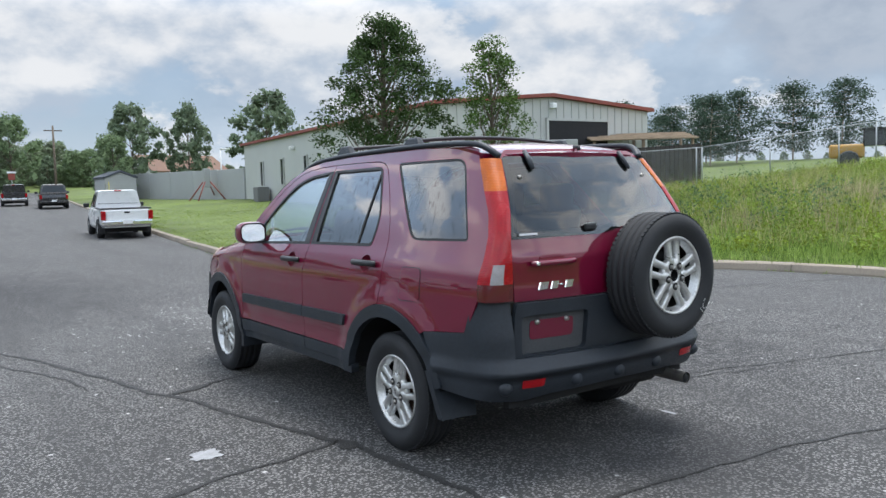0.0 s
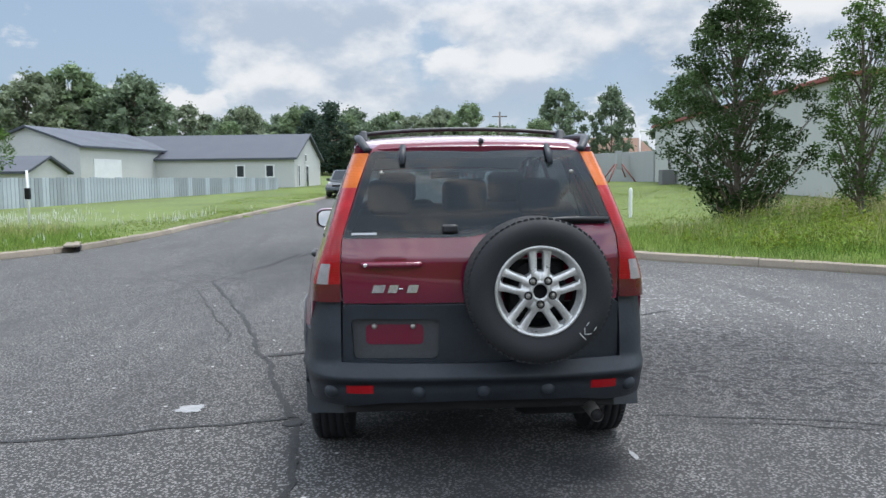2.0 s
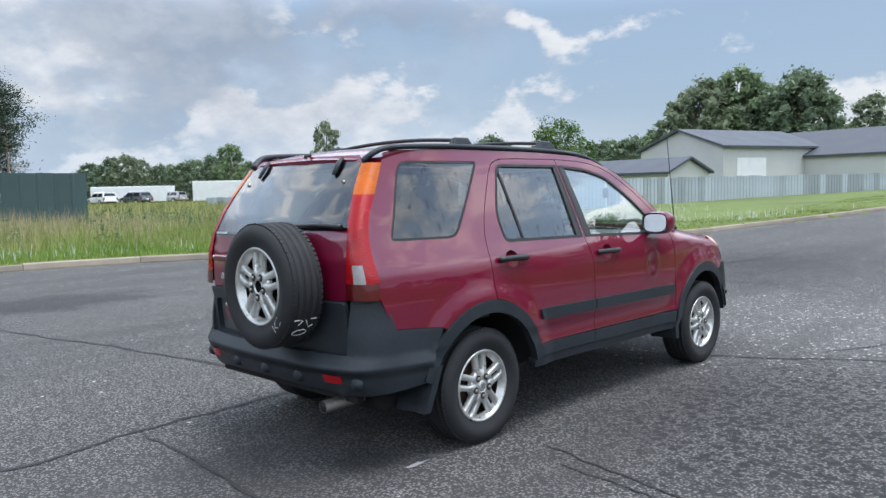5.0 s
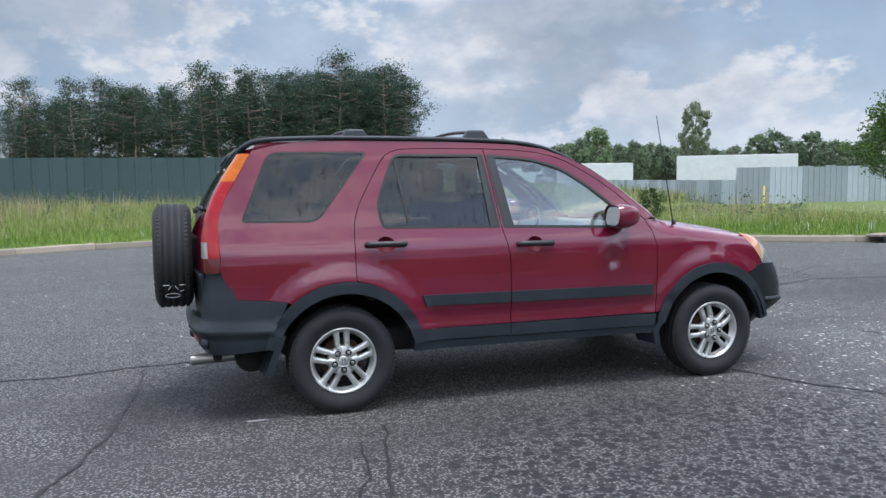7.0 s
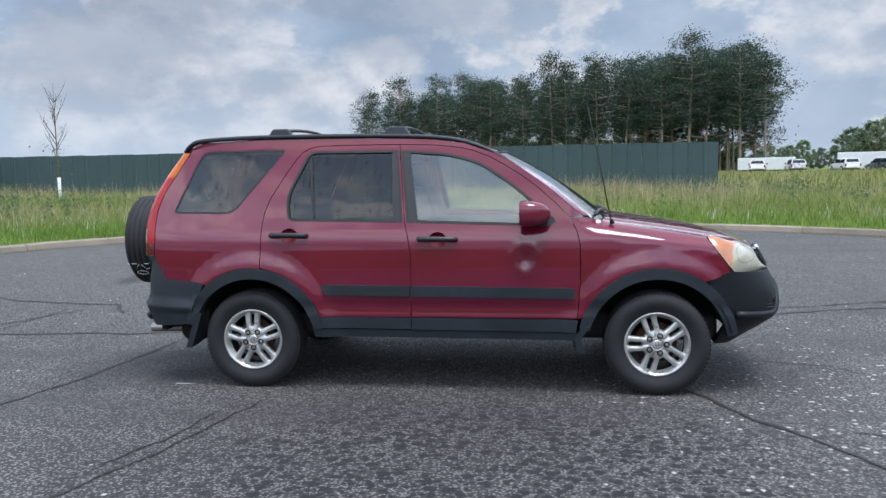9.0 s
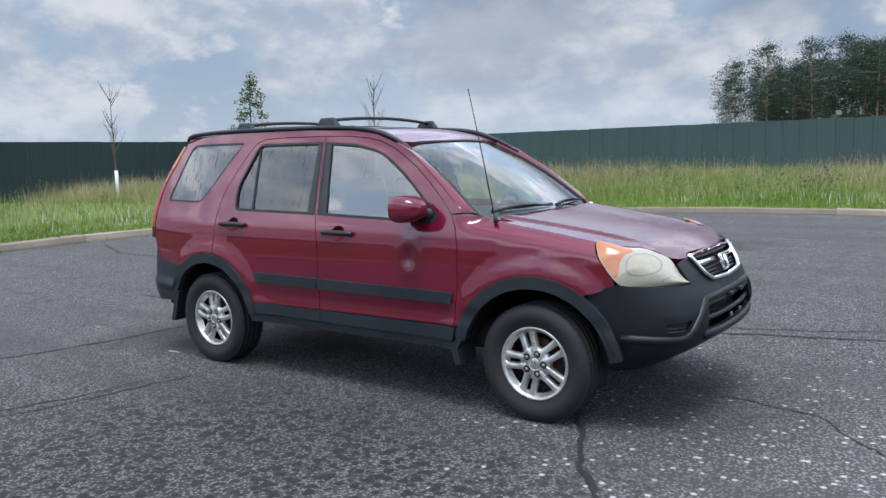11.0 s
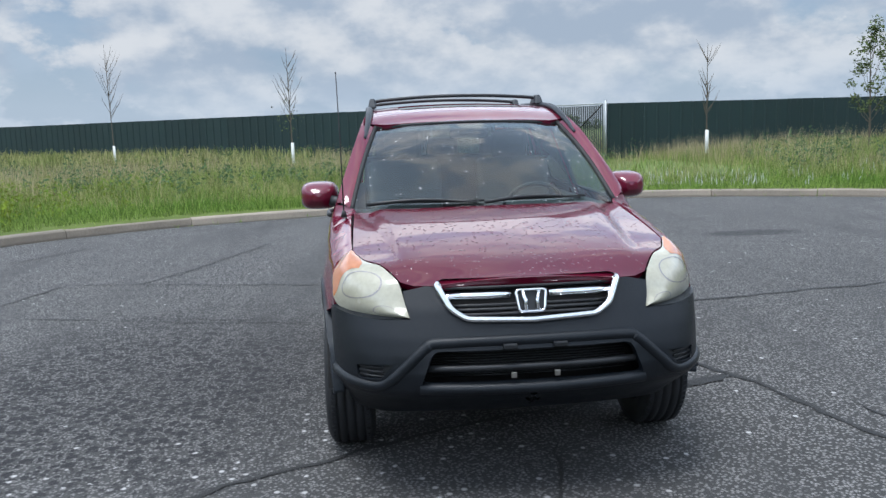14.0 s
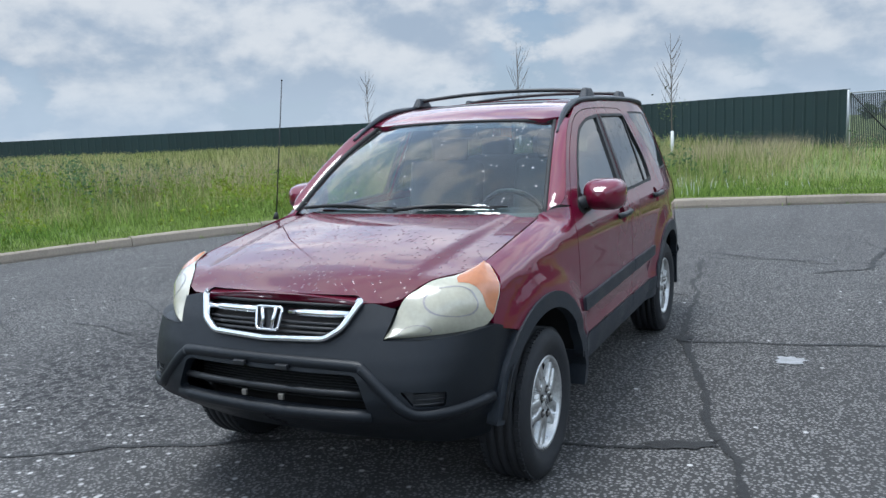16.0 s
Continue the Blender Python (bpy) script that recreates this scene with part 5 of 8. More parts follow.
# ---------------------------------------------------------------- wheels
def wheel(name, m, cap=True, label=""):
    """Five twin-spoke alloy wheel; the outer face looks along +x."""
    w = new(name)
    w.parent = car
    w.matrix_basis = m
    if label:
        w["label"] = label
    prof = [(-0.165, 0.205), (-0.190, 0.235), (-0.196, 0.275), (-0.180, 0.308), (-0.163, 0.319)]
    for c in (-0.145, -0.105, -0.065, -0.025):
        prof += [(c - 0.006, TYRE_R), (c - 0.004, TYRE_R - 0.008), (c + 0.004, TYRE_R - 0.008), (c + 0.006, TYRE_R)]
    prof += [(-0.003, 0.319), (0.014, 0.308), (0.029, 0.275), (0.025, 0.248), (0.020, 0.235), (0.010, 0.212), (0.004, 0.200), (-0.02, 0.197)]
    tyre = lathe("tyre", prof, 72, RUBBER, w)
    # tread blocks cut by slanting sipes on the shoulders
    rows_v, rows_f = [], []
    for k in range(72):
        for c0, c1 in ((-0.172, -0.153), (-0.017, 0.002)):
            a0, a1 = 2 * math.pi * k / 72, 2 * math.pi * (k + 0.66) / 72
            b = len(rows_v)
            for a in (a0, a1):
                for c in (c0, c1):
                    for r in (TYRE_R - 0.012, TYRE_R - 0.0005):
                        rows_v.append((c, r * math.cos(a), r * math.sin(a)))
            rows_f += [(b, b + 1, b + 3, b + 2), (b + 4, b + 6, b + 7, b + 5), (b + 1, b + 5, b + 7, b + 3), (b, b + 4, b + 5, b + 1), (b + 2, b + 3, b + 7, b + 6)]
    tagged(obj("tread", rows_v, rows_f, RUBBER, tyre, False), kind="stuff")
    rim = lathe("rim", [(-0.03, 0.168), (-0.015, 0.180), (0.004, 0.186), (0.010, 0.192), (0.011, 0.199), (0.006, 0.203), (-0.004, 0.203)], 64, ALLOY, w, "weathered silver alloy rim")
    lathe("barrel", [(-0.16, 0.185), (-0.10, 0.172), (-0.03, 0.168)], 40, ALLOY_DARK, rim)
    lathe("brake_disc", [(-0.075, 0.13), (-0.070, 0.13), (-0.068, 0.06), (-0.06, 0.05), (-0.06, 0.001)], 32, RUST if cap else DARK, rim)
    for k in range(5):
        a0 = radians(90 + 72 * k)
        for sg in (1, -1):
            verts, faces = [], []
            st_ = [(0.050, 0.0215, 0.0435, 0.003), (0.082, 0.0225, 0.0455, 0.003), (0.090, 0.0285, 0.0345, 0.002), (0.12, 0.0295, 0.0350, 0.000), (0.150, 0.0310, 0.0375, -0.003), (0.173, 0.0335, 0.0430, -0.005), (0.181, 0.0290, 0.0570, -0.005), (0.194, 0.0310, 0.0620, -0.004)]
            for r, off, wd, h in st_:
                for dw, dh in ((-wd / 2, -0.030), (-wd / 2 + 0.003, h - 0.004), (-wd / 2 + 0.007, h), (wd / 2 - 0.007, h), (wd / 2 - 0.003, h - 0.004), (wd / 2, -0.030)):
                    q = sg * off + dw
                    verts.append((dh, r * math.cos(a0) - q * math.sin(a0), r * math.sin(a0) + q * math.cos(a0)))
            for i in range(len(st_) - 1):
                for j in range(5):
                    b = i * 6 + j
                    faces.append((b, b + 1, b + 7, b + 6))
            obj("spoke", verts, faces, ALLOY, rim, True)
    lathe("hub_face", [(-0.03, 0.094), (-0.006, 0.090), (0.0, 0.084), (-0.002, 0.050), (0.002, 0.042), (0.002, 0.034), (-0.004, 0.031)], 30, ALLOY, rim)
    if cap:
        lathe("centre_cap", [(-0.004, 0.031), (0.004, 0.029), (0.006, 0.022), (0.007, 0.001)], 24, ALLOY, rim)
        for d in (-0.008, 0.008):
            box("cap_bar", (0.003, 0.006, 0.026), (0.0075, d, 0), DASH, rim)
    else:
        lathe("centre_bore", [(-0.05, 0.001), (-0.05, 0.034), (0.0025, 0.035)], 24, DARK, rim)
    for k in range(5):
        a = radians(126 + 72 * k)
        cy, cz = 0.0565 * math.cos(a), 0.0565 * math.sin(a)
        lathe("nut_hole", [(0.0045, 0.0195), (0.0048, 0.012), (-0.002, 0.010)], 14, ALLOY_DARK, rim, at=(0, cy, cz))
        lathe("wheel_nut", [(-0.01, 0.0105), (0.010, 0.0105), (0.016, 0.007), (0.017, 0.001)], 6, STEEL, rim, smooth=False, at=(0, cy, cz))
    return w


wheel("wheel", pose(HUB_X, HUB_Y, HUB_Z, 18, 0, 0))
wheel("wheel", pose(HUB_X, -HUB_Y, HUB_Z, 2, 0, 0))
wheel("wheel", pose(-HUB_X, HUB_Y, HUB_Z, 20, 0, 180))
wheel("wheel", pose(-HUB_X, -HUB_Y, HUB_Z, -8, 0, 180))
spare = wheel("spare_wheel", pose(0.232, -2.345, 0.945, 0, 0, -90), False, "bare spare wheel with chalk marks on its tyre")
box("spare_mount", (0.26, 0.16, 0.26), (0.232, -2.17, 0.945), DARK, car, 0.02)
CHALK = material("white_chalk", (0.72, 0.72, 0.70), 0.9, 0.0, 0.2, 60.0, 200.0)
for x0, z0, x1, z1 in ((0.02, -0.02, 0.02, 0.02), (0.035, 0.0, 0.06, 0.02), (0.035, 0.0, 0.06, -0.02), (0.075, 0.02, 0.10, 0.02), (0.075, -0.02, 0.10, -0.02)):
    a = radians(-42)
    pts = []
    for x, z in ((x0, z0), (x1, z1)):
        r = 0.268 + z
        t = a + (x - 0.05) * 3.2
        pts.append((0.0315, r * math.cos(t), r * math.sin(t)))
    tube("chalk_stroke", pts, 0.0013, CHALK, spare, 4)
# chalk strokes on the tread of the spare: a ring and dashes
ring = [(-0.075 + 0.042 * math.cos(a), radians(-43) + 0.060 * math.sin(a)) for a in np.linspace(0, 2 * math.pi, 15)]
dashes = [[(-0.15, radians(-28)), (-0.115, radians(-28))], [(-0.06, radians(-28)), (-0.02, radians(-28))], [(-0.09, radians(-29)), (-0.11, radians(-35))], [(-0.07, radians(-29)), (-0.05, radians(-34))], [(-0.14, radians(-35)), (-0.115, radians(-37))]]
for stroke in [ring] + dashes:
    tube("chalk_stroke", [(c, (TYRE_R + 0.001) * math.cos(a), (TYRE_R + 0.001) * math.sin(a)) for c, a in stroke], 0.0022, CHALK, spare, 4)


# ---------------------------------------------------------------- lie of the land
RIGHT_KERB = [(18.4, 136.0), (14.5, 103.0), (10.9, 73.0), (7.3, 43.0), (4.9, 23.4), (4.15, 18.0), (3.45, 13.5), (3.25, 11.0), (3.40, 9.4), (4.0, 7.9), (5.2, 6.7), (6.4, 5.5), (7.4, 4.1), (8.1, 2.9), (8.45, 1.6), (8.5, 0.2), (8.25, -1.7), (7.8, -3.4), (7.1, -5.0), (6.2, -6.5), (5.0, -7.7), (3.6, -8.6), (1.7, -9.3), (-0.3, -9.95), (-2.6, -10.6), (-4.6, -10.6), (-6.8, -10.1), (-9.0, -8.9), (-10.8, -7.2), (-12.3, -5.0), (-13.2, -2.6), (-13.4, -0.2), (-13.0, 2.2), (-12.0, 4.6), (-10.4, 6.8), (-8.8, 8.7), (-7.6, 10.6), (-6.95, 13.2), (-6.75, 17.0), (-6.55, 22.0), (-4.1, 43.0), (-0.5, 73.0), (3.1, 103.0), (7.1, 136.0)]
KERB_LINE = [tuple(p) for p in spline(RIGHT_KERB, 5)]
ROAD_POLY = np.array(KERB_LINE)


def edge_distance(p):
    """Distance from points to the edge of the asphalt; negative on the asphalt."""
    best = np.full(len(p), 1e9)
    for (x1, y1), (x2, y2) in zip(KERB_LINE, KERB_LINE[1:] + KERB_LINE[:1]):
        dx, dy = x2 - x1, y2 - y1
        t = np.clip(((p[:, 0] - x1) * dx + (p[:, 1] - y1) * dy) / (dx * dx + dy * dy), 0, 1)
        best = np.minimum(best, np.hypot(p[:, 0] - x1 - t * dx, p[:, 1] - y1 - t * dy))
    return np.where(inside(KERB_LINE, p), -best, best)


def np_step(a, b, x):
    t = np.clip((x - a) / (b - a), 0, 1)
    return t * t * (3 - 2 * t)


def base_height(x, y):
    """The slow rise of the street to the north."""
    d = np.clip(np.asarray(y, float) - 18, 0, 140)
    return 0.026 * d * d / (d + 9) * np_step(-50, -33, np.asarray(x, float))


def land_height(p, dist):
    """Ground outside the kerb: banks rise to the east, little to the west and south."""
    x, y = p[:, 0], p[:, 1]
    h = base_height(x, y)
    d = np.clip(dist, 0, 60)
    east = np_step(2, 9, x)
    south = np_step(-6, -16, y)
    bank = (0.100 * d * d / (d + 5)) * east * (1 - 0.96 * south) * (1 - 0.45 * np_step(9, 18, y))
    west = 0.35 * np_step(2, 12, d) * (1 - east) * np_step(8, -4, y - 6) * (1 - 0.8 * np_step(-10, -22, y) * np_step(-14, -8, x))
    roll = 0.05 * np.sin(x * 0.31 + 1.3) * np.cos(y * 0.27) * np_step(0.5, 4, d)
    return h + 0.135 + bank + west + roll


GROUND_SOIL = material("rough_grass_soil", (0.095, 0.130, 0.026), 1.0, 0.0, 0.45, 0.25, 4.0, 0.5, 8.0)


def build_ground():
    pts = []
    for i, (x, y) in enumerate(KERB_LINE):
        a, b = np.array(KERB_LINE[max(i - 1, 0)]), np.array(KERB_LINE[min(i + 1, len(KERB_LINE) - 1)])
        d = (b - a) / np.linalg.norm(b - a)
        out = np.array((d[1], -d[0])) * -1
        q = np.array((x, y))
        if inside(KERB_LINE, (q + out * 0.3)[None])[0]:
            out = -out
        pts += [q + out * 0.05, q + out * 0.16]
    ring = [np.array((-2.5 + r * math.cos(a), -1 + r * math.sin(a))) for r in list(np.arange(2, 60, 1.6)) + list(60 * 1.13 ** np.arange(0, 29)) for a in np.linspace(0, 2 * math.pi, 64 if r > 6 else 16, endpoint=False)]
    ring = [q for q, d in zip(ring, np.abs(edge_distance(np.array(ring)))) if d > 0.8]
    pts = np.array(pts + ring)
    v, e, f, *_ = delaunay_2d_cdt([Vector(map(float, q)) for q in pts], [], [], 0, 1e-5)
    vv = np.array([(q[0], q[1]) for q in v])
    dist = edge_distance(vv)
    z = np.where(dist > 0.10, land_height(vv, dist), base_height(vv[:, 0], vv[:, 1]) - 0.15)
    return tagged(obj("ground", np.column_stack((vv, z)), [tuple(t) for t in f], GROUND_SOIL), "rough grassy ground rising behind the kerb", "ground", kind="structure")


build_ground()


def asphalt_material():
    m = bpy.data.materials.new("weathered_asphalt")
    m.use_nodes = True
    t = m.node_tree
    bs = t.nodes["Principled BSDF"]
    co = t.nodes.new("ShaderNodeTexCoord").outputs["Object"]

    def nz(sc, det=4, rough=0.55, vec=None):
        n = t.nodes.new("ShaderNodeTexNoise")
        n.inputs["Scale"].default_value, n.inputs["Detail"].default_value, n.inputs["Roughness"].default_value = sc, det, rough
        t.links.new(vec or co, n.inputs["Vector"])
        return n.outputs["Fac"]

    def rng(v, a, b, c=0.0, d=1.0):
        r = t.nodes.new("ShaderNodeMapRange")
        for k, val in zip(("From Min", "From Max", "To Min", "To Max"), (a, b, c, d)):
            r.inputs[k].default_value = val
        t.links.new(v, r.inputs["Value"])
        return r.outputs[0]

    def op(kind, a, b):
        n = t.nodes.new("ShaderNodeMath")
        n.operation = kind
        for i, v in enumerate((a, b)):
            if isinstance(v, (int, float)):
                n.inputs[i].default_value = v
            else:
                t.links.new(v, n.inputs[i])
        return n.outputs[0]

    def mix(f, a, b):
        n = t.nodes.new("ShaderNodeMix")
        n.data_type = "RGBA"
        for sck, v in ((n.inputs["Factor"], f), (n.inputs["A"], a), (n.inputs["B"], b)):
            if isinstance(v, tuple):
                sck.default_value = (*v, 1)
            elif isinstance(v, (int, float)):
                sck.default_value = v
            else:
                t.links.new(v, sck)
        return n.outputs["Result"]

    def blob(x, y, rx, ry, lo=0.6, hi=1.1):
        """A soft-edged stain with a ragged rim."""
        mp = t.nodes.new("ShaderNodeMapping")
        mp.inputs["Location"].default_value = (-x / rx, -y / ry, 0)
        mp.inputs["Scale"].default_value = (1 / rx, 1 / ry, 0)
        t.links.new(co, mp.inputs["Vector"])
        ln = t.nodes.new("ShaderNodeVectorMath")
        ln.operation = "LENGTH"
        t.links.new(mp.outputs[0], ln.inputs[0])
        return rng(op("ADD", ln.outputs["Value"], op("MULTIPLY", op("SUBTRACT", edge_n, 0.5), 0.9)), hi, lo)

    edge_n = nz(1.7, 5, 0.6)
    grit = nz(125, 3, 0.75)
    stone = t.nodes.new("ShaderNodeTexVoronoi")
    stone.inputs["Scale"].default_value = 58
    t.links.new(co, stone.inputs["Vector"])
    chip = t.nodes.new("ShaderNodeTexVoronoi")
    chip.inputs["Scale"].default_value = 18
    t.links.new(co, chip.inputs["Vector"])
    hue = t.nodes.new("ShaderNodeSeparateColor")
    t.links.new(chip.outputs["Color"], hue.inputs[0])
    col = mix(rng(nz(0.35, 5, 0.6), 0.35, 0.65), (0.138, 0.134, 0.131), (0.196, 0.190, 0.185))
    col = mix(rng(nz(2.6, 6, 0.65), 0.45, 0.68, 0.0, 0.60), col, (0.074, 0.072, 0.071))
    col = mix(rng(grit, 0.46, 0.60, 0.0, 1.0), col, (0.275, 0.268, 0.262))
    col = mix(rng(stone.outputs["Distance"], 0.26, 0.50, 0.0, 0.88), col, (0.018, 0.018, 0.018))
    worn = blob(2.5, 3.7, 3.6, 2.9, 0.4, 1.2)
    col = mix(op("MULTIPLY", worn, 0.14), col, (0.235, 0.230, 0.225))
    # pale stones worn bare; more of them to the front and right of the car
    amount = op("ADD", op("MULTIPLY", worn, 0.60), rng(nz(0.6, 3), 0.35, 0.7, 0.002, 0.035))
    amount = op("MULTIPLY", amount, op("SUBTRACT", 1.0, op("MULTIPLY", blob(1.7, -0.2, 1.5, 1.9, 0.55, 1.1), 0.94)))
    pick = op("LESS_THAN", hue.outputs[0], amount)
    spot = op("MULTIPLY", pick, rng(op("ADD", chip.outputs["Distance"], op("MULTIPLY", grit, 0.25)), 0.42, 0.30))
    col = mix(spot, col, (0.48, 0.47, 0.46))
    # streaky wear along the street
    streak = t.nodes.new("ShaderNodeMapping")
    streak.inputs["Scale"].default_value = (1.1, 0.16, 1)
    streak.inputs["Rotation"].default_value = (0, 0, 0.25)
    t.links.new(co, streak.inputs["Vector"])
    col = mix(rng(nz(1.0, 5, 0.6, streak.outputs[0]), 0.50, 0.66, 0.0, 0.62), col, (0.046, 0.045, 0.045))
    # dried drips beside the car, oil behind it, darker ground beneath it
    warp = t.nodes.new("ShaderNodeVectorMath")
    warp.operation = "MULTIPLY_ADD"
    wn = t.nodes.new("ShaderNodeTexNoise")
    wn.inputs["Scale"].default_value, wn.inputs["Detail"].default_value = 22, 2
    t.links.new(co, wn.inputs["Vector"])
    t.links.new(wn.outputs["Color"], warp.inputs[0])
    warp.inputs[1].default_value = (0.035, 0.035, 0)
    t.links.new(co, warp.inputs[2])
    spots = []
    for sc, share in ((13.0, 0.58), (25.0, 0.55)):
        vo = t.nodes.new("ShaderNodeTexVoronoi")
        vo.voronoi_dimensions = "2D"
        vo.inputs["Scale"].default_value = sc
        t.links.new(warp.outputs[0], vo.inputs["Vector"])
        hc = t.nodes.new("ShaderNodeSeparateColor")
        t.links.new(vo.outputs["Color"], hc.inputs[0])
        spots.append(op("MULTIPLY", op("LESS_THAN", hc.outputs[0], share), rng(op("SUBTRACT", vo.outputs["Distance"], op("MULTIPLY", hc.outputs[1], 0.20)), 0.255, 0.225)))
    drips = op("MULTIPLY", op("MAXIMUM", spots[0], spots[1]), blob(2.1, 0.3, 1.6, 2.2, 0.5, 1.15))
    # damp beside the car; the second blob paints shade under the front bumper
    damp_and_shade = op("MAXIMUM", op("MULTIPLY", blob(1.6, -0.1, 1.5, 2.1, 0.3, 1.25), 0.30), op("MULTIPLY", blob(0.2, 2.0, 1.0, 0.7, 0.3, 1.2), 0.5))
    oil_and_dark = op("MAXIMUM", op("MULTIPLY", blob(0.1, 0.0, 1.1, 2.5, 0.5, 1.15), 0.34), op("MAXIMUM", blob(0.45, -2.45, 0.75, 0.5, 0.2, 1.1), op("MAXIMUM", op("MAXIMUM", op("MAXIMUM", blob(-7.6, -1.0, 1.0, 1.9), blob(0.6, -1.95, 0.55, 0.40, 0.2, 1.1)), blob(-4.5, -5.0, 0.8, 0.3)), blob(-1.9, 9.0, 2.2, 4.0, 0.2, 1.2))))
    col = mix(op("MULTIPLY", op("MAXIMUM", op("MAXIMUM", drips, damp_and_shade), op("MULTIPLY", oil_and_dark, 0.64)), 0.95), col, (0.013, 0.013, 0.015))
    t.links.new(col, bs.inputs["Base Color"])
    bs.inputs["Roughness"].default_value = 0.86
    bs.inputs["Specular IOR Level"].default_value = 0.35
    b = t.nodes.new("ShaderNodeBump")
    b.inputs["Strength"].default_value, b.inputs["Distance"].default_value = 0.55, 0.008
    t.links.new(op("SUBTRACT", op("ADD", grit, op("MULTIPLY", nz(40, 3), 0.6)), op("MULTIPLY", stone.outputs["Distance"], 0.8)), b.inputs["Height"])
    t.links.new(b.outputs[0], bs.inputs["Normal"])
    return m


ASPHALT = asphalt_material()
TAR = material("dark_crack_filling", (0.011, 0.011, 0.011), 0.75, 0.0, 0.35, 30.0, 200.0, 0.3, 200.0)
CONCRETE = material("weathered_concrete_kerb", (0.235, 0.200, 0.158), 0.9, 0.0, 0.28, 1.3, 40.0, 0.35, 60.0, random_obj=0.25)
PALE_PATCH = material("pale_spilt_patch", (0.27, 0.275, 0.28), 0.8, 0.0, 0.35, 12.0, 90.0)


def build_road():
    loops = [[np.array(q) for q in KERB_LINE]]
    vv, faces, _ = triangulate([resample(loops[0], 3.0)], 2.4)
    z = base_height(vv[:, 0], vv[:, 1])
    up = []
    for t in faces:
        a, b, c = vv[t[0]], vv[t[1]], vv[t[2]]
        up.append(t if (b[0] - a[0]) * (c[1] - a[1]) - (b[1] - a[1]) * (c[0] - a[0]) > 0 else t[::-1])
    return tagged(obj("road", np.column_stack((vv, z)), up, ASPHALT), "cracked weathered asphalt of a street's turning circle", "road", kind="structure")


road = build_road()
rnd = random.Random(5)


def crack(path, w=0.028, seed=0):
    """A jagged tar-dark crack laid in the asphalt."""
    r = random.Random(seed)
    pts = resample(path, 0.055, False)
    left, right = [], []
    off, wd = 0.0, w
    w = w * 0.85
    n = len(pts)
    for i, p in enumerate(pts):
        a, b = pts[max(i - 1, 0)], pts[min(i + 1, n - 1)]
        d = (b - a) / (np.linalg.norm(b - a) + 1e-9)
        nn = np.array((-d[1], d[0]))
        off = 0.86 * off + r.uniform(-0.016, 0.016)
        wd = 0.6 * wd + 0.4 * w * r.uniform(0.15, 2.0)
        end = min(1.0, i / 3 + 0.12, (n - 1 - i) / 3 + 0.12)
        c = p + nn * off
        left.append(c + nn * wd * 0.5 * end)
        right.append(c - nn * wd * 0.5 * end)
    verts = [(q[0], q[1], float(base_height(q[0], q[1])) + 0.0045) for q in left + right]
    obj("crack", verts, [(i, n + i, n + i + 1, i + 1) for i in range(n - 1)], TAR, road, False)


CRACKS = [
    ([(-2.2, 10.8), (-2.6, 8.0), (-3.05, 5.9), (-2.68, 4.77), (-2.24, 3.41), (-1.85, 2.2), (-1.62, 1.15), (-1.49, 0.70), (-1.33, 0.1), (-1.18, -0.38), (-1.04, -0.95), (-0.99, -1.45), (-0.93, -2.0), (-0.87, -2.65), (-0.77, -3.3), (-0.66, -4.4)], 0.045),
    ([(-1.49, 0.70), (-1.14, 0.90), (-0.73, 1.02), (-0.1, 1.15), (0.75, 1.50), (1.26, 1.77), (1.69, 2.09), (2.6, 2.6)], 0.032),
    ([(-0.98, -0.97), (-1.45, -1.07), (-2.1, -1.2), (-2.9, -1.30), (-3.94, -1.54), (-6.2, -2.0)], 0.036),
    ([(-0.90, -2.50), (0.28, -2.60), (0.98, -2.70), (1.47, -2.82), (2.8, -3.15), (3.79, -3.39), (4.1, -2.3)], 0.024),
    ([(1.07, -1.10), (2.29, -1.43), (3.42, -1.75), (4.9, -1.9)], 0.015),
    ([(2.99, -3.19), (2.6, -4.11), (1.98, -6.04)], 0.024),
    ([(5.18, -5.02), (4.26, -6.46), (1.41, -8.71)], 0.022),
    ([(5.9, 1.63), (7.2, 1.16), (8.3, 0.7)], 0.026),
    ([(-1.74, -3.77), (-2.22, -4.13), (-2.44, -5.45), (-2.94, -6.44), (-3.02, -8.38), (-3.78, -9.98)], 0.050),
    ([(-0.69, -4.50), (-1.94, -4.52)], 0.022), ([(0.98, -5.26), (-0.74, -4.83), (-2.0, -4.3)], 0.024),
    ([(-2.6, 7.4), (-2.3, 9.4), (-1.2, 11.9), (-0.2, 15.5)], 0.020), ([(-1.9, 1.29), (-1.98, 1.71), (-2.15, 2.26), (-2.9, 4.3)], 0.018),
    ([(-6.5, -1.7), (-7.75, -1.88), (-8.7, -1.94)], 0.030), ([(-0.17, 3.57), (1.07, 3.66), (2.5, 4.11), (4.0, 5.0)], 0.016),
    ([(-2.6, 3.8), (-3.2, 5.4), (-4.8, 7.8)], 0.016), ([(4.0, -0.13), (3.54, -0.12), (3.05, 0.05)], 0.018), ([(1.45, 2.2), (1.85, 3.04), (2.6, 3.6)], 0.016),
    ([(1.35, -1.31), (1.9, -1.40), (2.4, -1.56)], 0.012), ([(-4.2, 14.0), (-1.0, 13.2), (2.8, 13.8)], 0.020), ([(-5.6, 20.0), (-1.5, 19.0), (4.0, 19.6)], 0.024), ([(-5.9, 6.8), (-3.2, 6.0), (0.5, 6.6), (2.6, 6.2)], 0.018),
]
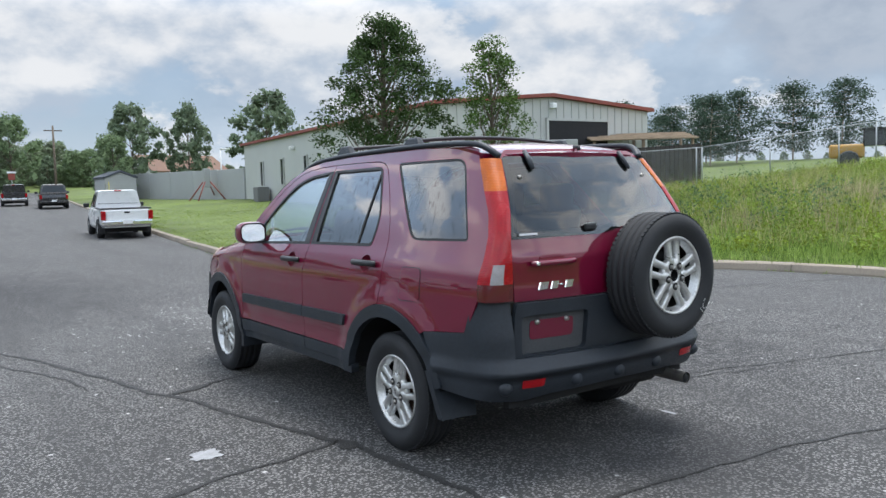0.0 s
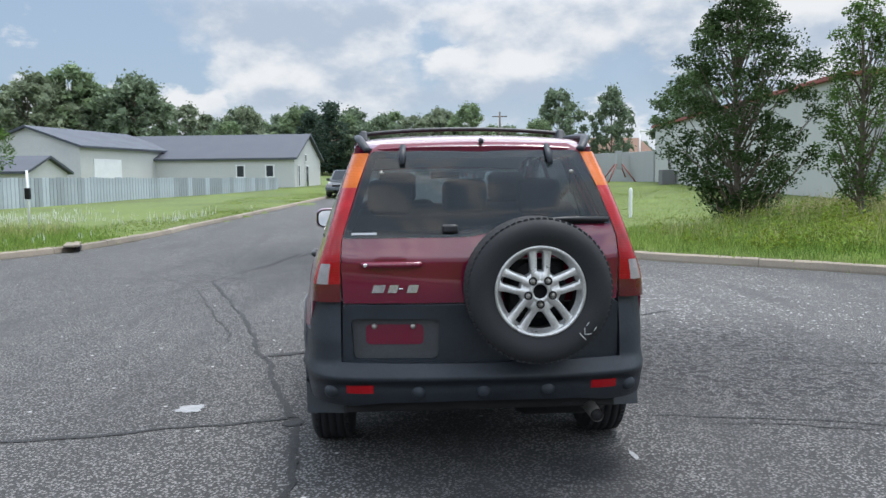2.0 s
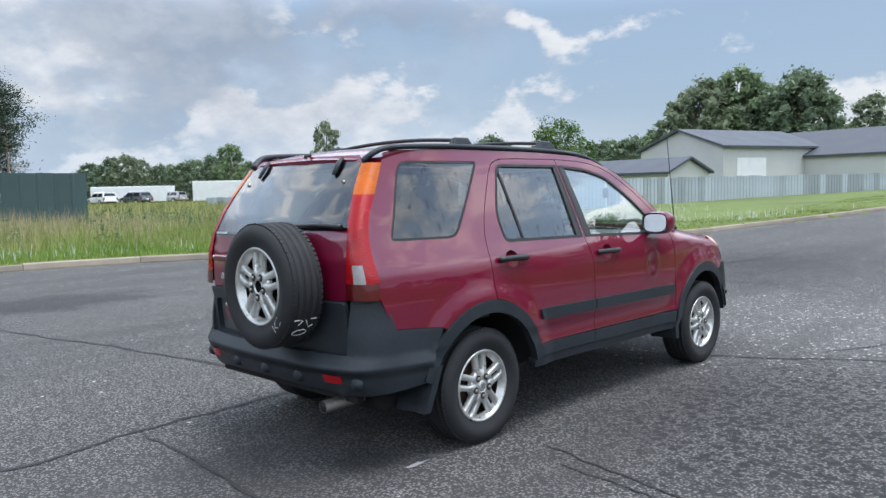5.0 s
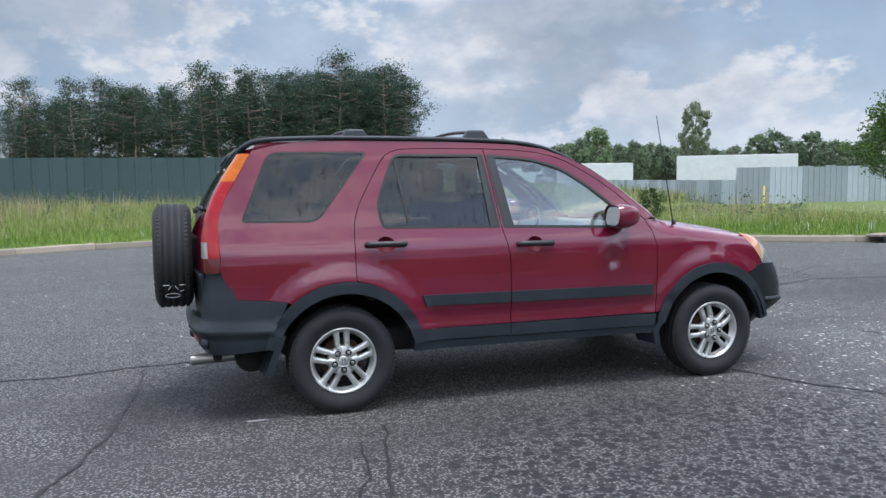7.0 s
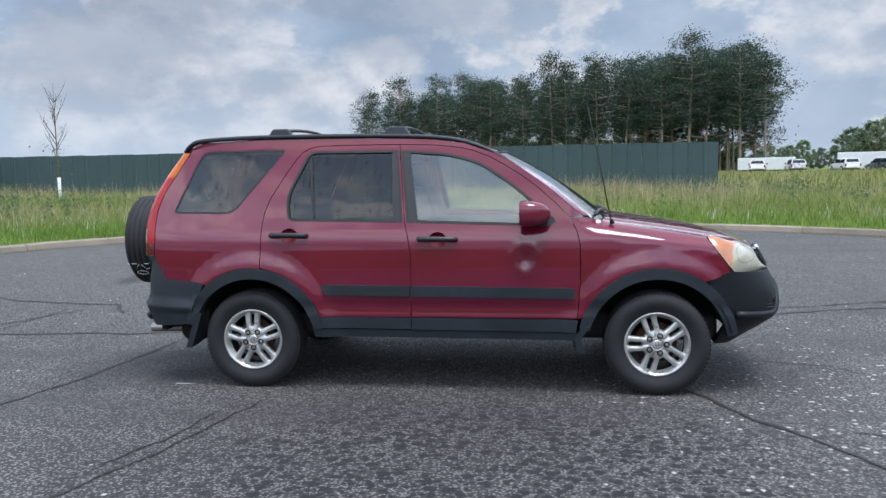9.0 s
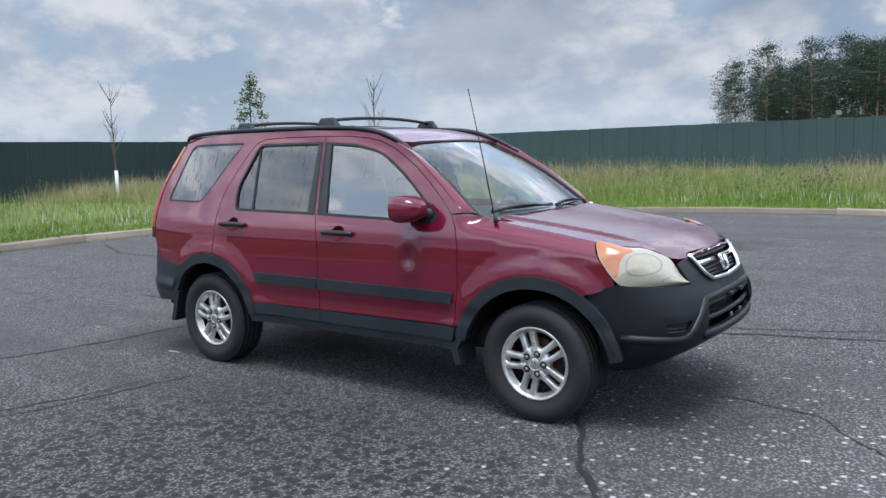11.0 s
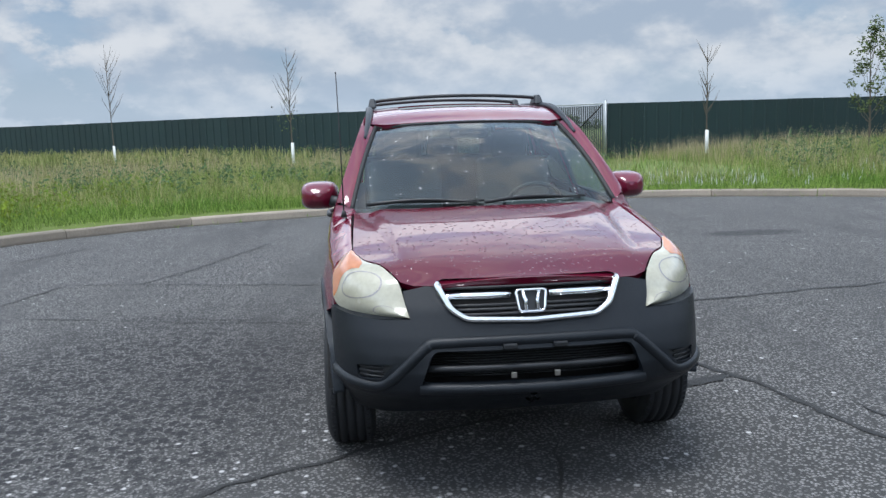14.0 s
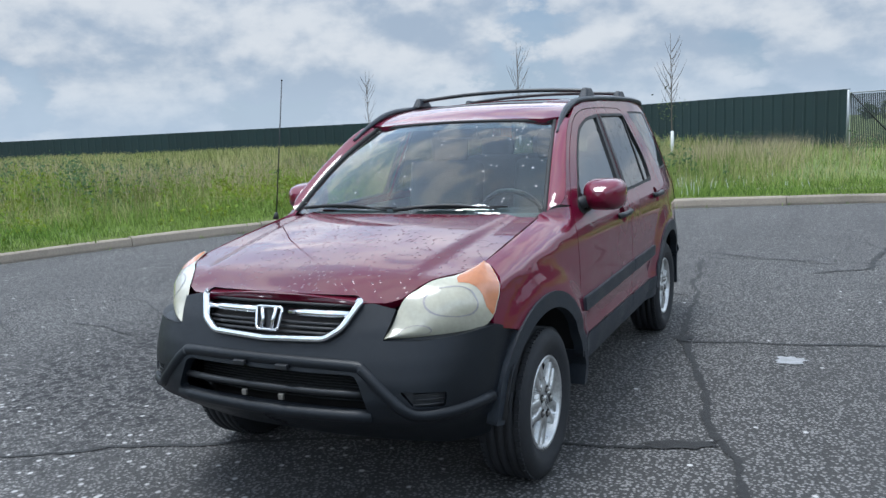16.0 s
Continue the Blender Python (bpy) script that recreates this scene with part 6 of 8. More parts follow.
for i, (pts, w) in enumerate(CRACKS):
    crack(pts, w, i)
# a few scattered hairlines farther out
for i in range(16):
    a = rnd.uniform(0, 6.28)
    x, y = -2.5 + rnd.uniform(5, 9) * math.cos(a), -1 + rnd.uniform(4, 8) * math.sin(a)
    h = rnd.uniform(0, 6.28)
    crack([(x, y), (x + 0.9 * math.cos(h), y + 0.9 * math.sin(h)), (x + 1.9 * math.cos(h + 0.4), y + 1.9 * math.sin(h + 0.4))], 0.012, 100 + i)


def splash(name, x, y, r, mat, seed, stretch=1.0, turn=0.0, z=0.006):
    q = random.Random(seed)
    pts = []
    for k in range(22):
        a = 2 * math.pi * k / 22
        rr = r * q.uniform(0.7, 1.15)
        u, v = rr * math.cos(a) * stretch, rr * math.sin(a)
        pts.append((x + u * math.cos(turn) - v * math.sin(turn), y + u * math.sin(turn) + v * math.cos(turn), float(base_height(x, y)) + z))
    return obj(name, pts, [tuple(range(22))], mat, road, False)


splash("pale_patch", -1.71, -0.73, 0.088, PALE_PATCH, 1, 1.15, 0.5)
splash("pale_patch", 0.82, -1.82, 0.016, PALE_PATCH, 2, 5.0, 1.57)
splash("tar_patch", -1.30, 0.82, 0.055, TAR, 3, 3.2, 0.35)
splash("tar_patch", -1.02, -1.08, 0.06, TAR, 4, 1.6, 1.4)
for i in range(12):
    splash("pale_patch", rnd.uniform(-9, 7), rnd.uniform(-7, 6), rnd.uniform(0.008, 0.02), PALE_PATCH, 40 + i, rnd.uniform(1, 2))


# ---------------------------------------------------------------- kerb stones
kerb = empty("kerb", "weathered tan concrete kerb round the turning circle", "kerb", kind="structure")
line = resample(KERB_LINE, 0.5, False)
SECT = [(-0.02, -0.10), (-0.015, 0.03), (0.01, 0.115), (0.04, 0.132), (0.12, 0.138), (0.17, 0.132), (0.18, -0.10)]


def kerb_stone(seg, k):
    rows = []
    q = random.Random(k)
    tilt, drop = q.uniform(-0.008, 0.008), q.uniform(-0.012, 0.008)
    for i, p in enumerate(seg):
        a, b = seg[max(i - 1, 0)], seg[min(i + 1, len(seg) - 1)]
        d = (b - a) / np.linalg.norm(b - a)
        out = np.array((-d[1], d[0])) if not inside(KERB_LINE, (p + np.array((-d[1], d[0])) * 0.4)[None])[0] else np.array((d[1], -d[0]))
        z0 = float(base_height(p[0], p[1])) + drop
        rows.append([(p[0] + out[0] * u, p[1] + out[1] * u, z0 + v + tilt * u * 10 + q.uniform(-0.004, 0.004)) for u, v in SECT])
    n = len(SECT)
    verts = [v for r in rows for v in r]
    faces = [(i * n + k2, i * n + k2 + 1, (i + 1) * n + k2 + 1, (i + 1) * n + k2) for i in range(len(rows) - 1) for k2 in range(n - 1)]
    faces += [tuple(range(n)), tuple(range((len(rows) - 1) * n + n - 1, (len(rows) - 1) * n - 1, -1))]
    obj("kerb_stone", verts, faces, CONCRETE, kerb, False)


k0, num = 0, 0
while k0 < len(line) - 1:
    p = line[k0]
    ln = 6 if math.hypot(p[0] + 2, p[1]) < 30 else 40
    seg = line[k0:k0 + ln + 1]
    if len(seg) > 1:
        seg = [np.array(s) for s in seg]
        d = (seg[-1] - seg[-2]) / np.linalg.norm(seg[-1] - seg[-2])
        seg[-1] = seg[-1] - d * 0.012
        kerb_stone(seg, num)
    k0 += ln
    num += 1
# storm drain mouth in the western kerb
drain = empty("storm_drain", "dark storm drain opening in the kerb", "drain", kind="structure")
box("drain_mouth", (0.9, 0.10, 0.09), (0, 0, 0.075), DARK, drain, 0.01)
box("drain_hood", (1.1, 0.30, 0.05), (0, 0.12, 0.145), CONCRETE, drain, 0.012)
drain.matrix_world = pose(-7.20, 11.75, 0.0, 0, 0, 108)


# ---------------------------------------------------------------- grass and weeds
def leaf_material(name, base, vary=0.35, alt=None, patchy=0.35):
    """Leaves and blades: matt, and part of the light shines through."""
    m = material(name, base, 0.62, 0.0, vary, 0.4, 20.0, random_island=0.9)
    t = m.node_tree
    bs = t.nodes["Principled BSDF"]
    bs.inputs["Specular IOR Level"].default_value = 0.10
    colour = bs.inputs["Base Color"].links[0].from_socket
    if alt is not None:                       # a second hue in drifts and single blades
        scaled = bs.inputs["Base Color"].links[0].from_node
        co = t.nodes.new("ShaderNodeTexCoord")
        dn = t.nodes.new("ShaderNodeTexNoise")
        dn.inputs["Scale"].default_value, dn.inputs["Detail"].default_value = patchy, 4
        t.links.new(co.outputs["Object"], dn.inputs["Vector"])
        isl = t.nodes.new("ShaderNodeNewGeometry")
        ad = t.nodes.new("ShaderNodeMath")
        ad.operation = "MULTIPLY_ADD"
        ad.inputs[1].default_value = 0.30
        t.links.new(isl.outputs["Random Per Island"], ad.inputs[0])
        t.links.new(dn.outputs["Fac"], ad.inputs[2])
        fr = t.nodes.new("ShaderNodeMapRange")
        fr.inputs["From Min"].default_value, fr.inputs["From Max"].default_value = 0.52, 0.80
        t.links.new(ad.outputs[0], fr.inputs["Value"])
        hue = t.nodes.new("ShaderNodeMix")
        hue.data_type = "RGBA"
        hue.inputs["A"].default_value, hue.inputs["B"].default_value = (*base, 1), (*alt, 1)
        t.links.new(fr.outputs[0], hue.inputs["Factor"])
        t.links.new(hue.outputs["Result"], scaled.inputs[0])
    tl = t.nodes.new("ShaderNodeBsdfTranslucent")
    t.links.new(colour, tl.inputs["Color"])
    mx = t.nodes.new("ShaderNodeMixShader")
    mx.inputs[0].default_value = 0.34
    t.links.new(bs.outputs[0], mx.inputs[1])
    t.links.new(tl.outputs[0], mx.inputs[2])
    t.links.new(mx.outputs[0], t.nodes["Material Output"].inputs[0])
    return m


GRASS_GREEN = leaf_material("fresh_grass_blades", (0.138, 0.235, 0.044), 0.35, (0.22, 0.30, 0.075))
GRASS_LAWN = leaf_material("mown_lawn_blades", (0.140, 0.210, 0.030), 0.30, (0.20, 0.245, 0.055), 0.6)
GRASS_TALL = leaf_material("tall_meadow_grass", (0.215, 0.262, 0.078), 0.38, (0.35, 0.325, 0.155))
GRASS_TAN = leaf_material("dry_seed_heads", (0.42, 0.35, 0.22))
WEED = leaf_material("bluish_weed_leaves", (0.105, 0.165, 0.078))
YELLOW_WEED = leaf_material("yellow_green_weeds", (0.235, 0.290, 0.034), 0.40, (0.150, 0.225, 0.040), 0.5)
FLOWER = leaf_material("white_clover_flowers", (0.62, 0.63, 0.58), 0.15)
SOIL = material("bare_stony_soil", (0.22, 0.19, 0.155), 0.95, 0.0, 0.4, 3.0, 40.0, 0.5, 30.0)


def blades(name, pos, hmin, hmax, width, per, spread, mat, label, seed, lean=0.35, seg=2):
    """Tufts of bent blades at the given ground points, all in one mesh."""
    g = np.random.default_rng(seed)
    n = len(pos) * per
    base = np.repeat(pos, per, axis=0) + np.column_stack((g.normal(0, spread, (n, 2)), np.zeros(n)))
    ang = g.uniform(0, 2 * math.pi, n)
    h = g.uniform(hmin, hmax, n) * np.repeat(g.uniform(0.65, 1.15, len(pos)), per)
    ln = g.uniform(0.1, 1.0, n) * lean * h
    face = g.uniform(0, 2 * math.pi, n)
    w = width * g.uniform(0.6, 1.3, n)
    dirv = np.column_stack((np.cos(ang), np.sin(ang), np.zeros(n)))
    sidev = np.column_stack((np.cos(face), np.sin(face), np.zeros(n))) * w[:, None] * 0.5
    up = np.array((0, 0, 1.0))
    base = base - up * 0.03
    mid = base + up * (h * 0.55)[:, None] + dirv * (ln * 0.30)[:, None]
    tip = base + up * h[:, None] + dirv * ln[:, None]
    v = np.stack((base - sidev, base + sidev, mid + sidev * 0.75, mid - sidev * 0.75, tip), axis=1).reshape(-1, 3)
    me = bpy.data.meshes.new(name)
    me.vertices.add(len(v))
    me.vertices.foreach_set("co", v.ravel())
    idx = (np.arange(n) * 5)[:, None]
    quad, tri = idx + np.array((0, 1, 2, 3)), idx + np.array((3, 2, 4))
    loops = np.concatenate((quad, tri), axis=1).ravel()
    me.loops.add(len(loops))
    me.loops.foreach_set("vertex_index", loops)
    me.polygons.add(2 * n)
    start = np.column_stack((np.arange(n) * 7, np.arange(n) * 7 + 4)).ravel()
    me.polygons.foreach_set("loop_start", start)
    me.update(calc_edges=True)
    me.materials.append(mat)
    return tagged(new(name, me), label, "grass", kind="stuff")


def scatter(count, area, seed, dmin, dmax, keep=None):
    """Random ground points outside the asphalt within an area."""
    g = np.random.default_rng(seed)
    x0, x1, y0, y1 = area
    p = np.column_stack((g.uniform(x0, x1, count), g.uniform(y0, y1, count)))
    d = edge_distance(p)
    ok = (d > dmin) & (d < dmax)
    if keep is not None:
        ok &= keep(p, d, g)
    p, d = p[ok], d[ok]
    return np.column_stack((p, land_height(p, d)))


def near(p):
    return np.hypot(p[:, 0] + 2, p[:, 1] + 1)


lawn_side = lambda p: (p[:, 1] > 11.5) & (p[:, 0] > 0) & (p[:, 1] > 11.5 + 0.9 * np.clip(p[:, 0] - 6, 0, 99)) | (p[:, 1] > 24)
south_gate = lambda p: (p[:, 0] > -9.5) & (p[:, 0] < -1.0) & (p[:, 1] < -13.0)
# short green strip along the kerb
blades("kerbside_grass", scatter(95000, (-18, 13, -16, 14), 1, 0.13, 3.0, lambda p, d, g: ~((p[:, 0] > -1) & (p[:, 1] < -6) & (d < 0.5))), 0.05, 0.20, 0.011, 7, 0.08, GRASS_GREEN, "short bright green grass along the kerb", 11, 0.75)
# tall meadow round the circle
meadow = lambda p, d, g: (g.uniform(0, 1, len(p)) < np.clip(26 / (near(p) + 6), 0.15, 1)) & ~lawn_side(p) & ~(south_gate(p) & (g.uniform(0, 1, len(p)) < 0.8))
blades("tall_meadow_grass", scatter(60000, (-34, 30, -42, 16), 2, 1.8, 30, meadow), 0.20, 0.55, 0.009, 8, 0.18, GRASS_TALL, "tall unmown meadow grass", 12, 0.75)
blades("green_meadow_grass", scatter(62000, (-34, 30, -42, 16), 8, 0.9, 28, meadow), 0.12, 0.38, 0.014, 8, 0.17, GRASS_GREEN, "lush green meadow grass", 18, 0.85)
blades("dry_seed_heads", scatter(38000, (-32, 20, -40, 14), 3, 4.0, 26, lambda p, d, g: meadow(p, d, g) & (np.sin(p[:, 0] * 0.6 + 2) + np.sin(p[:, 1] * 0.5) + g.normal(0, 0.7, len(p)) > 0.2)), 0.45, 0.85, 0.010, 5, 0.18, GRASS_TAN, "dry tan seed heads in the meadow", 13, 0.45)


def leafy_weeds(name, pos, radius, height, per, leaf, mat, label, seed):
    """Low bushy weeds: a rounded heap of small leaves at each ground point, all in one mesh."""
    g = np.random.default_rng(seed)
    n = len(pos) * per
    size = np.repeat(g.uniform(0.55, 1.25, len(pos)), per)[:, None]
    q = g.normal(0, 1, (n, 3))
    q /= np.linalg.norm(q, axis=1)[:, None]
    q[:, 2] = np.abs(q[:, 2])
    q *= g.uniform(0.15, 1.0, (n, 1)) ** 0.5 * size
    c = np.repeat(pos, per, axis=0) + q * np.array((radius, radius, height)) + np.array((0, 0, 0.02))
    return tagged(leaf_mesh(name, c, leaf, mat, None, seed + 1, 0.5, -0.35), label, "weeds", kind="stuff")


# coarse grass of the far field, up to the fences
blades("far_meadow_grass", scatter(19000, (2, 82, -54, -8), 9, 18, 90), 0.45, 0.85, 0.06, 5, 0.35, GRASS_TALL, "tall grass of the far field", 20, 0.4)
blades("western_field_grass", scatter(17000, (-92, -26, -6, 62), 10, 8, 120), 0.40, 0.95, 0.05, 5, 0.35, GRASS_TALL, "tall grass of the western field", 21, 0.5)
# mown lawns beside the street
blades("mown_lawn", scatter(150000, (-40, 34, 11, 62), 6, 0.3, 26, lambda p, d, g: (lawn_side(p) | (p[:, 0] < -3)) & (g.uniform(0, 1, len(p)) < np.clip(20 / (near(p) + 1), 0.06, 1)) & ~((p[:, 0] < -9) & (d > 3))), 0.03, 0.085, 0.016, 7, 0.11, GRASS_LAWN, "mown lawn beside the street", 16, 0.5)
blades("clover_flowers", scatter(9000, (-26, 10, -14, 30), 7, 0.8, 9, lambda p, d, g: (np.sin(p[:, 0] * 0.8) + np.cos(p[:, 1] * 0.55) + g.normal(0, 0.6, len(p)) > 0.5) & (p[:, 0] < 2)), 0.14, 0.36, 0.022, 3, 0.10, FLOWER, "small white clover and daisy flowers", 17, 0.25)
# grass in the kerb joints
g_ = np.random.default_rng(77)
kp = np.array([q for q in line if math.hypot(q[0], q[1]) < 20])
kp = kp[g_.uniform(0, 1, len(kp)) < 0.45] + g_.normal(0, 0.05, (1, 2))
blades("kerb_joint_grass", np.column_stack((kp, np.zeros(len(kp)))), 0.04, 0.12, 0.012, 10, 0.05, GRASS_GREEN, "tufts growing at the foot of the kerb", 19, 0.7)
# bare stony strip in front of the gate
soil_pts = [(-4.2 + 4.4 * math.cos(a) * random.Random(i).uniform(0.8, 1.1), -12.4 + 0.9 * math.sin(a) * random.Random(i + 50).uniform(0.7, 1.2)) for i, a in enumerate(np.linspace(0, 2 * math.pi, 26)[:-1])]
sp = np.array(soil_pts)
tagged(obj("bare_soil", np.column_stack((sp, land_height(sp, edge_distance(sp)) + 0.02)), [tuple(range(25))], SOIL, None, False), "bare stony soil by the gate", "soil", kind="stuff")


# ---------------------------------------------------------------- fences
FENCE_GREEN = material("slate_green_metal_sheet", (0.050, 0.085, 0.088), 0.55, 0.1, 0.14, 0.8, 30.0, 0.05, 30.0, random_obj=0.18)
SCREEN_GREEN = material("dark_green_screen_cloth", (0.016, 0.036, 0.036), 0.85, 0.0, 0.18, 0.6, 120.0, 0.15, 300.0, random_obj=0.2)
GALVANISED = material("galvanised_pipe", (0.36, 0.38, 0.39), 0.5, 0.6, 0.15, 6.0, 50.0)
SILVER_SHEET = material("dull_silver_sheet", (0.42, 0.46, 0.50), 0.5, 0.2, 0.22, 0.9, 20.0, 0.05, 30.0, random_obj=0.55)
SLAT = material("grey_fence_slats", (0.032, 0.040, 0.040), 0.7, 0.0, 0.25, 3.0, 40.0, random_island=0.4)


def ground_at(x, y):
    q = np.array([(x, y)])
    d = edge_distance(q)
    return float(land_height(q, d)[0]) if d[0] > 0 else float(base_height(x, y))


def sheet_panel_mesh(name, w, h, mat, ribs=1, depth=0.035):
    """One upright metal sheet with raised ribs, its foot at z = 0."""
    prof = []
    for k in range(ribs):
        x0 = -w / 2 + w * k / ribs
        q = w / ribs
        prof += [(x0, 0.0), (x0 + q * 0.08, depth), (x0 + q * 0.18, depth), (x0 + q * 0.26, 0.0)]
    prof.append((w / 2 - 0.004, 0.0))
    n = len(prof)
    verts = [(x, -y, z) for z in (0, h) for x, y in prof] + [(x, -y + 0.01, z) for z in (0, h) for x, y in prof]
    faces = []
    for k in range(n - 1):
        faces += [(k, k + 1, n + k + 1, n + k), (2 * n + k + 1, 2 * n + k, 3 * n + k, 3 * n + k + 1), (n + k, n + k + 1, 3 * n + k + 1, 3 * n + k)]
    me = bpy.data.meshes.new(name)
    me.from_pydata(verts, [], faces)
    me.materials.append(mat)
    return me


def fence_run(name, label, a, b, w, top, mat, ribs, post_mat, post_every=3.0, jitter=0.01, part_name="sheet", rail=True, flip=1, sink=0.1):
    f = empty(name, label, "fence", kind="structure")
    a, b = np.array(a, float), np.array(b, float)
    ln = float(np.linalg.norm(b - a))
    d = (b - a) / ln
    ang = math.degrees(math.atan2(d[1], d[0]))
    n = int(round(ln / w))
    base_h = min(ground_at(*(a + d * ln * k / 8)) for k in range(9)) - sink
    me = sheet_panel_mesh(part_name, ln / n, top - base_h, mat, ribs)
    q = random.Random(int(ln * 100))
    for i in range(n):
        p = a + d * (i + 0.5) * ln / n
        o = new(part_name, me)
        o.parent = f
        o.matrix_basis = pose(p[0], p[1], base_h + q.uniform(-jitter, jitter), 0, 0, ang if flip > 0 else ang + 180)
    nn = np.array((d[1], -d[0])) * (-0.05 * flip)
    for k in range(int(ln / post_every) + 1):
        p = a + d * min(k * post_every, ln)
        tube("post", [(p[0] + nn[0], p[1] + nn[1], base_h), (p[0] + nn[0], p[1] + nn[1], top + 0.02)], 0.035, post_mat, f, 8)
    if rail:
        tube("rail", [(*(a + nn), top - 0.15), (*(b + nn), top - 0.15)], 0.025, post_mat, f, 6)
    return f


fence_run("fence_west", "slate-green ribbed metal sheet fence behind the meadow", (-26.0, -24.6), (-25.7, 6.9), 0.575, 2.34, FENCE_GREEN, 1, FENCE_GREEN)
fence_run("fence_south", "dark green screened fence behind the meadow", (-8.6, -24.4), (-26.0, -24.6), 1.45, 2.30, SCREEN_GREEN, 3, GALVANISED, 2.9, 0.006, "screen_panel")
fence_run("fence_southeast", "dark green screened fence running off to the south", (30.0, -52.0), (-2.4, -29.8), 1.5, 2.45, SCREEN_GREEN, 3, GALVANISED, 3.0, 0.006, "screen_panel")
fence_run("fence_far_southeast", "dark green screened fence far across the field", (80.0, -46.0), (30.0, -52.0), 2.5, 2.55, SCREEN_GREEN, 3, GALVANISED, 5.0, 0.006, "screen_panel")
fence_run("fence_northwest", "patched silver corrugated sheet fence beside the lawn", (-23.0, 20.4), (-9.0, 54.9), 0.46, 1.78, SILVER_SHEET, 2, GALVANISED, 3.0, 0.03)
fence_run("fence_far_northwest", "lower silver corrugated sheet fence by the trailers", (-62.0, 31.6), (-23.0, 20.4), 0.8, 1.22, SILVER_SHEET, 3, GALVANISED, 3.0, 0.02)

# the chain-link gate with its upright slats
gate_thing = empty("chain_link_gate", "closed galvanised double gate threaded with grey slats", "gate")
ga, gb = np.array((-8.5, -24.4)), np.array((-2.4, -29.75))
gl = float(np.linalg.norm(gb - ga))
gd = (gb - ga) / gl
gz0, gz1 = 0.16, 2.30


def on_gate(u, z, off=0.0):
    p = ga + gd * u + np.array((gd[1], -gd[0])) * off
    return (p[0], p[1], z)


leaf_w = gl / 2
for k in range(2):
    u0, u1 = k * leaf_w + 0.03, (k + 1) * leaf_w - 0.03
    leaf = tube("gate_frame", [on_gate(u0, gz0), on_gate(u1, gz0), on_gate(u1, gz1), on_gate(u0, gz1), on_gate(u0, gz0)], 0.032, GALVANISED, gate_thing, 8)
    um = 0.5 * (u0 + u1)
    tube("gate_upright", [on_gate(um, gz0), on_gate(um, gz1)], 0.028, GALVANISED, leaf, 8)
    tube("gate_brace", [on_gate(u0, gz1), on_gate(um, gz0 + 0.3)], 0.022, DARK, leaf, 6)
    tube("gate_brace", [on_gate(um, gz0 + 0.3), on_gate(u1, gz1)], 0.022, DARK, leaf, 6)
    verts, faces = [], []
    for i in range(int((u1 - u0) / 0.078)):
        u = u0 + 0.04 + i * 0.078
        b = len(verts)
        verts += [on_gate(u + a, gz0 + 0.04 if k4 < 2 else gz1 - 0.06, o) for o in (0.0, 0.006) for k4, a in enumerate((-0.027, 0.027, 0.027, -0.027))]
        faces += [(b, b + 1, b + 2, b + 3), (b + 5, b + 4, b + 7, b + 6), (b, b + 3, b + 7, b + 4), (b + 1, b + 5, b + 6, b + 2)]
    tagged(obj("gate_slats", verts, faces, SLAT, leaf, False), kind="stuff")
for u in (-0.06, gl + 0.06):
    tube("gate_post", [on_gate(u, 0.0), on_gate(u, 2.42)], 0.05, GALVANISED, gate_thing, 10)
box("gate_sill", (gl, 0.35, 0.12), (0, 0, 0.10), CONCRETE, gate_thing, 0.02).matrix_basis = Matrix.Translation((*(0.5 * (ga + gb)), 0)) @ pose(0, 0, 0, 0, 0, math.degrees(math.atan2(gd[1], gd[0])))


# chain link fence on the eastern bank


def chain_link(name, label, pts, h):
    f = empty(name, label, "fence", kind="structure")
    for a, b in zip(pts, pts[1:]):
        a, b = np.array(a, float), np.array(b, float)
        ln = float(np.linalg.norm(b - a))
        for k in range(int(ln / 3) + 1):
            p = a + (b - a) * min(k * 3 / ln, 1)
            z = ground_at(*p)
            tube("post", [(p[0], p[1], z - 0.1), (p[0], p[1], z + h)], 0.03, GALVANISED, f, 6)
        za, zb = ground_at(*a), ground_at(*b)
        tube("rail", [(a[0], a[1], za + h), (b[0], b[1], zb + h)], 0.022, GALVANISED, f, 6)
        verts, edges = [], []
        n = int(ln / 0.12)
        for s in (1, -1):
            for k in range(-int(h / 0.12), n):
                u0, v0, u1, v1 = k * 0.12, 0.0, k * 0.12 + h, h
                if s < 0:
                    v0, v1 = h, 0.0
                if u0 < 0:
                    v0 += (-u0) * s
                    u0 = 0
                if u1 > ln:
                    v1 -= (u1 - ln) * s
                    u1 = ln
                p0, p1 = a + (b - a) * u0 / ln, a + (b - a) * u1 / ln
                b0 = len(verts)
                z0, z1 = za + (zb - za) * u0 / ln + v0, za + (zb - za) * u1 / ln + v1
                verts += [(p0[0], p0[1], z0 - 0.004), (p0[0], p0[1], z0 + 0.004), (p1[0], p1[1], z1 + 0.004), (p1[0], p1[1], z1 - 0.004)]
                edges.append((b0, b0 + 1, b0 + 2, b0 + 3))
        tagged(obj("wire_mesh", verts, edges, GALVANISED, f, False), kind="stuff")
    return f


chain_link("fence_east", "chain-link fence along the top of the bank", [(20.9, 18.8), (27.0, 17.2), (33.0, 12.5), (38.0, 6.0), (42.0, -3.0)], 1.85)


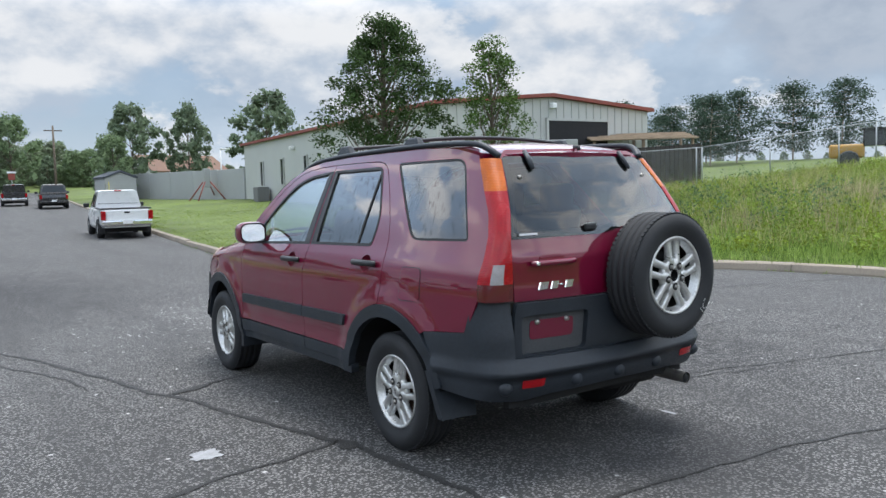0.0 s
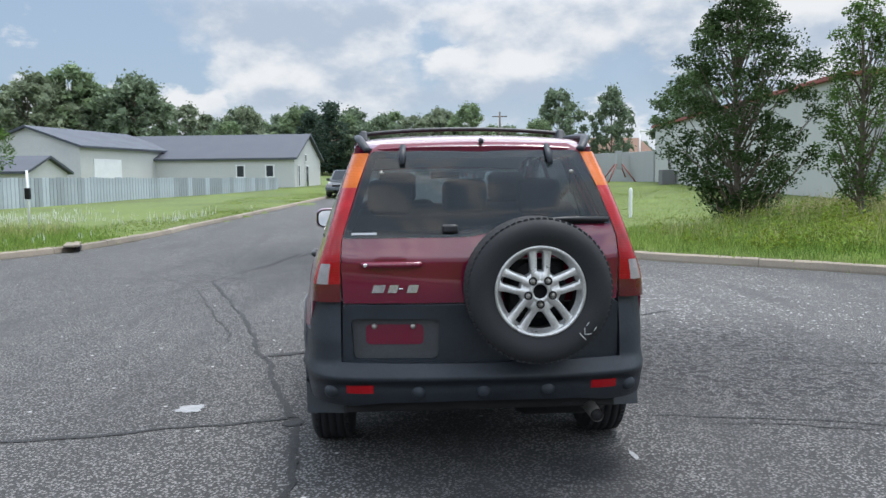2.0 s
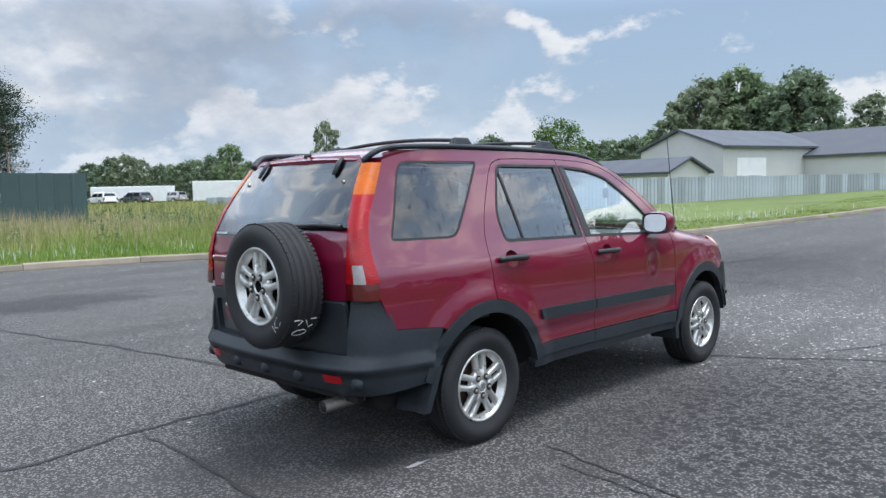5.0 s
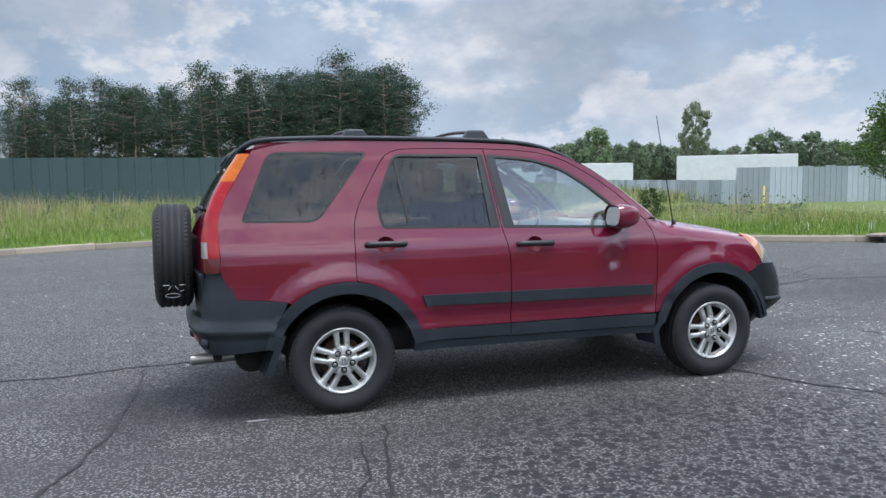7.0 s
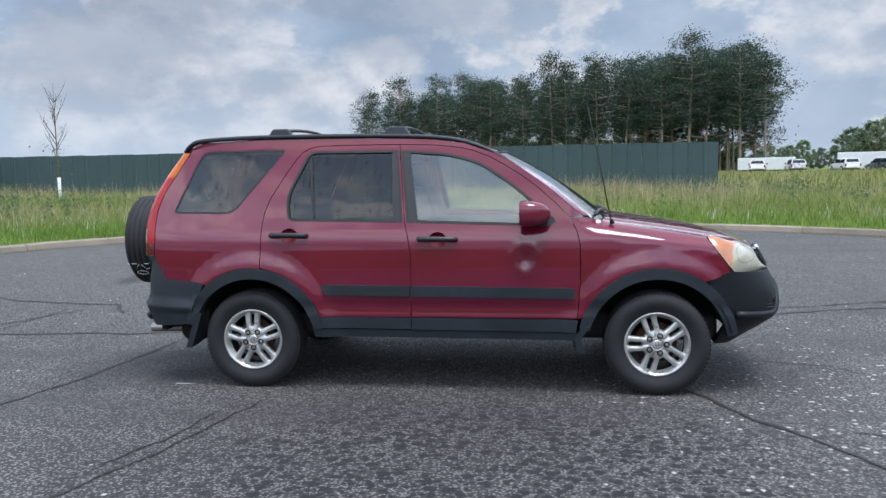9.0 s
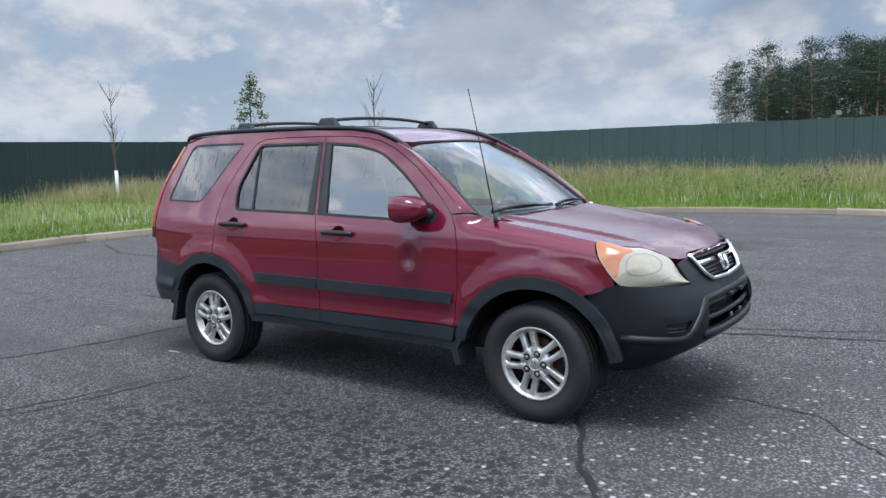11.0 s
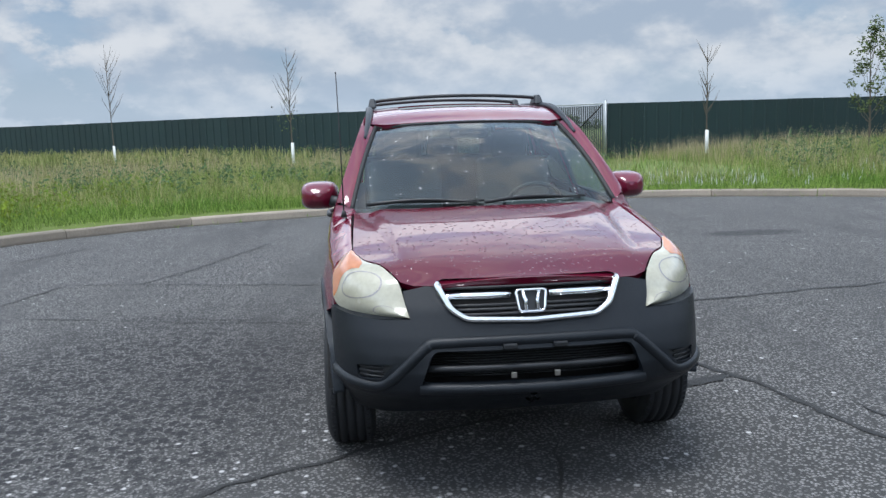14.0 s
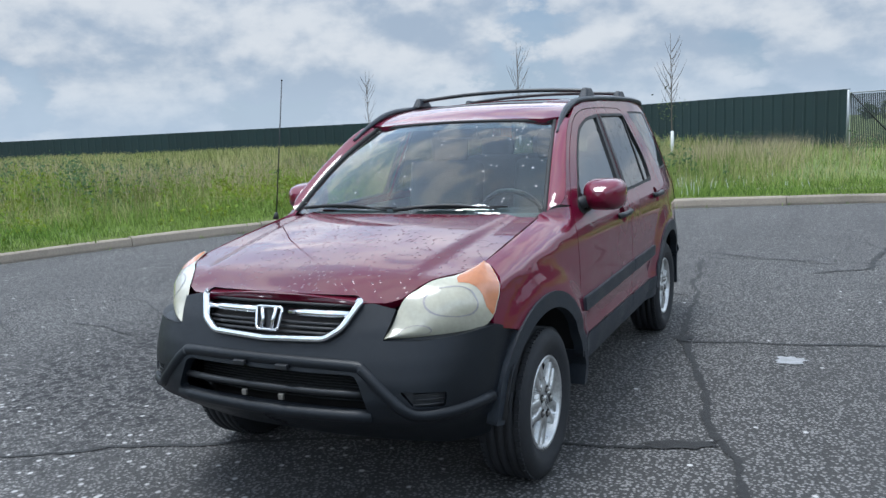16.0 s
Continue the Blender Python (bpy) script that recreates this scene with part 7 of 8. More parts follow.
# ---------------------------------------------------------------- trees
BARK = material("grey_brown_bark", (0.13, 0.105, 0.08), 0.95, 0.0, 0.35, 5.0, 40.0, 0.6, 30.0)
PINE_BARK = material("pale_pine_bark", (0.30, 0.235, 0.185), 0.95, 0.0, 0.35, 3.0, 40.0, 0.6, 30.0)
GUARD = material("white_trunk_guard", (0.72, 0.72, 0.69), 0.6, 0.0, 0.1, 10.0, 60.0)
LEAF_DARK = leaf_material("dark_tree_leaves", (0.052, 0.088, 0.030), 0.35)
LEAF_MID = leaf_material("green_tree_leaves", (0.085, 0.145, 0.038), 0.35)
LEAF_OLIVE = leaf_material("olive_tree_leaves", (0.115, 0.145, 0.060), 0.5)
LEAF_PINE = leaf_material("pine_needles", (0.062, 0.094, 0.070), 0.28)
# belt foliage: distance haze is mixed into these paler leaf colours
HAZED_DARK = leaf_material("hazed_dark_foliage", (0.165, 0.215, 0.140), 0.22)
HAZED_MID = leaf_material("hazed_green_foliage", (0.190, 0.255, 0.140), 0.22)
HAZED_OLIVE = leaf_material("hazed_olive_foliage", (0.205, 0.245, 0.160), 0.22)
LEAF_SPRUCE = leaf_material("spruce_needles", (0.045, 0.075, 0.046), 0.4)


def leaf_mesh(name, centres, size, mat, parent, seed, aspect=0.55, droop=0.0):
    """Small pointed leaves, each a bent four-cornered blade."""
    g = np.random.default_rng(seed)
    n = len(centres)
    a = g.normal(0, 1, (n, 3))
    a[:, 2] = a[:, 2] * 0.6 - droop
    a /= np.linalg.norm(a, axis=1)[:, None]
    b = np.cross(a, g.normal(0, 1, (n, 3)))
    b /= np.linalg.norm(b, axis=1)[:, None] + 1e-9
    s = np.asarray(size).reshape(-1, 1) * g.uniform(0.55, 1.35, n)[:, None]
    bend = np.cross(a, b) * s * 0.12
    v = np.stack((centres - a * s * 0.5, centres + b * s * aspect * 0.5 + bend, centres + a * s * 0.5, centres - b * s * aspect * 0.5 + bend), axis=1).reshape(-1, 3)
    me = bpy.data.meshes.new(name)
    me.vertices.add(len(v))
    me.vertices.foreach_set("co", v.ravel())
    i = (np.arange(n) * 4)[:, None]
    loops = np.concatenate((i + np.array((0, 1, 2)), i + np.array((0, 2, 3))), axis=1).ravel()
    me.loops.add(len(loops))
    me.loops.foreach_set("vertex_index", loops)
    me.polygons.add(2 * n)
    me.polygons.foreach_set("loop_start", np.arange(2 * n) * 3)
    me.update(calc_edges=True)
    me.materials.append(mat)
    ob = new(name, me)
    ob.parent = parent
    return ob


def limb_mesh(name, limbs, mat, parent):
    """All limbs of one tree, each a tapered bent stick, as one woody part."""
    verts, faces = [], []
    for path, r0, r1 in limbs:
        path = [Vector(p) for p in path]
        n, m = len(path), 6
        b = len(verts)
        for i, p in enumerate(path):
            d = (path[min(i + 1, n - 1)] - path[max(i - 1, 0)]).normalized()
            s = d.cross(Vector((0.3, 0.9, 0.1))).normalized()
            u = s.cross(d)
            r = r0 + (r1 - r0) * i / (n - 1)
            for k in range(m):
                a = 2 * math.pi * k / m
                verts.append(p + (s * math.cos(a) + u * math.sin(a)) * r)
        for i in range(n - 1):
            for k in range(m):
                faces.append((b + i * m + k, b + i * m + (k + 1) % m, b + (i + 1) * m + (k + 1) % m, b + (i + 1) * m + k))
    return obj(name, verts, faces, mat, parent, True)


def broadleaf(label, m, h, w, seed, leaf_mat, n_clump=46, per=90, leaf=0.10, trunk=0.25, shape="round", name="tree", low=0.0, trunk_r=None, clump_r=None, core=0.0):
    """A tapered trunk, spreading limbs and a crown of leaf clumps with gaps."""
    t = empty(name, label, "tree", m)
    g = np.random.default_rng(seed)
    tr = trunk_r or h * 0.018
    bend = g.normal(0, 0.02 * h, 2)
    spine = [(0, 0, -0.15), (bend[0] * 0.3, bend[1] * 0.3, h * 0.3), (bend[0], bend[1], h * 0.62), (bend[0] * 1.3, bend[1] * 0.7, h * 0.93)]
    spine = [tuple(p) for p in spline(spine, 4)]
    limbs = [(spine, tr, tr * 0.18)]
    cents = []
    for k in range(n_clump):
        f = (k + 0.5) / n_clump
        z = trunk + (1 - trunk) * (low + (1 - low) * f ** 0.9)
        if shape == "round":
            prof = math.sqrt(max(0.05, 1 - ((z - (trunk + 1) / 2) / ((1 - trunk) / 2)) ** 2))
        elif shape == "oval":
            prof = max(0.10, math.sin(math.pi * min(max((z - trunk) / (1 - trunk), 0.05), 0.96))) ** 0.55
        elif shape == "cone":
            prof = max(0.08, (1.02 - z) / (1 - trunk)) ** 0.75
        else:
            prof = max(0.12, math.sin(math.pi * min(max((z - trunk) / (1 - trunk), 0.06), 0.97) ** 0.65))
        a = k * 2.399 + g.uniform(-0.5, 0.5)
        r = w / 2 * prof * g.uniform(0.35, 1.05)
        c = np.array((r * math.cos(a), r * math.sin(a), h * z * g.uniform(0.94, 1.03)))
        cents.append(c)
        if k % 2 == 0:
            z0 = h * max(trunk * 0.7, z - 0.22 - 0.2 * r / max(w, 0.1))
            s = np.array((0.0, 0.0, z0)) + np.array((bend[0], bend[1], 0)) * (z0 / h)
            mid = s * 0.45 + c * 0.55 + np.array((0, 0, -0.04 * h))
            limbs.append(([tuple(s), tuple(mid), tuple(c)], tr * 0.30, tr * 0.06))
    limb_mesh("trunk", limbs, BARK, t)
    cr = clump_r or 0.13 * w + 0.05 * h
    pts, sizes = [], []
    inner = int(per * core)                   # larger sprays fill the heart of each clump
    for c in cents:
        q = g.normal(0, 1, (per, 3))
        reach = g.uniform(0, 1, (per, 1)) ** 0.45
        reach[:inner] *= 0.62
        q = q / np.linalg.norm(q, axis=1)[:, None] * reach * cr * g.uniform(0.6, 1.25) * np.array((1, 1, 0.75))
        pts.append(c + q)
        sizes += [leaf * 2.6] * inner + [leaf] * (per - inner)
    leaf_mesh("crown", np.concatenate(pts), np.array(sizes), leaf_mat, t, seed + 1)
    return t


def pine(label, m, h, w, seed, name="pine_tree", bare=0.34, leaf=0.30, n_clump=64, per=92, thick=0.024):
    """A tall bare trunk with a ragged dark crown in flat tiers."""
    t = empty(name, label, "tree", m)
    g = np.random.default_rng(seed)
    lean = g.normal(0, 0.025 * h, 2)
    spine = [tuple(p) for p in spline([(0, 0, -0.3), (lean[0] * 0.2, lean[1] * 0.3, h * 0.35), (lean[0], lean[1], h * 0.7), (lean[0] * 0.9, lean[1], h * 0.98)], 4)]
    limbs = [(spine, h * 0.0115, h * 0.003)]
    pts = []
    for k in range(n_clump):
        z = bare + (1 - bare) * ((k + 0.5) / n_clump)
        prof = math.sin(math.pi * min(max((z - bare) / (1 - bare) * 0.8 + 0.16, 0), 1)) ** 0.7
        a = k * 2.4 + g.uniform(-0.6, 0.6)
        r = w / 2 * prof * g.uniform(0.15, 1.1)
        c = np.array((lean[0] * z + r * math.cos(a), lean[1] * z + r * math.sin(a), h * z * g.uniform(0.97, 1.02)))
        limbs.append(([(lean[0] * z * 0.9, lean[1] * z * 0.9, c[2] - 0.06 * h * r / w), tuple(c)], h * 0.0035, h * 0.001))
        q = g.normal(0, 1, (per, 3)) * np.array((0.068 * w + 0.16, 0.068 * w + 0.16, thick * h)) * g.uniform(0.6, 1.2)
        pts.append(c + q)
    for k in range(7 if bare > 0.2 else 0):   # dead lower branches
        z = g.uniform(0.18, bare)
        a = g.uniform(0, 6.28)
        limbs.append(([(lean[0] * z * 0.5, lean[1] * z * 0.5, h * z), (w * 0.22 * math.cos(a), w * 0.22 * math.sin(a), h * (z - 0.01)), (w * 0.36 * math.cos(a), w * 0.36 * math.sin(a), h * (z - 0.03))], h * 0.0028, h * 0.0008))
    limb_mesh("trunk", limbs, PINE_BARK, t)
    leaf_mesh("crown", np.concatenate(pts), leaf, LEAF_PINE, t, seed + 1, 0.4)
    return t


def at_ground(x, y, turn=0.0, scale=1.0, dz=0.0):
    return pose(x, y, ground_at(x, y) + dz, 0, 0, turn) @ Matrix.Diagonal((scale, scale, scale, 1))


# bushy weeds in the meadow and on the eastern bank
leafy_weeds("weeds", scatter(9000, (-32, 28, -42, 14), 4, 3.2, 28, lambda p, d, g: meadow(p, d, g) & (np.sin(p[:, 0] * 0.33) * np.cos(p[:, 1] * 0.41) + g.normal(0, 0.3, len(p)) > 0.35)), 0.24, 0.75, 34, 0.085, WEED, "bushy bluish weeds", 14)
bank_side = lambda p, d, g: ~lawn_side(p) & (g.uniform(0, 1, len(p)) < np.clip(14 / (near(p) + 1), 0.2, 1))
leafy_weeds("yellow_weeds", scatter(9000, (5, 30, -14, 18), 5, 1.0, 22, lambda p, d, g: bank_side(p, d, g) & (np.sin(p[:, 0] * 0.7 + 1) * np.cos(p[:, 1] * 0.6) + g.normal(0, 0.5, len(p)) > -0.1)), 0.26, 0.46, 34, 0.075, YELLOW_WEED, "yellow-green weeds on the eastern bank", 15)

# the two trees on the eastern bank
broadleaf("bushy dark green tree on the weedy eastern bank", at_ground(8.1, 13.2, 30), 5.6, 3.7, 21, LEAF_DARK, 210, 150, 0.085, 0.03, "oval", clump_r=0.36)
broadleaf("slim bright green young tree on the eastern bank", at_ground(9.9, 11.0, 10), 4.65, 2.0, 22, LEAF_MID, 110, 110, 0.072, 0.10, "oval", clump_r=0.27)
broadleaf("dense round green young tree by the silver fence", at_ground(-12.7, 18.0, 0), 3.45, 2.5, 23, LEAF_MID, 70, 110, 0.09, 0.34, "round", clump_r=0.36, trunk_r=0.05)
broadleaf("small leafy young tree with a white trunk guard", at_ground(-15.6, -19.0, 0), 4.0, 1.7, 24, LEAF_OLIVE, 34, 46, 0.10, 0.30, "bush", clump_r=0.26, trunk_r=0.035)
broadleaf("small dark green shrub behind the kerb", at_ground(-12.75, 9.55, 0, 1, 0.05), 0.85, 0.80, 25, LEAF_DARK, 44, 60, 0.05, 0.05, "round", "shrub", clump_r=0.12, trunk_r=0.02)


def sapling(x, y, h, seed, label):
    """A nearly bare young tree, its foot in a white guard."""
    t = empty("bare_sapling", label, "tree", at_ground(x, y), group="bare saplings round the circle")
    g = np.random.default_rng(seed)
    limbs = [([(0, 0, -0.1), (0.02, 0.0, h * 0.4), (0.05, 0.03, h)], 0.032, 0.006)]
    for k in range(22):
        z = h * g.uniform(0.36, 0.86)
        a = g.uniform(0, 6.28)
        ln = h * g.uniform(0.10, 0.30) * (1.15 - 0.6 * z / h)
        limbs.append(([(0.02, 0.0, z), (ln * 0.35 * math.cos(a), ln * 0.35 * math.sin(a), z + ln * 0.55), (ln * 0.55 * math.cos(a), ln * 0.55 * math.sin(a), z + ln)], 0.012, 0.003))
        limbs.append(([(ln * 0.35 * math.cos(a), ln * 0.35 * math.sin(a), z + ln * 0.55), (ln * 0.5 * math.cos(a + 0.6), ln * 0.5 * math.sin(a + 0.6), z + ln * 0.85)], 0.006, 0.002))
    limb_mesh("trunk", limbs, BARK, t)
    tube("trunk_guard", [(0, 0, 0), (0.0, 0.0, 0.95)], 0.055, GUARD, t, 10, "white trunk guard")
    if seed % 2:
        leaf_mesh("sparse_leaves", g.normal(0, 1, (60, 3)) * np.array((0.25, 0.25, 0.3)) + np.array((0.1, 0, h * 0.42)), 0.09, LEAF_OLIVE, t, seed)


for i, (x, y, h) in enumerate(((-10.6, -20.0, 3.7), (-19.0, -16.0, 4.1), (11.8, -31.9, 5.4), (3.2, -24.2, 4.3), (21.6, -34.0, 4.9))):
    sapling(x, y, h, 60 + i, "nearly bare sapling with a white trunk guard")

# stand of pines beyond the western fence
pr = random.Random(9)
stock = [pine("tall dark pine with a bare pale trunk", pose(-116, 30 - 4 * k, 0.4, 0, 0, 60 * k), 16.5 + pr.uniform(-1.2, 1.5), 7.2, 300 + k, bare=(0.30, 0.42, 0.22, 0.36, 0.48)[k]) for k in range(5)]
for o in stock:
    tagged(o, group="stand of pines")
for row in range(4):
    for k in range(16):
        f = k / 15
        y = 30.0 - 56.5 * f + pr.uniform(-1.3, 1.3)
        x = -112 - row * 5.0 + pr.uniform(-1.5, 1.5)
        s = (1.16 - 0.38 * f) * pr.uniform(0.88, 1.10)
        copy_thing(pr.choice(stock), pose(x, y, 0.4, 0, 0, pr.uniform(0, 360)) @ Matrix.Diagonal((s, s, s, 1)))

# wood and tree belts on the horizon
wood = [broadleaf("large broadleaf tree in the distant belt", pose(-128 * math.sin(radians(a)), 128 * math.cos(radians(a)), float(base_height(-128 * math.sin(radians(a)), 128 * math.cos(radians(a)))) + 0.1, 0, 0, 70 * k), 11.0, 8.5, 400 + k, (HAZED_DARK, HAZED_MID, HAZED_DARK, HAZED_OLIVE)[k], 62, 62, 0.36, 0.05, "round" if k % 2 else "oval", clump_r=1.35, trunk_r=0.2, core=0.4) for k, a in enumerate((11.0, 7.0, 3.0, 15.0))]
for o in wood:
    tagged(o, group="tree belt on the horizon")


def belt(a0, a1, r0, r1, n, s0, s1, seed, base=None):
    """Copies of the belt trees between two headings (degrees left of north)."""
    q = random.Random(seed)
    for k in range(n):
        a = radians(a0 + (a1 - a0) * (k + q.uniform(0.1, 0.9)) / n)
        r = q.uniform(r0, r1)
        x, y = -r * math.sin(a), r * math.cos(a)
        s = q.uniform(s0, s1)
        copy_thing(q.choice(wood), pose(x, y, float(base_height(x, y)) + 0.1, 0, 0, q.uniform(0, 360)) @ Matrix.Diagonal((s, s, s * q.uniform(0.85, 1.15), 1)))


def far_tree(k, x, y, wide, tall):
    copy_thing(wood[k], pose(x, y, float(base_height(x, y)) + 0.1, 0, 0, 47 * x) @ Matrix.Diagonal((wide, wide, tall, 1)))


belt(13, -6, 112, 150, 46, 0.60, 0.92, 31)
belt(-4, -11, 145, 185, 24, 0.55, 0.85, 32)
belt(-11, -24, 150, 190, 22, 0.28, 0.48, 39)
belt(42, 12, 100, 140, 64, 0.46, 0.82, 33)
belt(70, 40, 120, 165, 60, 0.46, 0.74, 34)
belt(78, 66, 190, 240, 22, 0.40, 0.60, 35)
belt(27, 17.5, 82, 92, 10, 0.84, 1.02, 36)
# single trees above the lawn and in the western yard
for k, x, y, wide, tall in ((0, 16.3, 72.7, 0.66, 0.82), (2, 21.9, 73.2, 0.58, 0.84), (0, 27.6, 66.7, 0.84, 0.92), (1, 13.6, 68.0, 0.46, 0.52), (3, -84.0, 62.0, 0.50, 0.98), (1, -92.0, 52.0, 0.62, 0.72), (2, -62.0, 72.0, 0.70, 0.72)):
    far_tree(k, x, y, wide, tall)
# undergrowth behind the stand of pines
for k in range(16):
    far_tree((0, 2)[k % 2], -131.0 - 3 * (k % 3), 32.0 - 3.9 * k, 0.75, 0.55 + 0.1 * (k % 3))
belt(-166, -150, 150, 200, 8, 0.20, 0.34, 37)
belt(178, 163, 170, 210, 26, 0.26, 0.36, 38)
young = [pine("bushy dark pine beyond the chain-link fence", at_ground(52.0 + 3 * k, 44.0 - 7 * k, 40 * k), 6.0, 4.4, 340 + k, bare=0.14, leaf=0.24, n_clump=56, per=90, thick=0.035) for k in range(2)]
for k, (a, r, s) in enumerate(((-47.5, 78, 0.86), (-50, 70, 0.82), (-53.5, 66, 0.86), (-55.6, 74, 1.05), (-57.8, 70, 1.05), (-61.5, 72, 1.12), (-64.5, 75, 1.15), (-52, 84, 0.85))):
    x, y = -r * math.sin(radians(a)), r * math.cos(radians(a))
    copy_thing(young[k % 2], at_ground(x, y, 50 * k, s))
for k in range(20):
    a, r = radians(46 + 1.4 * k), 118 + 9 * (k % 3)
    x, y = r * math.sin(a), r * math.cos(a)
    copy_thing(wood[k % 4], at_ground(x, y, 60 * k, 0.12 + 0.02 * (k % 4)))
pine("dark spruce at the edge of the wood", pose(-9.0, 112, 2.4), 10.5, 4.6, 501, "spruce_tree", 0.06, 0.6, 70, 46)
pine("dark spruce at the edge of the wood", pose(-12.5, 116, 2.4), 9.5, 4.4, 502, "spruce_tree", 0.06, 0.6, 70, 46)

# ---------------------------------------------------------------- buildings
SIDING = material("pale_grey_metal_siding", (0.47, 0.48, 0.46), 0.6, 0.1, 0.08, 0.7, 20.0)
GREY_WALL = material("grey_rendered_wall", (0.34, 0.35, 0.35), 0.85, 0.0, 0.10, 0.4, 12.0, 0.1, 20.0)
CREAM_WALL = material("cream_block_wall", (0.50, 0.505, 0.49), 0.85, 0.0, 0.10, 0.4, 12.0, 0.1, 20.0)
RED_TRIM = material("rust_red_roof_trim", (0.24, 0.055, 0.040), 0.6, 0.0, 0.15, 2.0, 20.0)
DARK_ROOF = material("dark_blue_grey_roof", (0.060, 0.068, 0.085), 0.6, 0.1, 0.18, 0.6, 14.0)
BROWN_ROOF = material("brown_shingle_roof", (0.17, 0.10, 0.07), 0.9, 0.0, 0.2, 2.0, 20.0)
WOOD = material("weathered_planks", (0.30, 0.23, 0.16), 0.85, 0.0, 0.3, 3.0, 40.0, 0.3, 40.0)
PANE = material("dark_window_pane", (0.020, 0.024, 0.028), 0.08, 0.0, 0.2)
SHADOW_IN = material("interior_shade", (0.02, 0.02, 0.022), 0.9, 0.0, 0.2)


def gabled(name, label, m, w, d, eave, ridge, wall_mat, roof_mat, along="x", over=0.3, ribs=0.0):
    """A gabled building; its ridge runs along local x or y; local origin at the middle of the base."""
    b = empty(name, label, "building", m)
    hw, hd = w / 2, d / 2
    if along == "x":
        outline = [(-hd, 0), (hd, 0), (hd, eave), (0, ridge), (-hd, eave)]
        P = lambda u, v, e: (e * hw, u, v)
    else:
        outline = [(-hw, 0), (hw, 0), (hw, eave), (0, ridge), (-hw, eave)]
        P = lambda u, v, e: (u, e * hd, v)
    verts = [P(u, v, e) for e in (-1, 1) for u, v in outline]
    obj("wall", verts, [(0, 1, 2, 3, 4), (9, 8, 7, 6, 5), (0, 5, 6, 1), (1, 6, 7, 2), (4, 9, 5, 0)], wall_mat, b, False)
    lim = hd if along == "x" else hw
    le = (hw if along == "x" else hd) + over
    sl = (ridge - eave) / lim
    for s in (1, -1):
        pts = []
        for u, v in ((0, ridge + 0.02), (s * (lim + over), eave - sl * over + 0.02)):
            for e in (-1, 1):
                for dz in (0.0, 0.16):
                    q = (e * le, u, v + dz) if along == "x" else (u, e * le, v + dz)
                    pts.append(q)
        obj("roof", pts, [(0, 1, 3, 2), (4, 6, 7, 5), (0, 4, 5, 1), (2, 3, 7, 6), (1, 5, 7, 3), (0, 2, 6, 4)], roof_mat, b, False)
    return b


def window(parent, at, w, h, normal, frame_mat=WHITE_PAINT, pane=PANE):
    """A framed window set 3 cm proud of a wall; normal is 'x', '-x', 'y' or '-y'."""
    win = new("window")
    win.parent = parent
    s = -1 if "-" in normal else 1
    ax = normal[-1]

    def slab(name, du, dv, sw, sh, out, mat):
        size = (0.06, sw, sh) if ax == "x" else (sw, 0.06, sh)
        c = (at[0] + s * out, at[1] + du, at[2] + dv) if ax == "x" else (at[0] + du, at[1] + s * out, at[2] + dv)
        box(name, size, c, mat, win)

    slab("pane", 0, 0, w, h, 0.0, pane)
    for du, dv, sw, sh in ((0, h / 2, w + 0.16, 0.09), (0, -h / 2, w + 0.16, 0.09), (w / 2, 0, 0.09, h), (-w / 2, 0, 0.09, h)):
        slab("window_frame", du, dv, sw, sh, 0.03, frame_mat)


# the big shed with rust-red trim beyond the trees
shed_turn = -5.0
shed = gabled("storage_shed", "pale metal-clad storage shed with rust-red roof trim and dark open bay", pose(23.5, 35.9, 0.6, 0, 0, shed_turn), 12.2, 28.0, 4.45, 4.95, SIDING, RED_TRIM, "y", 0.25)
for k in range(27):
    u = -5.95 + k * 0.45
    h0 = 3.95 if -0.3 < u < 3.5 else 0.0
    top = 4.43 + 0.48 * (1 - abs(u) / 6.1)
    box("wall_rib", (0.06, 0.05, top - h0), (u, -14.02, h0 + (top - h0) / 2), SIDING, shed)
# a dark slab on the wall stands for the shade inside the bay
box("open_bay", (3.6, 0.10, 3.9), (1.6, -14.03, 1.95), SHADOW_IN, shed)
for du in (-0.25, 3.45):
    box("bay_post", (0.12, 0.12, 3.95), (du, -14.06, 1.97), SIDING, shed)
box("bay_lintel", (3.8, 0.12, 0.12), (1.6, -14.06, 3.95), SIDING, shed)
for k in range(3):
    window(shed, (-6.13, 1.5 + k * 4.2, 2.3), 0.55, 1.7, "-x", SIDING)
box("wall_lamp", (0.3, 0.35, 0.2), (-6.25, 3.5, 3.7), WHITE_PAINT, shed, 0.04)
box("wall_lamp", (0.25, 0.3, 0.25), (0, -14.2, 4.55), WHITE_PAINT, shed, 0.04)
box("heat_pump", (0.8, 1.0, 1.0), (-6.7, 8.5, 0.9), DASH, shed, 0.05)
leanto = empty("lumber_rack", "weathered plank rack beside the shed", "rack", pose(26.5, 20.4, 1.0, 0, 0, -35))
for k in range(7):
    box("plank", (5.0, 0.30, 0.07), (0, -1.0 + k * 0.33, 2.55 + 0.06 * k), WOOD, leanto, 0.01)
for x in (-2.3, 0, 2.3):
    for y in (-0.9, 0.9):
        tube("post", [(x, y, -0.6), (x, y, 2.6)], 0.07, WOOD, leanto, 6)
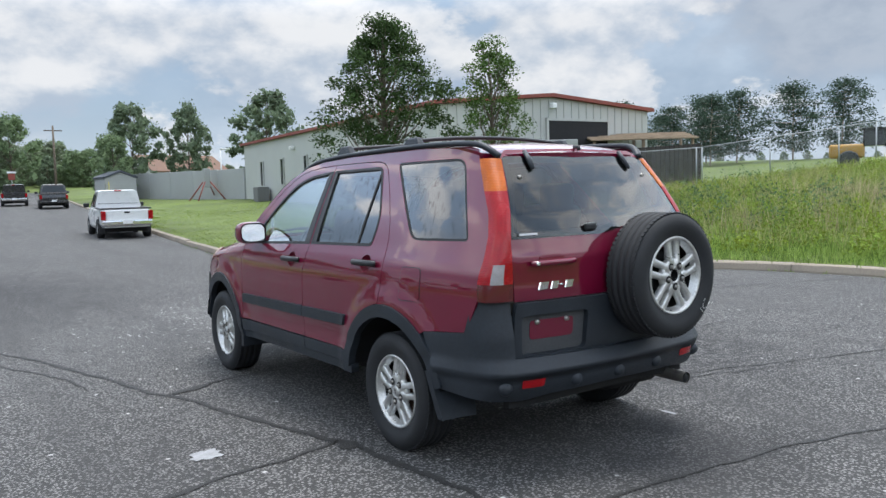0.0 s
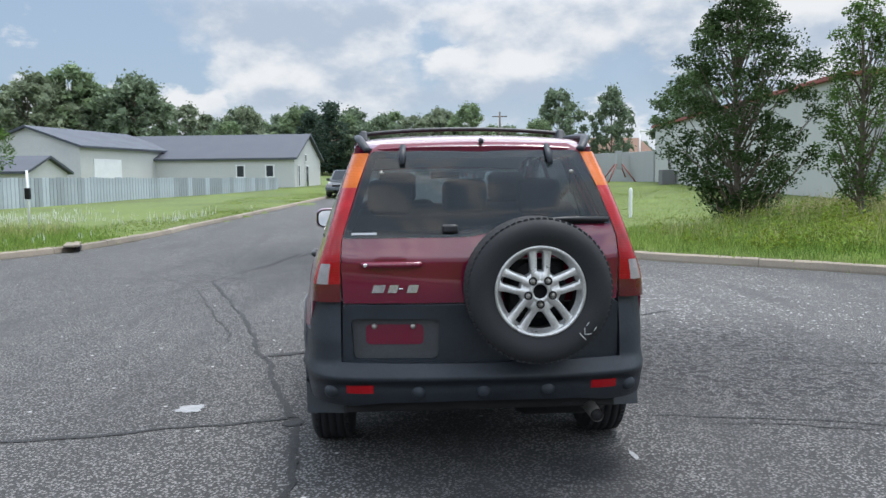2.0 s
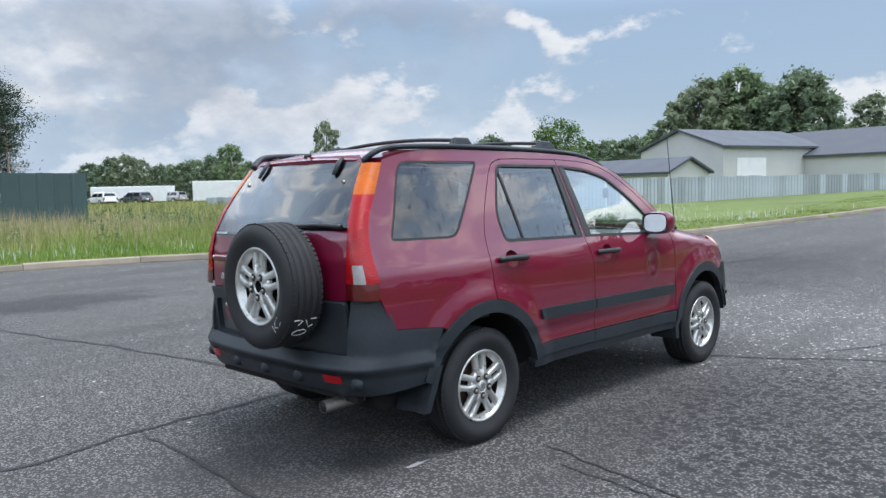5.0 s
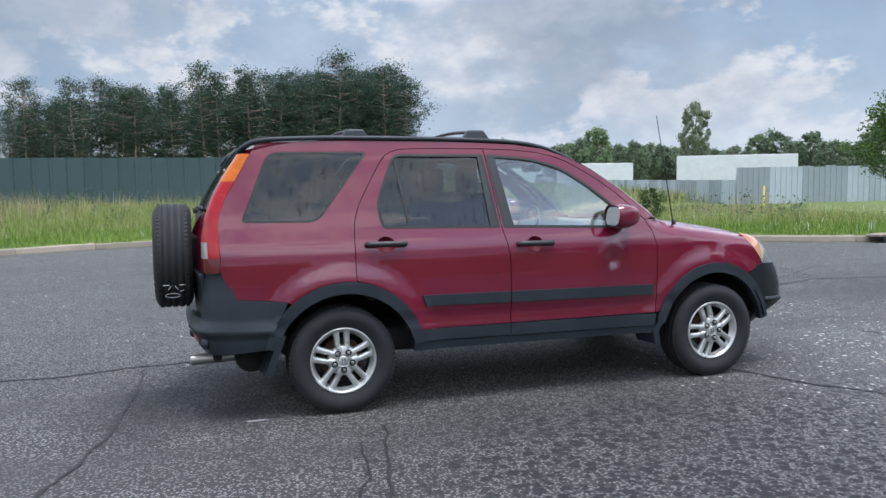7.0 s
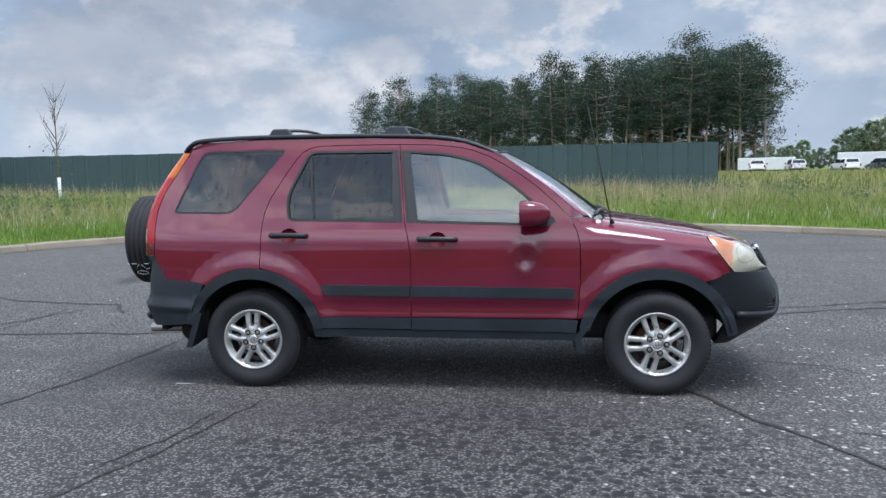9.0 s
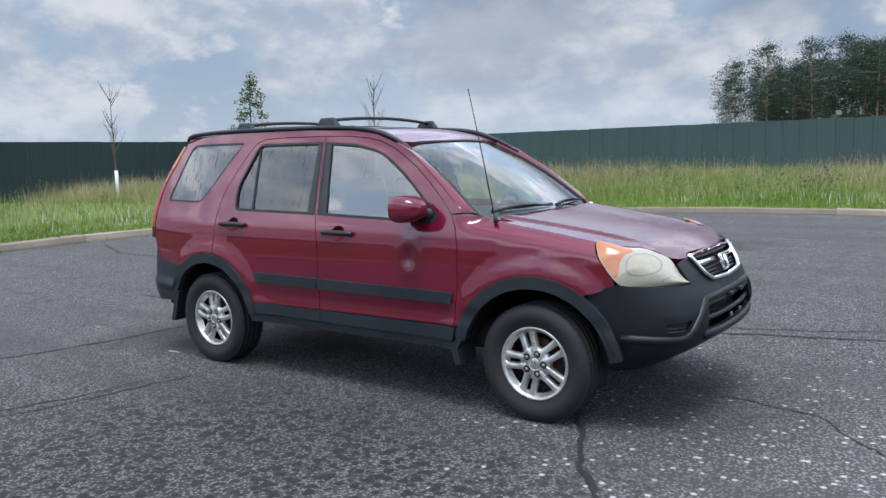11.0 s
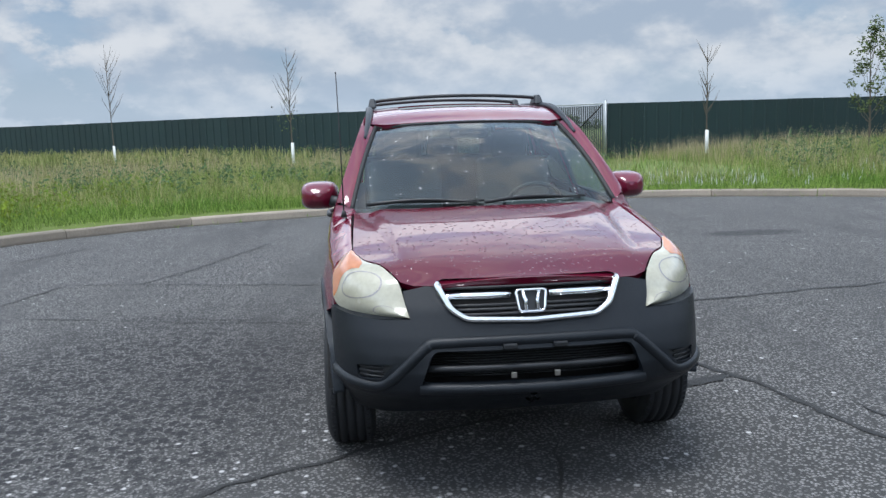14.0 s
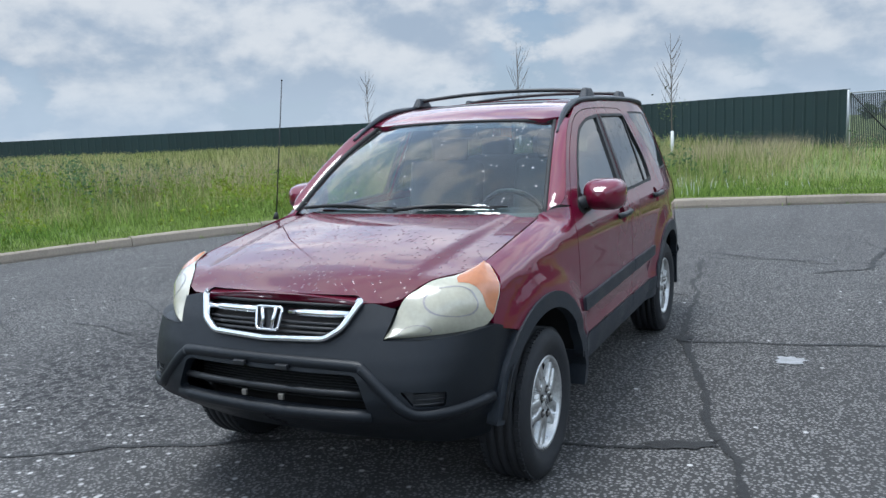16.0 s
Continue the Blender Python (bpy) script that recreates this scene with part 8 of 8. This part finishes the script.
# grey block wall between shed and fence, and the long wall that runs off to the north
blockwall = tagged(box("block_wall", (5.0, 0.3, 2.9), (18.9, 20.4, 1.95), GREY_WALL, None, 0.02, rot=(0, 0, -41)), "grey concrete block wall in front of the shed", "wall", kind="structure")
longwall = empty("boundary_wall", "long plain grey boundary wall above the lawn", "wall", kind="structure")
for k in range(5):
    box("wall_panel", (3.88, 0.18, 2.4), (18.3 - 0.64 * k, 52.3 + 3.85 * k, 0.45 + 1.8 + 0.05 * k), GREY_WALL, longwall, 0.02, rot=(0, 0, 99.4))
DARK_SLAT = material("dark_brown_slats", (0.035, 0.030, 0.026), 0.8, 0.0, 0.3, 3.0, 30.0, random_obj=0.3)
brownwall = empty("slatted_screen", "dark brown slatted screen behind the chain-link fence", "screen", kind="structure")
for k in range(26):
    box("slat", (0.22, 0.04, 2.2), (21.6 + 0.24 * k, 19.4 - 0.063 * k, ground_at(21.6 + 0.24 * k, 19.4 - 0.063 * k) + 0.95), DARK_SLAT, brownwall, 0.006, rot=(0, 0, -15))

# the long cream warehouse with a dark roof to the north-west
wh = gabled("warehouse", "long cream warehouse with a dark pitched roof", pose(-17.4, 63.85, 0.95, 0, 0, -8), 20.0, 9.0, 2.40, 4.40, CREAM_WALL, DARK_ROOF, "x")
for u in (5.6, 8.0):
    window(wh, (u, -4.52, 1.40), 0.65, 0.95, "-y", WHITE_PAINT)
window(wh, (10.02, -3.3, 1.0), 0.55, 1.7, "x", WHITE_PAINT)
window(wh, (10.02, -0.6, 0.9), 1.0, 1.9, "x", WHITE_PAINT)
window(wh, (10.02, -1.0, 2.5), 0.55, 0.6, "x", WHITE_PAINT)
tube("lamp_arm", [(-3.2, -4.55, 1.2), (-3.2, -5.0, 1.7), (-2.2, -5.1, 1.75)], 0.05, DARK, wh, 6)
wing = gabled("warehouse_wing", "pale gabled wing with a dark roof", pose(-24.4, 57.5, 0.95, 0, 0, -16), 8.4, 11.6, 3.1, 4.5, CREAM_WALL, DARK_ROOF, "y")
box("big_door", (0.1, 3.2, 2.3), (4.22, -2.8, 1.15), WHITE_PAINT, wing, 0.02)
low_shed = gabled("low_shed", "low cream outbuilding with a dark roof", pose(-26.3, 46.4, 0.75, 0, 0, -8), 8.4, 4.6, 1.45, 2.35, CREAM_WALL, DARK_ROOF, "x")
gabled("house", "distant house with a brown shingle roof", pose(25.0, 88.0, 1.9, 0, 0, 12), 9.0, 7.0, 2.5, 4.3, CREAM_WALL, BROWN_ROOF, "x")
gabled("garden_shed", "small grey garden shed on the lawn", pose(13.2, 66.0, 1.2, 0, 0, 8), 2.6, 2.4, 2.0, 2.5, GREY_WALL, DARK_ROOF, "y", 0.1)
# white sheds and trailers beyond the silver fence


def box_trailer(x, y, turn, ln, h, label, name="box_trailer"):
    t = empty(name, label, "trailer", pose(x, y, float(base_height(x, y)) + 0.15, 0, 0, turn))
    box("box_body", (ln, 2.5, h), (0, 0, 0.65 + h / 2), WHITE_PAINT, t, 0.05)
    for k in range(int(ln / 1.2)):
        box("side_rib", (0.05, 0.03, h - 0.1), (-ln / 2 + 0.6 + k * 1.2, -1.26, 0.65 + h / 2), WHITE_PAINT, t)
    box("underframe", (ln * 0.9, 1.0, 0.2), (0, 0, 0.58), DARK, t)
    for u in (ln * 0.30, ln * 0.40):
        for v in (-1.05, 1.05):
            lathe("trailer_wheel", [(-0.13, 0.001), (-0.13, 0.40), (-0.1, 0.45), (0.1, 0.45), (0.13, 0.40), (0.13, 0.001)], 16, RUBBER, t, axis="y", at=(u, v, 0.42))
    return t


box_trailer(-68.0, 56.0, 48, 12.5, 2.9, "long white box trailer beyond the silver fence")
box_trailer(-80.0, 45.0, 58, 9.0, 2.3, "white box trailer beyond the silver fence")
box_trailer(-43.0, 55.5, 36, 7.5, 2.2, "white camper trailer beyond the silver fence", "camper_trailer")
box_trailer(-96.0, 40.0, 70, 10.0, 2.0, "low white trailer at the far yard")
box_trailer(-104.0, 28.5, 75, 7.0, 1.6, "low white trailer at the far yard")

box_trailer(5.9, 114.0, 4, 5.0, 1.6, "white box trailer standing at the end of the street")

# stop sign at the far corner
STOP_RED = material("faded_red_sign", (0.42, 0.03, 0.03), 0.5, 0.0, 0.1)
sign = empty("stop_sign", "red octagonal stop sign on a thin steel post", "sign", pose(3.4, 90.0, float(base_height(3.4, 90.0)) + 0.1, 0, 0, 5))
tube("sign_post", [(0, 0, 0), (0, 0, 3.1)], 0.035, GALVANISED, sign, 8)
oct_ = [(0.42 * math.cos(radians(22.5 + 45 * k)), 0.42 * math.sin(radians(22.5 + 45 * k))) for k in range(8)]
obj("sign_face", [(x, y, 2.35 + z) for y in (-0.05, -0.08) for x, z in oct_], [tuple(range(8)), tuple(range(15, 7, -1))] + [(k, (k + 1) % 8, 8 + (k + 1) % 8, 8 + k) for k in range(8)], STOP_RED, sign, False)
box("lettering_bar", (0.46, 0.012, 0.14), (0, -0.088, 2.35), WHITE_PAINT, sign)
box("name_plate", (0.9, 0.03, 0.2), (0, 0, 3.05), FENCE_GREEN, sign, 0.01)

# ---------------------------------------------------------------- parked vehicles
V_WHITE = material("white_car_paint", (0.72, 0.73, 0.74), 0.3, 0.0, 0.05, 3.0, 60.0, coat=0.8)
V_BLACK = material("black_car_paint", (0.012, 0.012, 0.014), 0.25, 0.0, 0.1, 3.0, 60.0, coat=1.0)
V_GREY = material("blue_grey_car_paint", (0.10, 0.115, 0.13), 0.3, 0.4, 0.08, 3.0, 60.0, coat=1.0)
V_SILVER = material("silver_car_paint", (0.45, 0.46, 0.47), 0.3, 0.5, 0.06, 3.0, 60.0, coat=0.8)
V_MAROON = material("maroon_car_paint", (0.10, 0.012, 0.016), 0.3, 0.2, 0.08, 3.0, 60.0, coat=0.8)


def vehicle(name, label, m, paint, ln, wd, top, deck, kind):
    """A parked vehicle, front along +y: body, cabin, glass, wheels, lamps and bumpers."""
    t = empty(name, label, "truck" if kind == "pickup" else "car", m)
    hl, hw = ln / 2, wd / 2
    # lower body, a loft of rounded sections along the length
    if kind == "pickup":
        prof = [(-hl, deck), (-hl + 0.1, deck), (-hl * 0.2, deck), (hl * 0.35, deck + 0.02), (hl * 0.62, deck), (hl * 0.94, deck - 0.10), (hl, deck - 0.30)]
    else:
        prof = [(-hl, deck - 0.25), (-hl * 0.96, deck), (-hl * 0.6, deck + 0.02), (0, deck), (hl * 0.45, deck), (hl * 0.9, deck - 0.16), (hl, deck - 0.40)]
    rows = []
    for y, zt in prof:
        k = 1.0 if abs(y) < hl * 0.9 else 0.90
        zb = 0.30 + (0.10 if abs(y) > hl * 0.93 else 0)
        rows.append([(x * hw * k, y, zb + (zt - zb) * z) for x, z in ((-0.92, 0.0), (-1.0, 0.15), (-1.0, 0.70), (-0.96, 0.93), (-0.88, 1.0), (0.88, 1.0), (0.96, 0.93), (1.0, 0.70), (1.0, 0.15), (0.92, 0.0))])
    body = loft("body", rows, paint, t, closed=True, smooth=False)
    for r, fl in ((rows[0], False), (rows[-1], True)):
        obj("end_panel", r, [tuple(range(10))[:: (1 if fl else -1)]], paint, body, False)
    # cabin
    if kind == "pickup":
        c = [(-hl * 0.12, deck, top - 0.02), (-hl * 0.07, deck, top), (hl * 0.30, deck, top), (hl * 0.52, deck, deck + 0.02)]
    elif kind == "suv":
        c = [(-hl * 0.97, deck, deck + 0.05), (-hl * 0.86, deck, top - 0.04), (-hl * 0.6, deck, top), (hl * 0.18, deck, top), (hl * 0.48, deck, deck + 0.02)]
    else:
        c = [(-hl * 0.72, deck, deck + 0.03), (-hl * 0.38, deck, top - 0.02), (-hl * 0.1, deck, top), (hl * 0.12, deck, top - 0.03), (hl * 0.48, deck, deck + 0.02)]
    rows = []
    for y, zb, zt in c:
        f = (zt - zb) / (top - deck)
        wtop = hw * (0.93 - 0.17 * f)
        rows.append([(-hw * 0.92, y, zb - 0.02), (-wtop, y, zt - 0.05 * f), (-wtop + 0.10, y, zt), (wtop - 0.10, y, zt), (wtop, y, zt - 0.05 * f), (hw * 0.92, y, zb - 0.02)])
    cab = loft("cabin", rows, paint, t, smooth=False)
    obj("cabin_back", rows[0], [(0, 1, 2, 3, 4, 5)], paint, cab, False)
    # glass, set just proud of the cabin
    def pane_between(a, b, w0, w1, lo, hi, name, out):
        (y0, z0), (y1, z1) = a, b
        q = []
        for f, w in ((lo, w0), (hi, w1)):
            y, z = y0 + (y1 - y0) * f, z0 + (z1 - z0) * f
            q += [(-w, y + out[0], z + out[1]), (w, y + out[0], z + out[1])]
        obj(name, [q[0], q[1], q[3], q[2]], [(0, 1, 2, 3)], PANE, cab, False)

    pane_between((c[-1][0], c[-1][2]), (c[-2][0], c[-2][2]), hw * 0.80, hw * 0.64, 0.10, 0.92, "windscreen", (0.02, 0.012))
    pane_between((c[0][0], deck), (c[1][0], c[1][2]), hw * 0.80, hw * 0.64, 0.22, 0.86, "back_window", (-0.03, 0.012))
    ys = sorted([c[1][0], c[-2][0]])
    spans = [(ys[0] + 0.08, ys[0] + (ys[1] - ys[0]) * 0.48), (ys[0] + (ys[1] - ys[0]) * 0.53, ys[1] + 0.22)]
    for s in (1, -1):
        for a, b in spans:
            z0, z1 = deck + 0.06, top - 0.13
            f0, f1 = (z0 - deck) / (top - deck), (z1 - deck) / (top - deck)
            x0, x1 = hw * (0.93 - 0.17 * f0) + 0.012, hw * (0.93 - 0.17 * f1) + 0.004
            obj("side_window", [(s * x0, a, z0), (s * x0, b + 0.15, z0), (s * x1, b - 0.10, z1), (s * x1, a + 0.06, z1)], [(0, 1, 2, 3)], PANE, cab, False)
        box("wing_mirror", (0.20, 0.12, 0.16), (s * (hw + 0.10), ys[1] + 0.25, deck + 0.10), BLACK_PLASTIC, t, 0.03)
        # lamps
        box("tail_light", (0.16, 0.08, 0.30), (s * (hw * 0.88), -hl - 0.01, deck - 0.20), RED_LENS, t, 0.02)
        box("headlight", (0.34, 0.10, 0.16), (s * (hw * 0.72), hl * 0.965, deck - 0.30), CLEAR_LENS, t, 0.03)
        for y in (-hl * 0.58, hl * 0.60):
            wh_ = new("wheel")
            wh_.parent = t
            wh_.matrix_basis = pose(s * (hw - 0.10), y, 0.34)
            lathe("tyre", [(-0.11, 0.20), (-0.12, 0.30), (-0.10, 0.34), (0.10, 0.34), (0.12, 0.30), (0.11, 0.20)], 28, RUBBER, wh_)
            lathe("rim", [(s * 0.10, 0.21), (s * 0.08, 0.18), (s * 0.085, 0.08), (s * 0.10, 0.001)], 20, ALLOY, wh_)
            lathe("arch", [(0.0, 0.40), (0.02, 0.42)], 24, DARK, wh_, at=(s * 0.075, 0, 0.02))
    box("bumper", (wd * 0.94, 0.16, 0.20), (0, -hl - 0.06, 0.56 if kind == "pickup" else 0.50), CHROME if kind == "pickup" else paint, t, 0.05)
    box("bumper", (wd * 0.94, 0.14, 0.22), (0, hl - 0.02, 0.50), BLACK_PLASTIC if kind == "pickup" else paint, t, 0.05)
    box("plate_bar", (0.32, 0.02, 0.14), (0, -hl - 0.145, 0.60), WHITE_PAINT, t, 0.004)
    box("grille_panel", (wd * 0.5, 0.06, 0.18), (0, hl * 0.985, deck - 0.34), DARK, t, 0.02)
    box("underside", (wd * 0.8, ln * 0.85, 0.14), (0, 0, 0.30), DARK, t)
    if kind == "pickup":
        box("bed_floor", (wd * 0.80, hl * 0.78, 0.02), (0, -hl * 0.55, deck + 0.003), DARK, t)
        for s in (1, -1):
            box("bed_rail", (0.07, hl * 0.85, 0.05), (s * hw * 0.90, -hl * 0.56, deck + 0.025), BLACK_PLASTIC, t, 0.012)
            box("mud_flap", (0.26, 0.02, 0.32), (s * (hw - 0.14), -hl * 0.58 - 0.42, 0.34), BLACK_PLASTIC, t)
        box("bed_rail", (wd * 0.86, 0.06, 0.05), (0, -hl + 0.05, deck + 0.025), BLACK_PLASTIC, t, 0.012)
        box("tailgate", (wd * 0.76, 0.05, 0.44), (0, -hl - 0.015, deck - 0.25), paint, t, 0.012)
        box("tailgate_latch", (0.18, 0.03, 0.06), (0, -hl - 0.045, deck - 0.10), BLACK_PLASTIC, t, 0.01)
        box("brake_light", (0.25, 0.03, 0.05), (0, -hl * 0.10 - 0.06, top - 0.03), RED_LENS, t, 0.01)
    return t


def on_street(x, y, turn):
    return pose(x, y, float(base_height(x, y)), 1.0 if y > 25 else 0.3, 0, turn)


vehicle("pickup_truck", "white pickup truck with black bed rails parked at the kerb", on_street(4.05, 26.0, -6), V_WHITE, 4.9, 1.74, 1.68, 1.02, "pickup")
vehicle("parked_suv", "black SUV parked along the street", on_street(7.4, 60.5, -7), V_BLACK, 4.8, 1.95, 1.80, 1.08, "suv")
vehicle("parked_pickup", "black pickup truck parked along the street", on_street(6.0, 70.0, -7), V_BLACK, 5.2, 1.95, 1.78, 1.08, "pickup")
vehicle("parked_suv", "blue-grey SUV parked facing along the street", on_street(-3.2, 43.5, 173), V_GREY, 4.6, 1.82, 1.66, 0.98, "suv")
vehicle("parked_suv", "black SUV parked along the street", on_street(-2.2, 50.5, 173), V_BLACK, 4.7, 1.88, 1.70, 1.02, "suv")
vehicle("parked_sedan", "white sedan parked along the street", on_street(-0.9, 62.0, 173), V_WHITE, 4.5, 1.78, 1.42, 0.88, "sedan")
vehicle("parked_sedan", "maroon sedan parked along the street", on_street(-0.1, 70.0, 173), V_MAROON, 4.5, 1.78, 1.42, 0.88, "sedan")
vehicle("parked_pickup", "white pickup truck parked along the street", on_street(1.2, 82.0, 173), V_WHITE, 5.4, 1.95, 1.85, 1.12, "pickup")
for k, (x, y, p_, nm) in enumerate(((-92, 24.5, V_WHITE, "white"), (-93, 29.0, V_SILVER, "silver"), (-90, 33.5, V_WHITE, "white"), (-91, 38.0, V_GREY, "grey"), (-94, 44.0, V_SILVER, "silver"), (-89, 49.0, V_WHITE, "white"))):
    tagged(vehicle("yard_car", nm + " car parked in the far yard", pose(x, y, 0.55, 0, 0, 75 + 9 * k), p_, 4.5, 1.8, 1.5, 0.92, "suv"), group="cars in the far yard")

# ---------------------------------------------------------------- small things round about
pole = empty("utility_pole", "tall wooden utility pole beside the street", "pole", pose(14.2, 100.0, float(base_height(0, 100))))
tube("shaft", [(0, 0, -0.3), (0, 0, 8.6)], [0.16, 0.11], BARK, pole, 10)
box("cross_arm", (2.0, 0.12, 0.12), (0, 0, 8.0), BARK, pole)
for dx in (-0.8, 0.8):
    lathe("insulator", [(0, 0.05), (0.12, 0.05), (0.14, 0.001)], 8, GALVANISED, pole, axis="z", at=(dx, 0, 8.06))
post = tagged(lathe("marker_post", [(-0.2, 0.055), (0.9, 0.055), (0.95, 0.04), (0.96, 0.001)], 12, WHITE_PAINT, None, "", "z"), "short white marker post on the lawn", "post")
post.matrix_world = at_ground(7.3, 19.3)
YELLOW = material("yellow_plastic_sleeve", (0.62, 0.50, 0.06), 0.6, 0.0, 0.1)
for x, y, h in ((12.0, 63.0, 1.7), (-13.0, 13.4, 0.95)):
    o = tagged(lathe("guy_marker", [(-0.2, 0.028), (h, 0.028), (h + 0.02, 0.001)], 10, YELLOW, None, "", "z"), "slim yellow marker sleeve on the verge", "post")
    o.matrix_world = at_ground(x, y)
hyd = empty("hydrant_post", "slim white post with a dark cap by the fence", "post", at_ground(-11.4, 18.9))
tube("shaft", [(0, 0, -0.1), (0, 0, 1.75)], 0.04, WHITE_PAINT, hyd, 8)
box("valve_box", (0.16, 0.14, 0.34), (0, 0, 1.05), DARK, hyd, 0.03)
sign = empty("street_sign", "small red and white street sign on a post", "sign", pose(9.0, 96.0, float(base_height(0, 96))))
tube("sign_post", [(0, 0, 0), (0, 0, 2.6)], 0.04, GALVANISED, sign, 6)
box("sign_face", (0.7, 0.03, 0.7), (0, -0.05, 2.5), RED_TRIM, sign, 0.01)
box("sign_plate", (0.9, 0.03, 0.2), (0, -0.05, 3.0), WHITE_PAINT, sign, 0.01)
lamp = empty("yard_lamp", "white steel yard lamp behind the boundary wall", "lamp", pose(22.5, 66.0, 1.6))
tube("lamp_post", [(0, 0, 0), (0, 0, 4.2)], 0.07, WHITE_PAINT, lamp, 8)
box("lamp_head", (0.9, 0.3, 0.12), (0.4, 0, 4.2), WHITE_PAINT, lamp, 0.03)
frame_thing = empty("play_frame", "small red timber climbing frame on the lawn", "play frame", pose(17.0, 54.0, ground_at(17.0, 54.0)))
for dx in (-0.7, 0.7):
    for dy in (-0.7, 0.7):
        tube("frame_leg", [(dx * 1.5, dy * 1.5, 0), (dx * 0.3, dy * 0.3, 1.4)], 0.05, RED_TRIM, frame_thing, 6)
box("frame_mast", (0.45, 0.45, 1.4), (0, 0, 1.7), GREY_WALL, frame_thing, 0.03)
# yellow machine behind the chain-link fence
CAT_YELLOW = material("faded_machine_yellow", (0.40, 0.22, 0.035), 0.5, 0.0, 0.15, 2.0, 40.0)
mach = empty("wheel_loader", "faded yellow wheel loader behind the chain-link fence", "machine", pose(42.5, 17.0, ground_at(42.5, 17.0) - 0.1, 0, 0, -62) @ Matrix.Diagonal((0.82, 0.82, 0.82, 1)))
part("engine_hood", box_bm((2.2, 1.5, 0.95), (-1.9, 0, 1.35), 0.18, 3), CAT_YELLOW, mach, smooth=True)
part("front_frame", box_bm((1.6, 1.2, 0.7), (1.5, 0, 1.05), 0.12, 2), CAT_YELLOW, mach)
box("cab", (1.4, 1.4, 1.1), (-0.2, 0, 2.2), PANE, mach, 0.05)
box("cab_roof", (1.6, 1.6, 0.12), (-0.2, 0, 2.82), DARK, mach, 0.03)
for dx in (-0.85, 0.45):
    for dy in (-0.68, 0.68):
        tube("cab_post", [(dx, dy, 1.6), (dx, dy, 2.8)], 0.05, DARK, mach, 6)
tube("lift_arm", [(0.8, -0.4, 1.9), (2.0, -0.4, 1.6), (3.0, -0.4, 0.7)], 0.14, CAT_YELLOW, mach, 8)
part("bucket", box_bm((0.8, 2.2, 0.8), (3.4, 0, 0.55), 0.1, 2), CAT_YELLOW, mach)
for dx in (-1.8, 1.3):
    for dy in (-0.85, 0.85):
        lathe("machine_wheel", [(-0.22, 0.001), (-0.22, 0.55), (-0.15, 0.70), (0.15, 0.70), (0.22, 0.55), (0.22, 0.001)], 20, RUBBER, mach, axis="y", at=(dx, dy, 0.68))
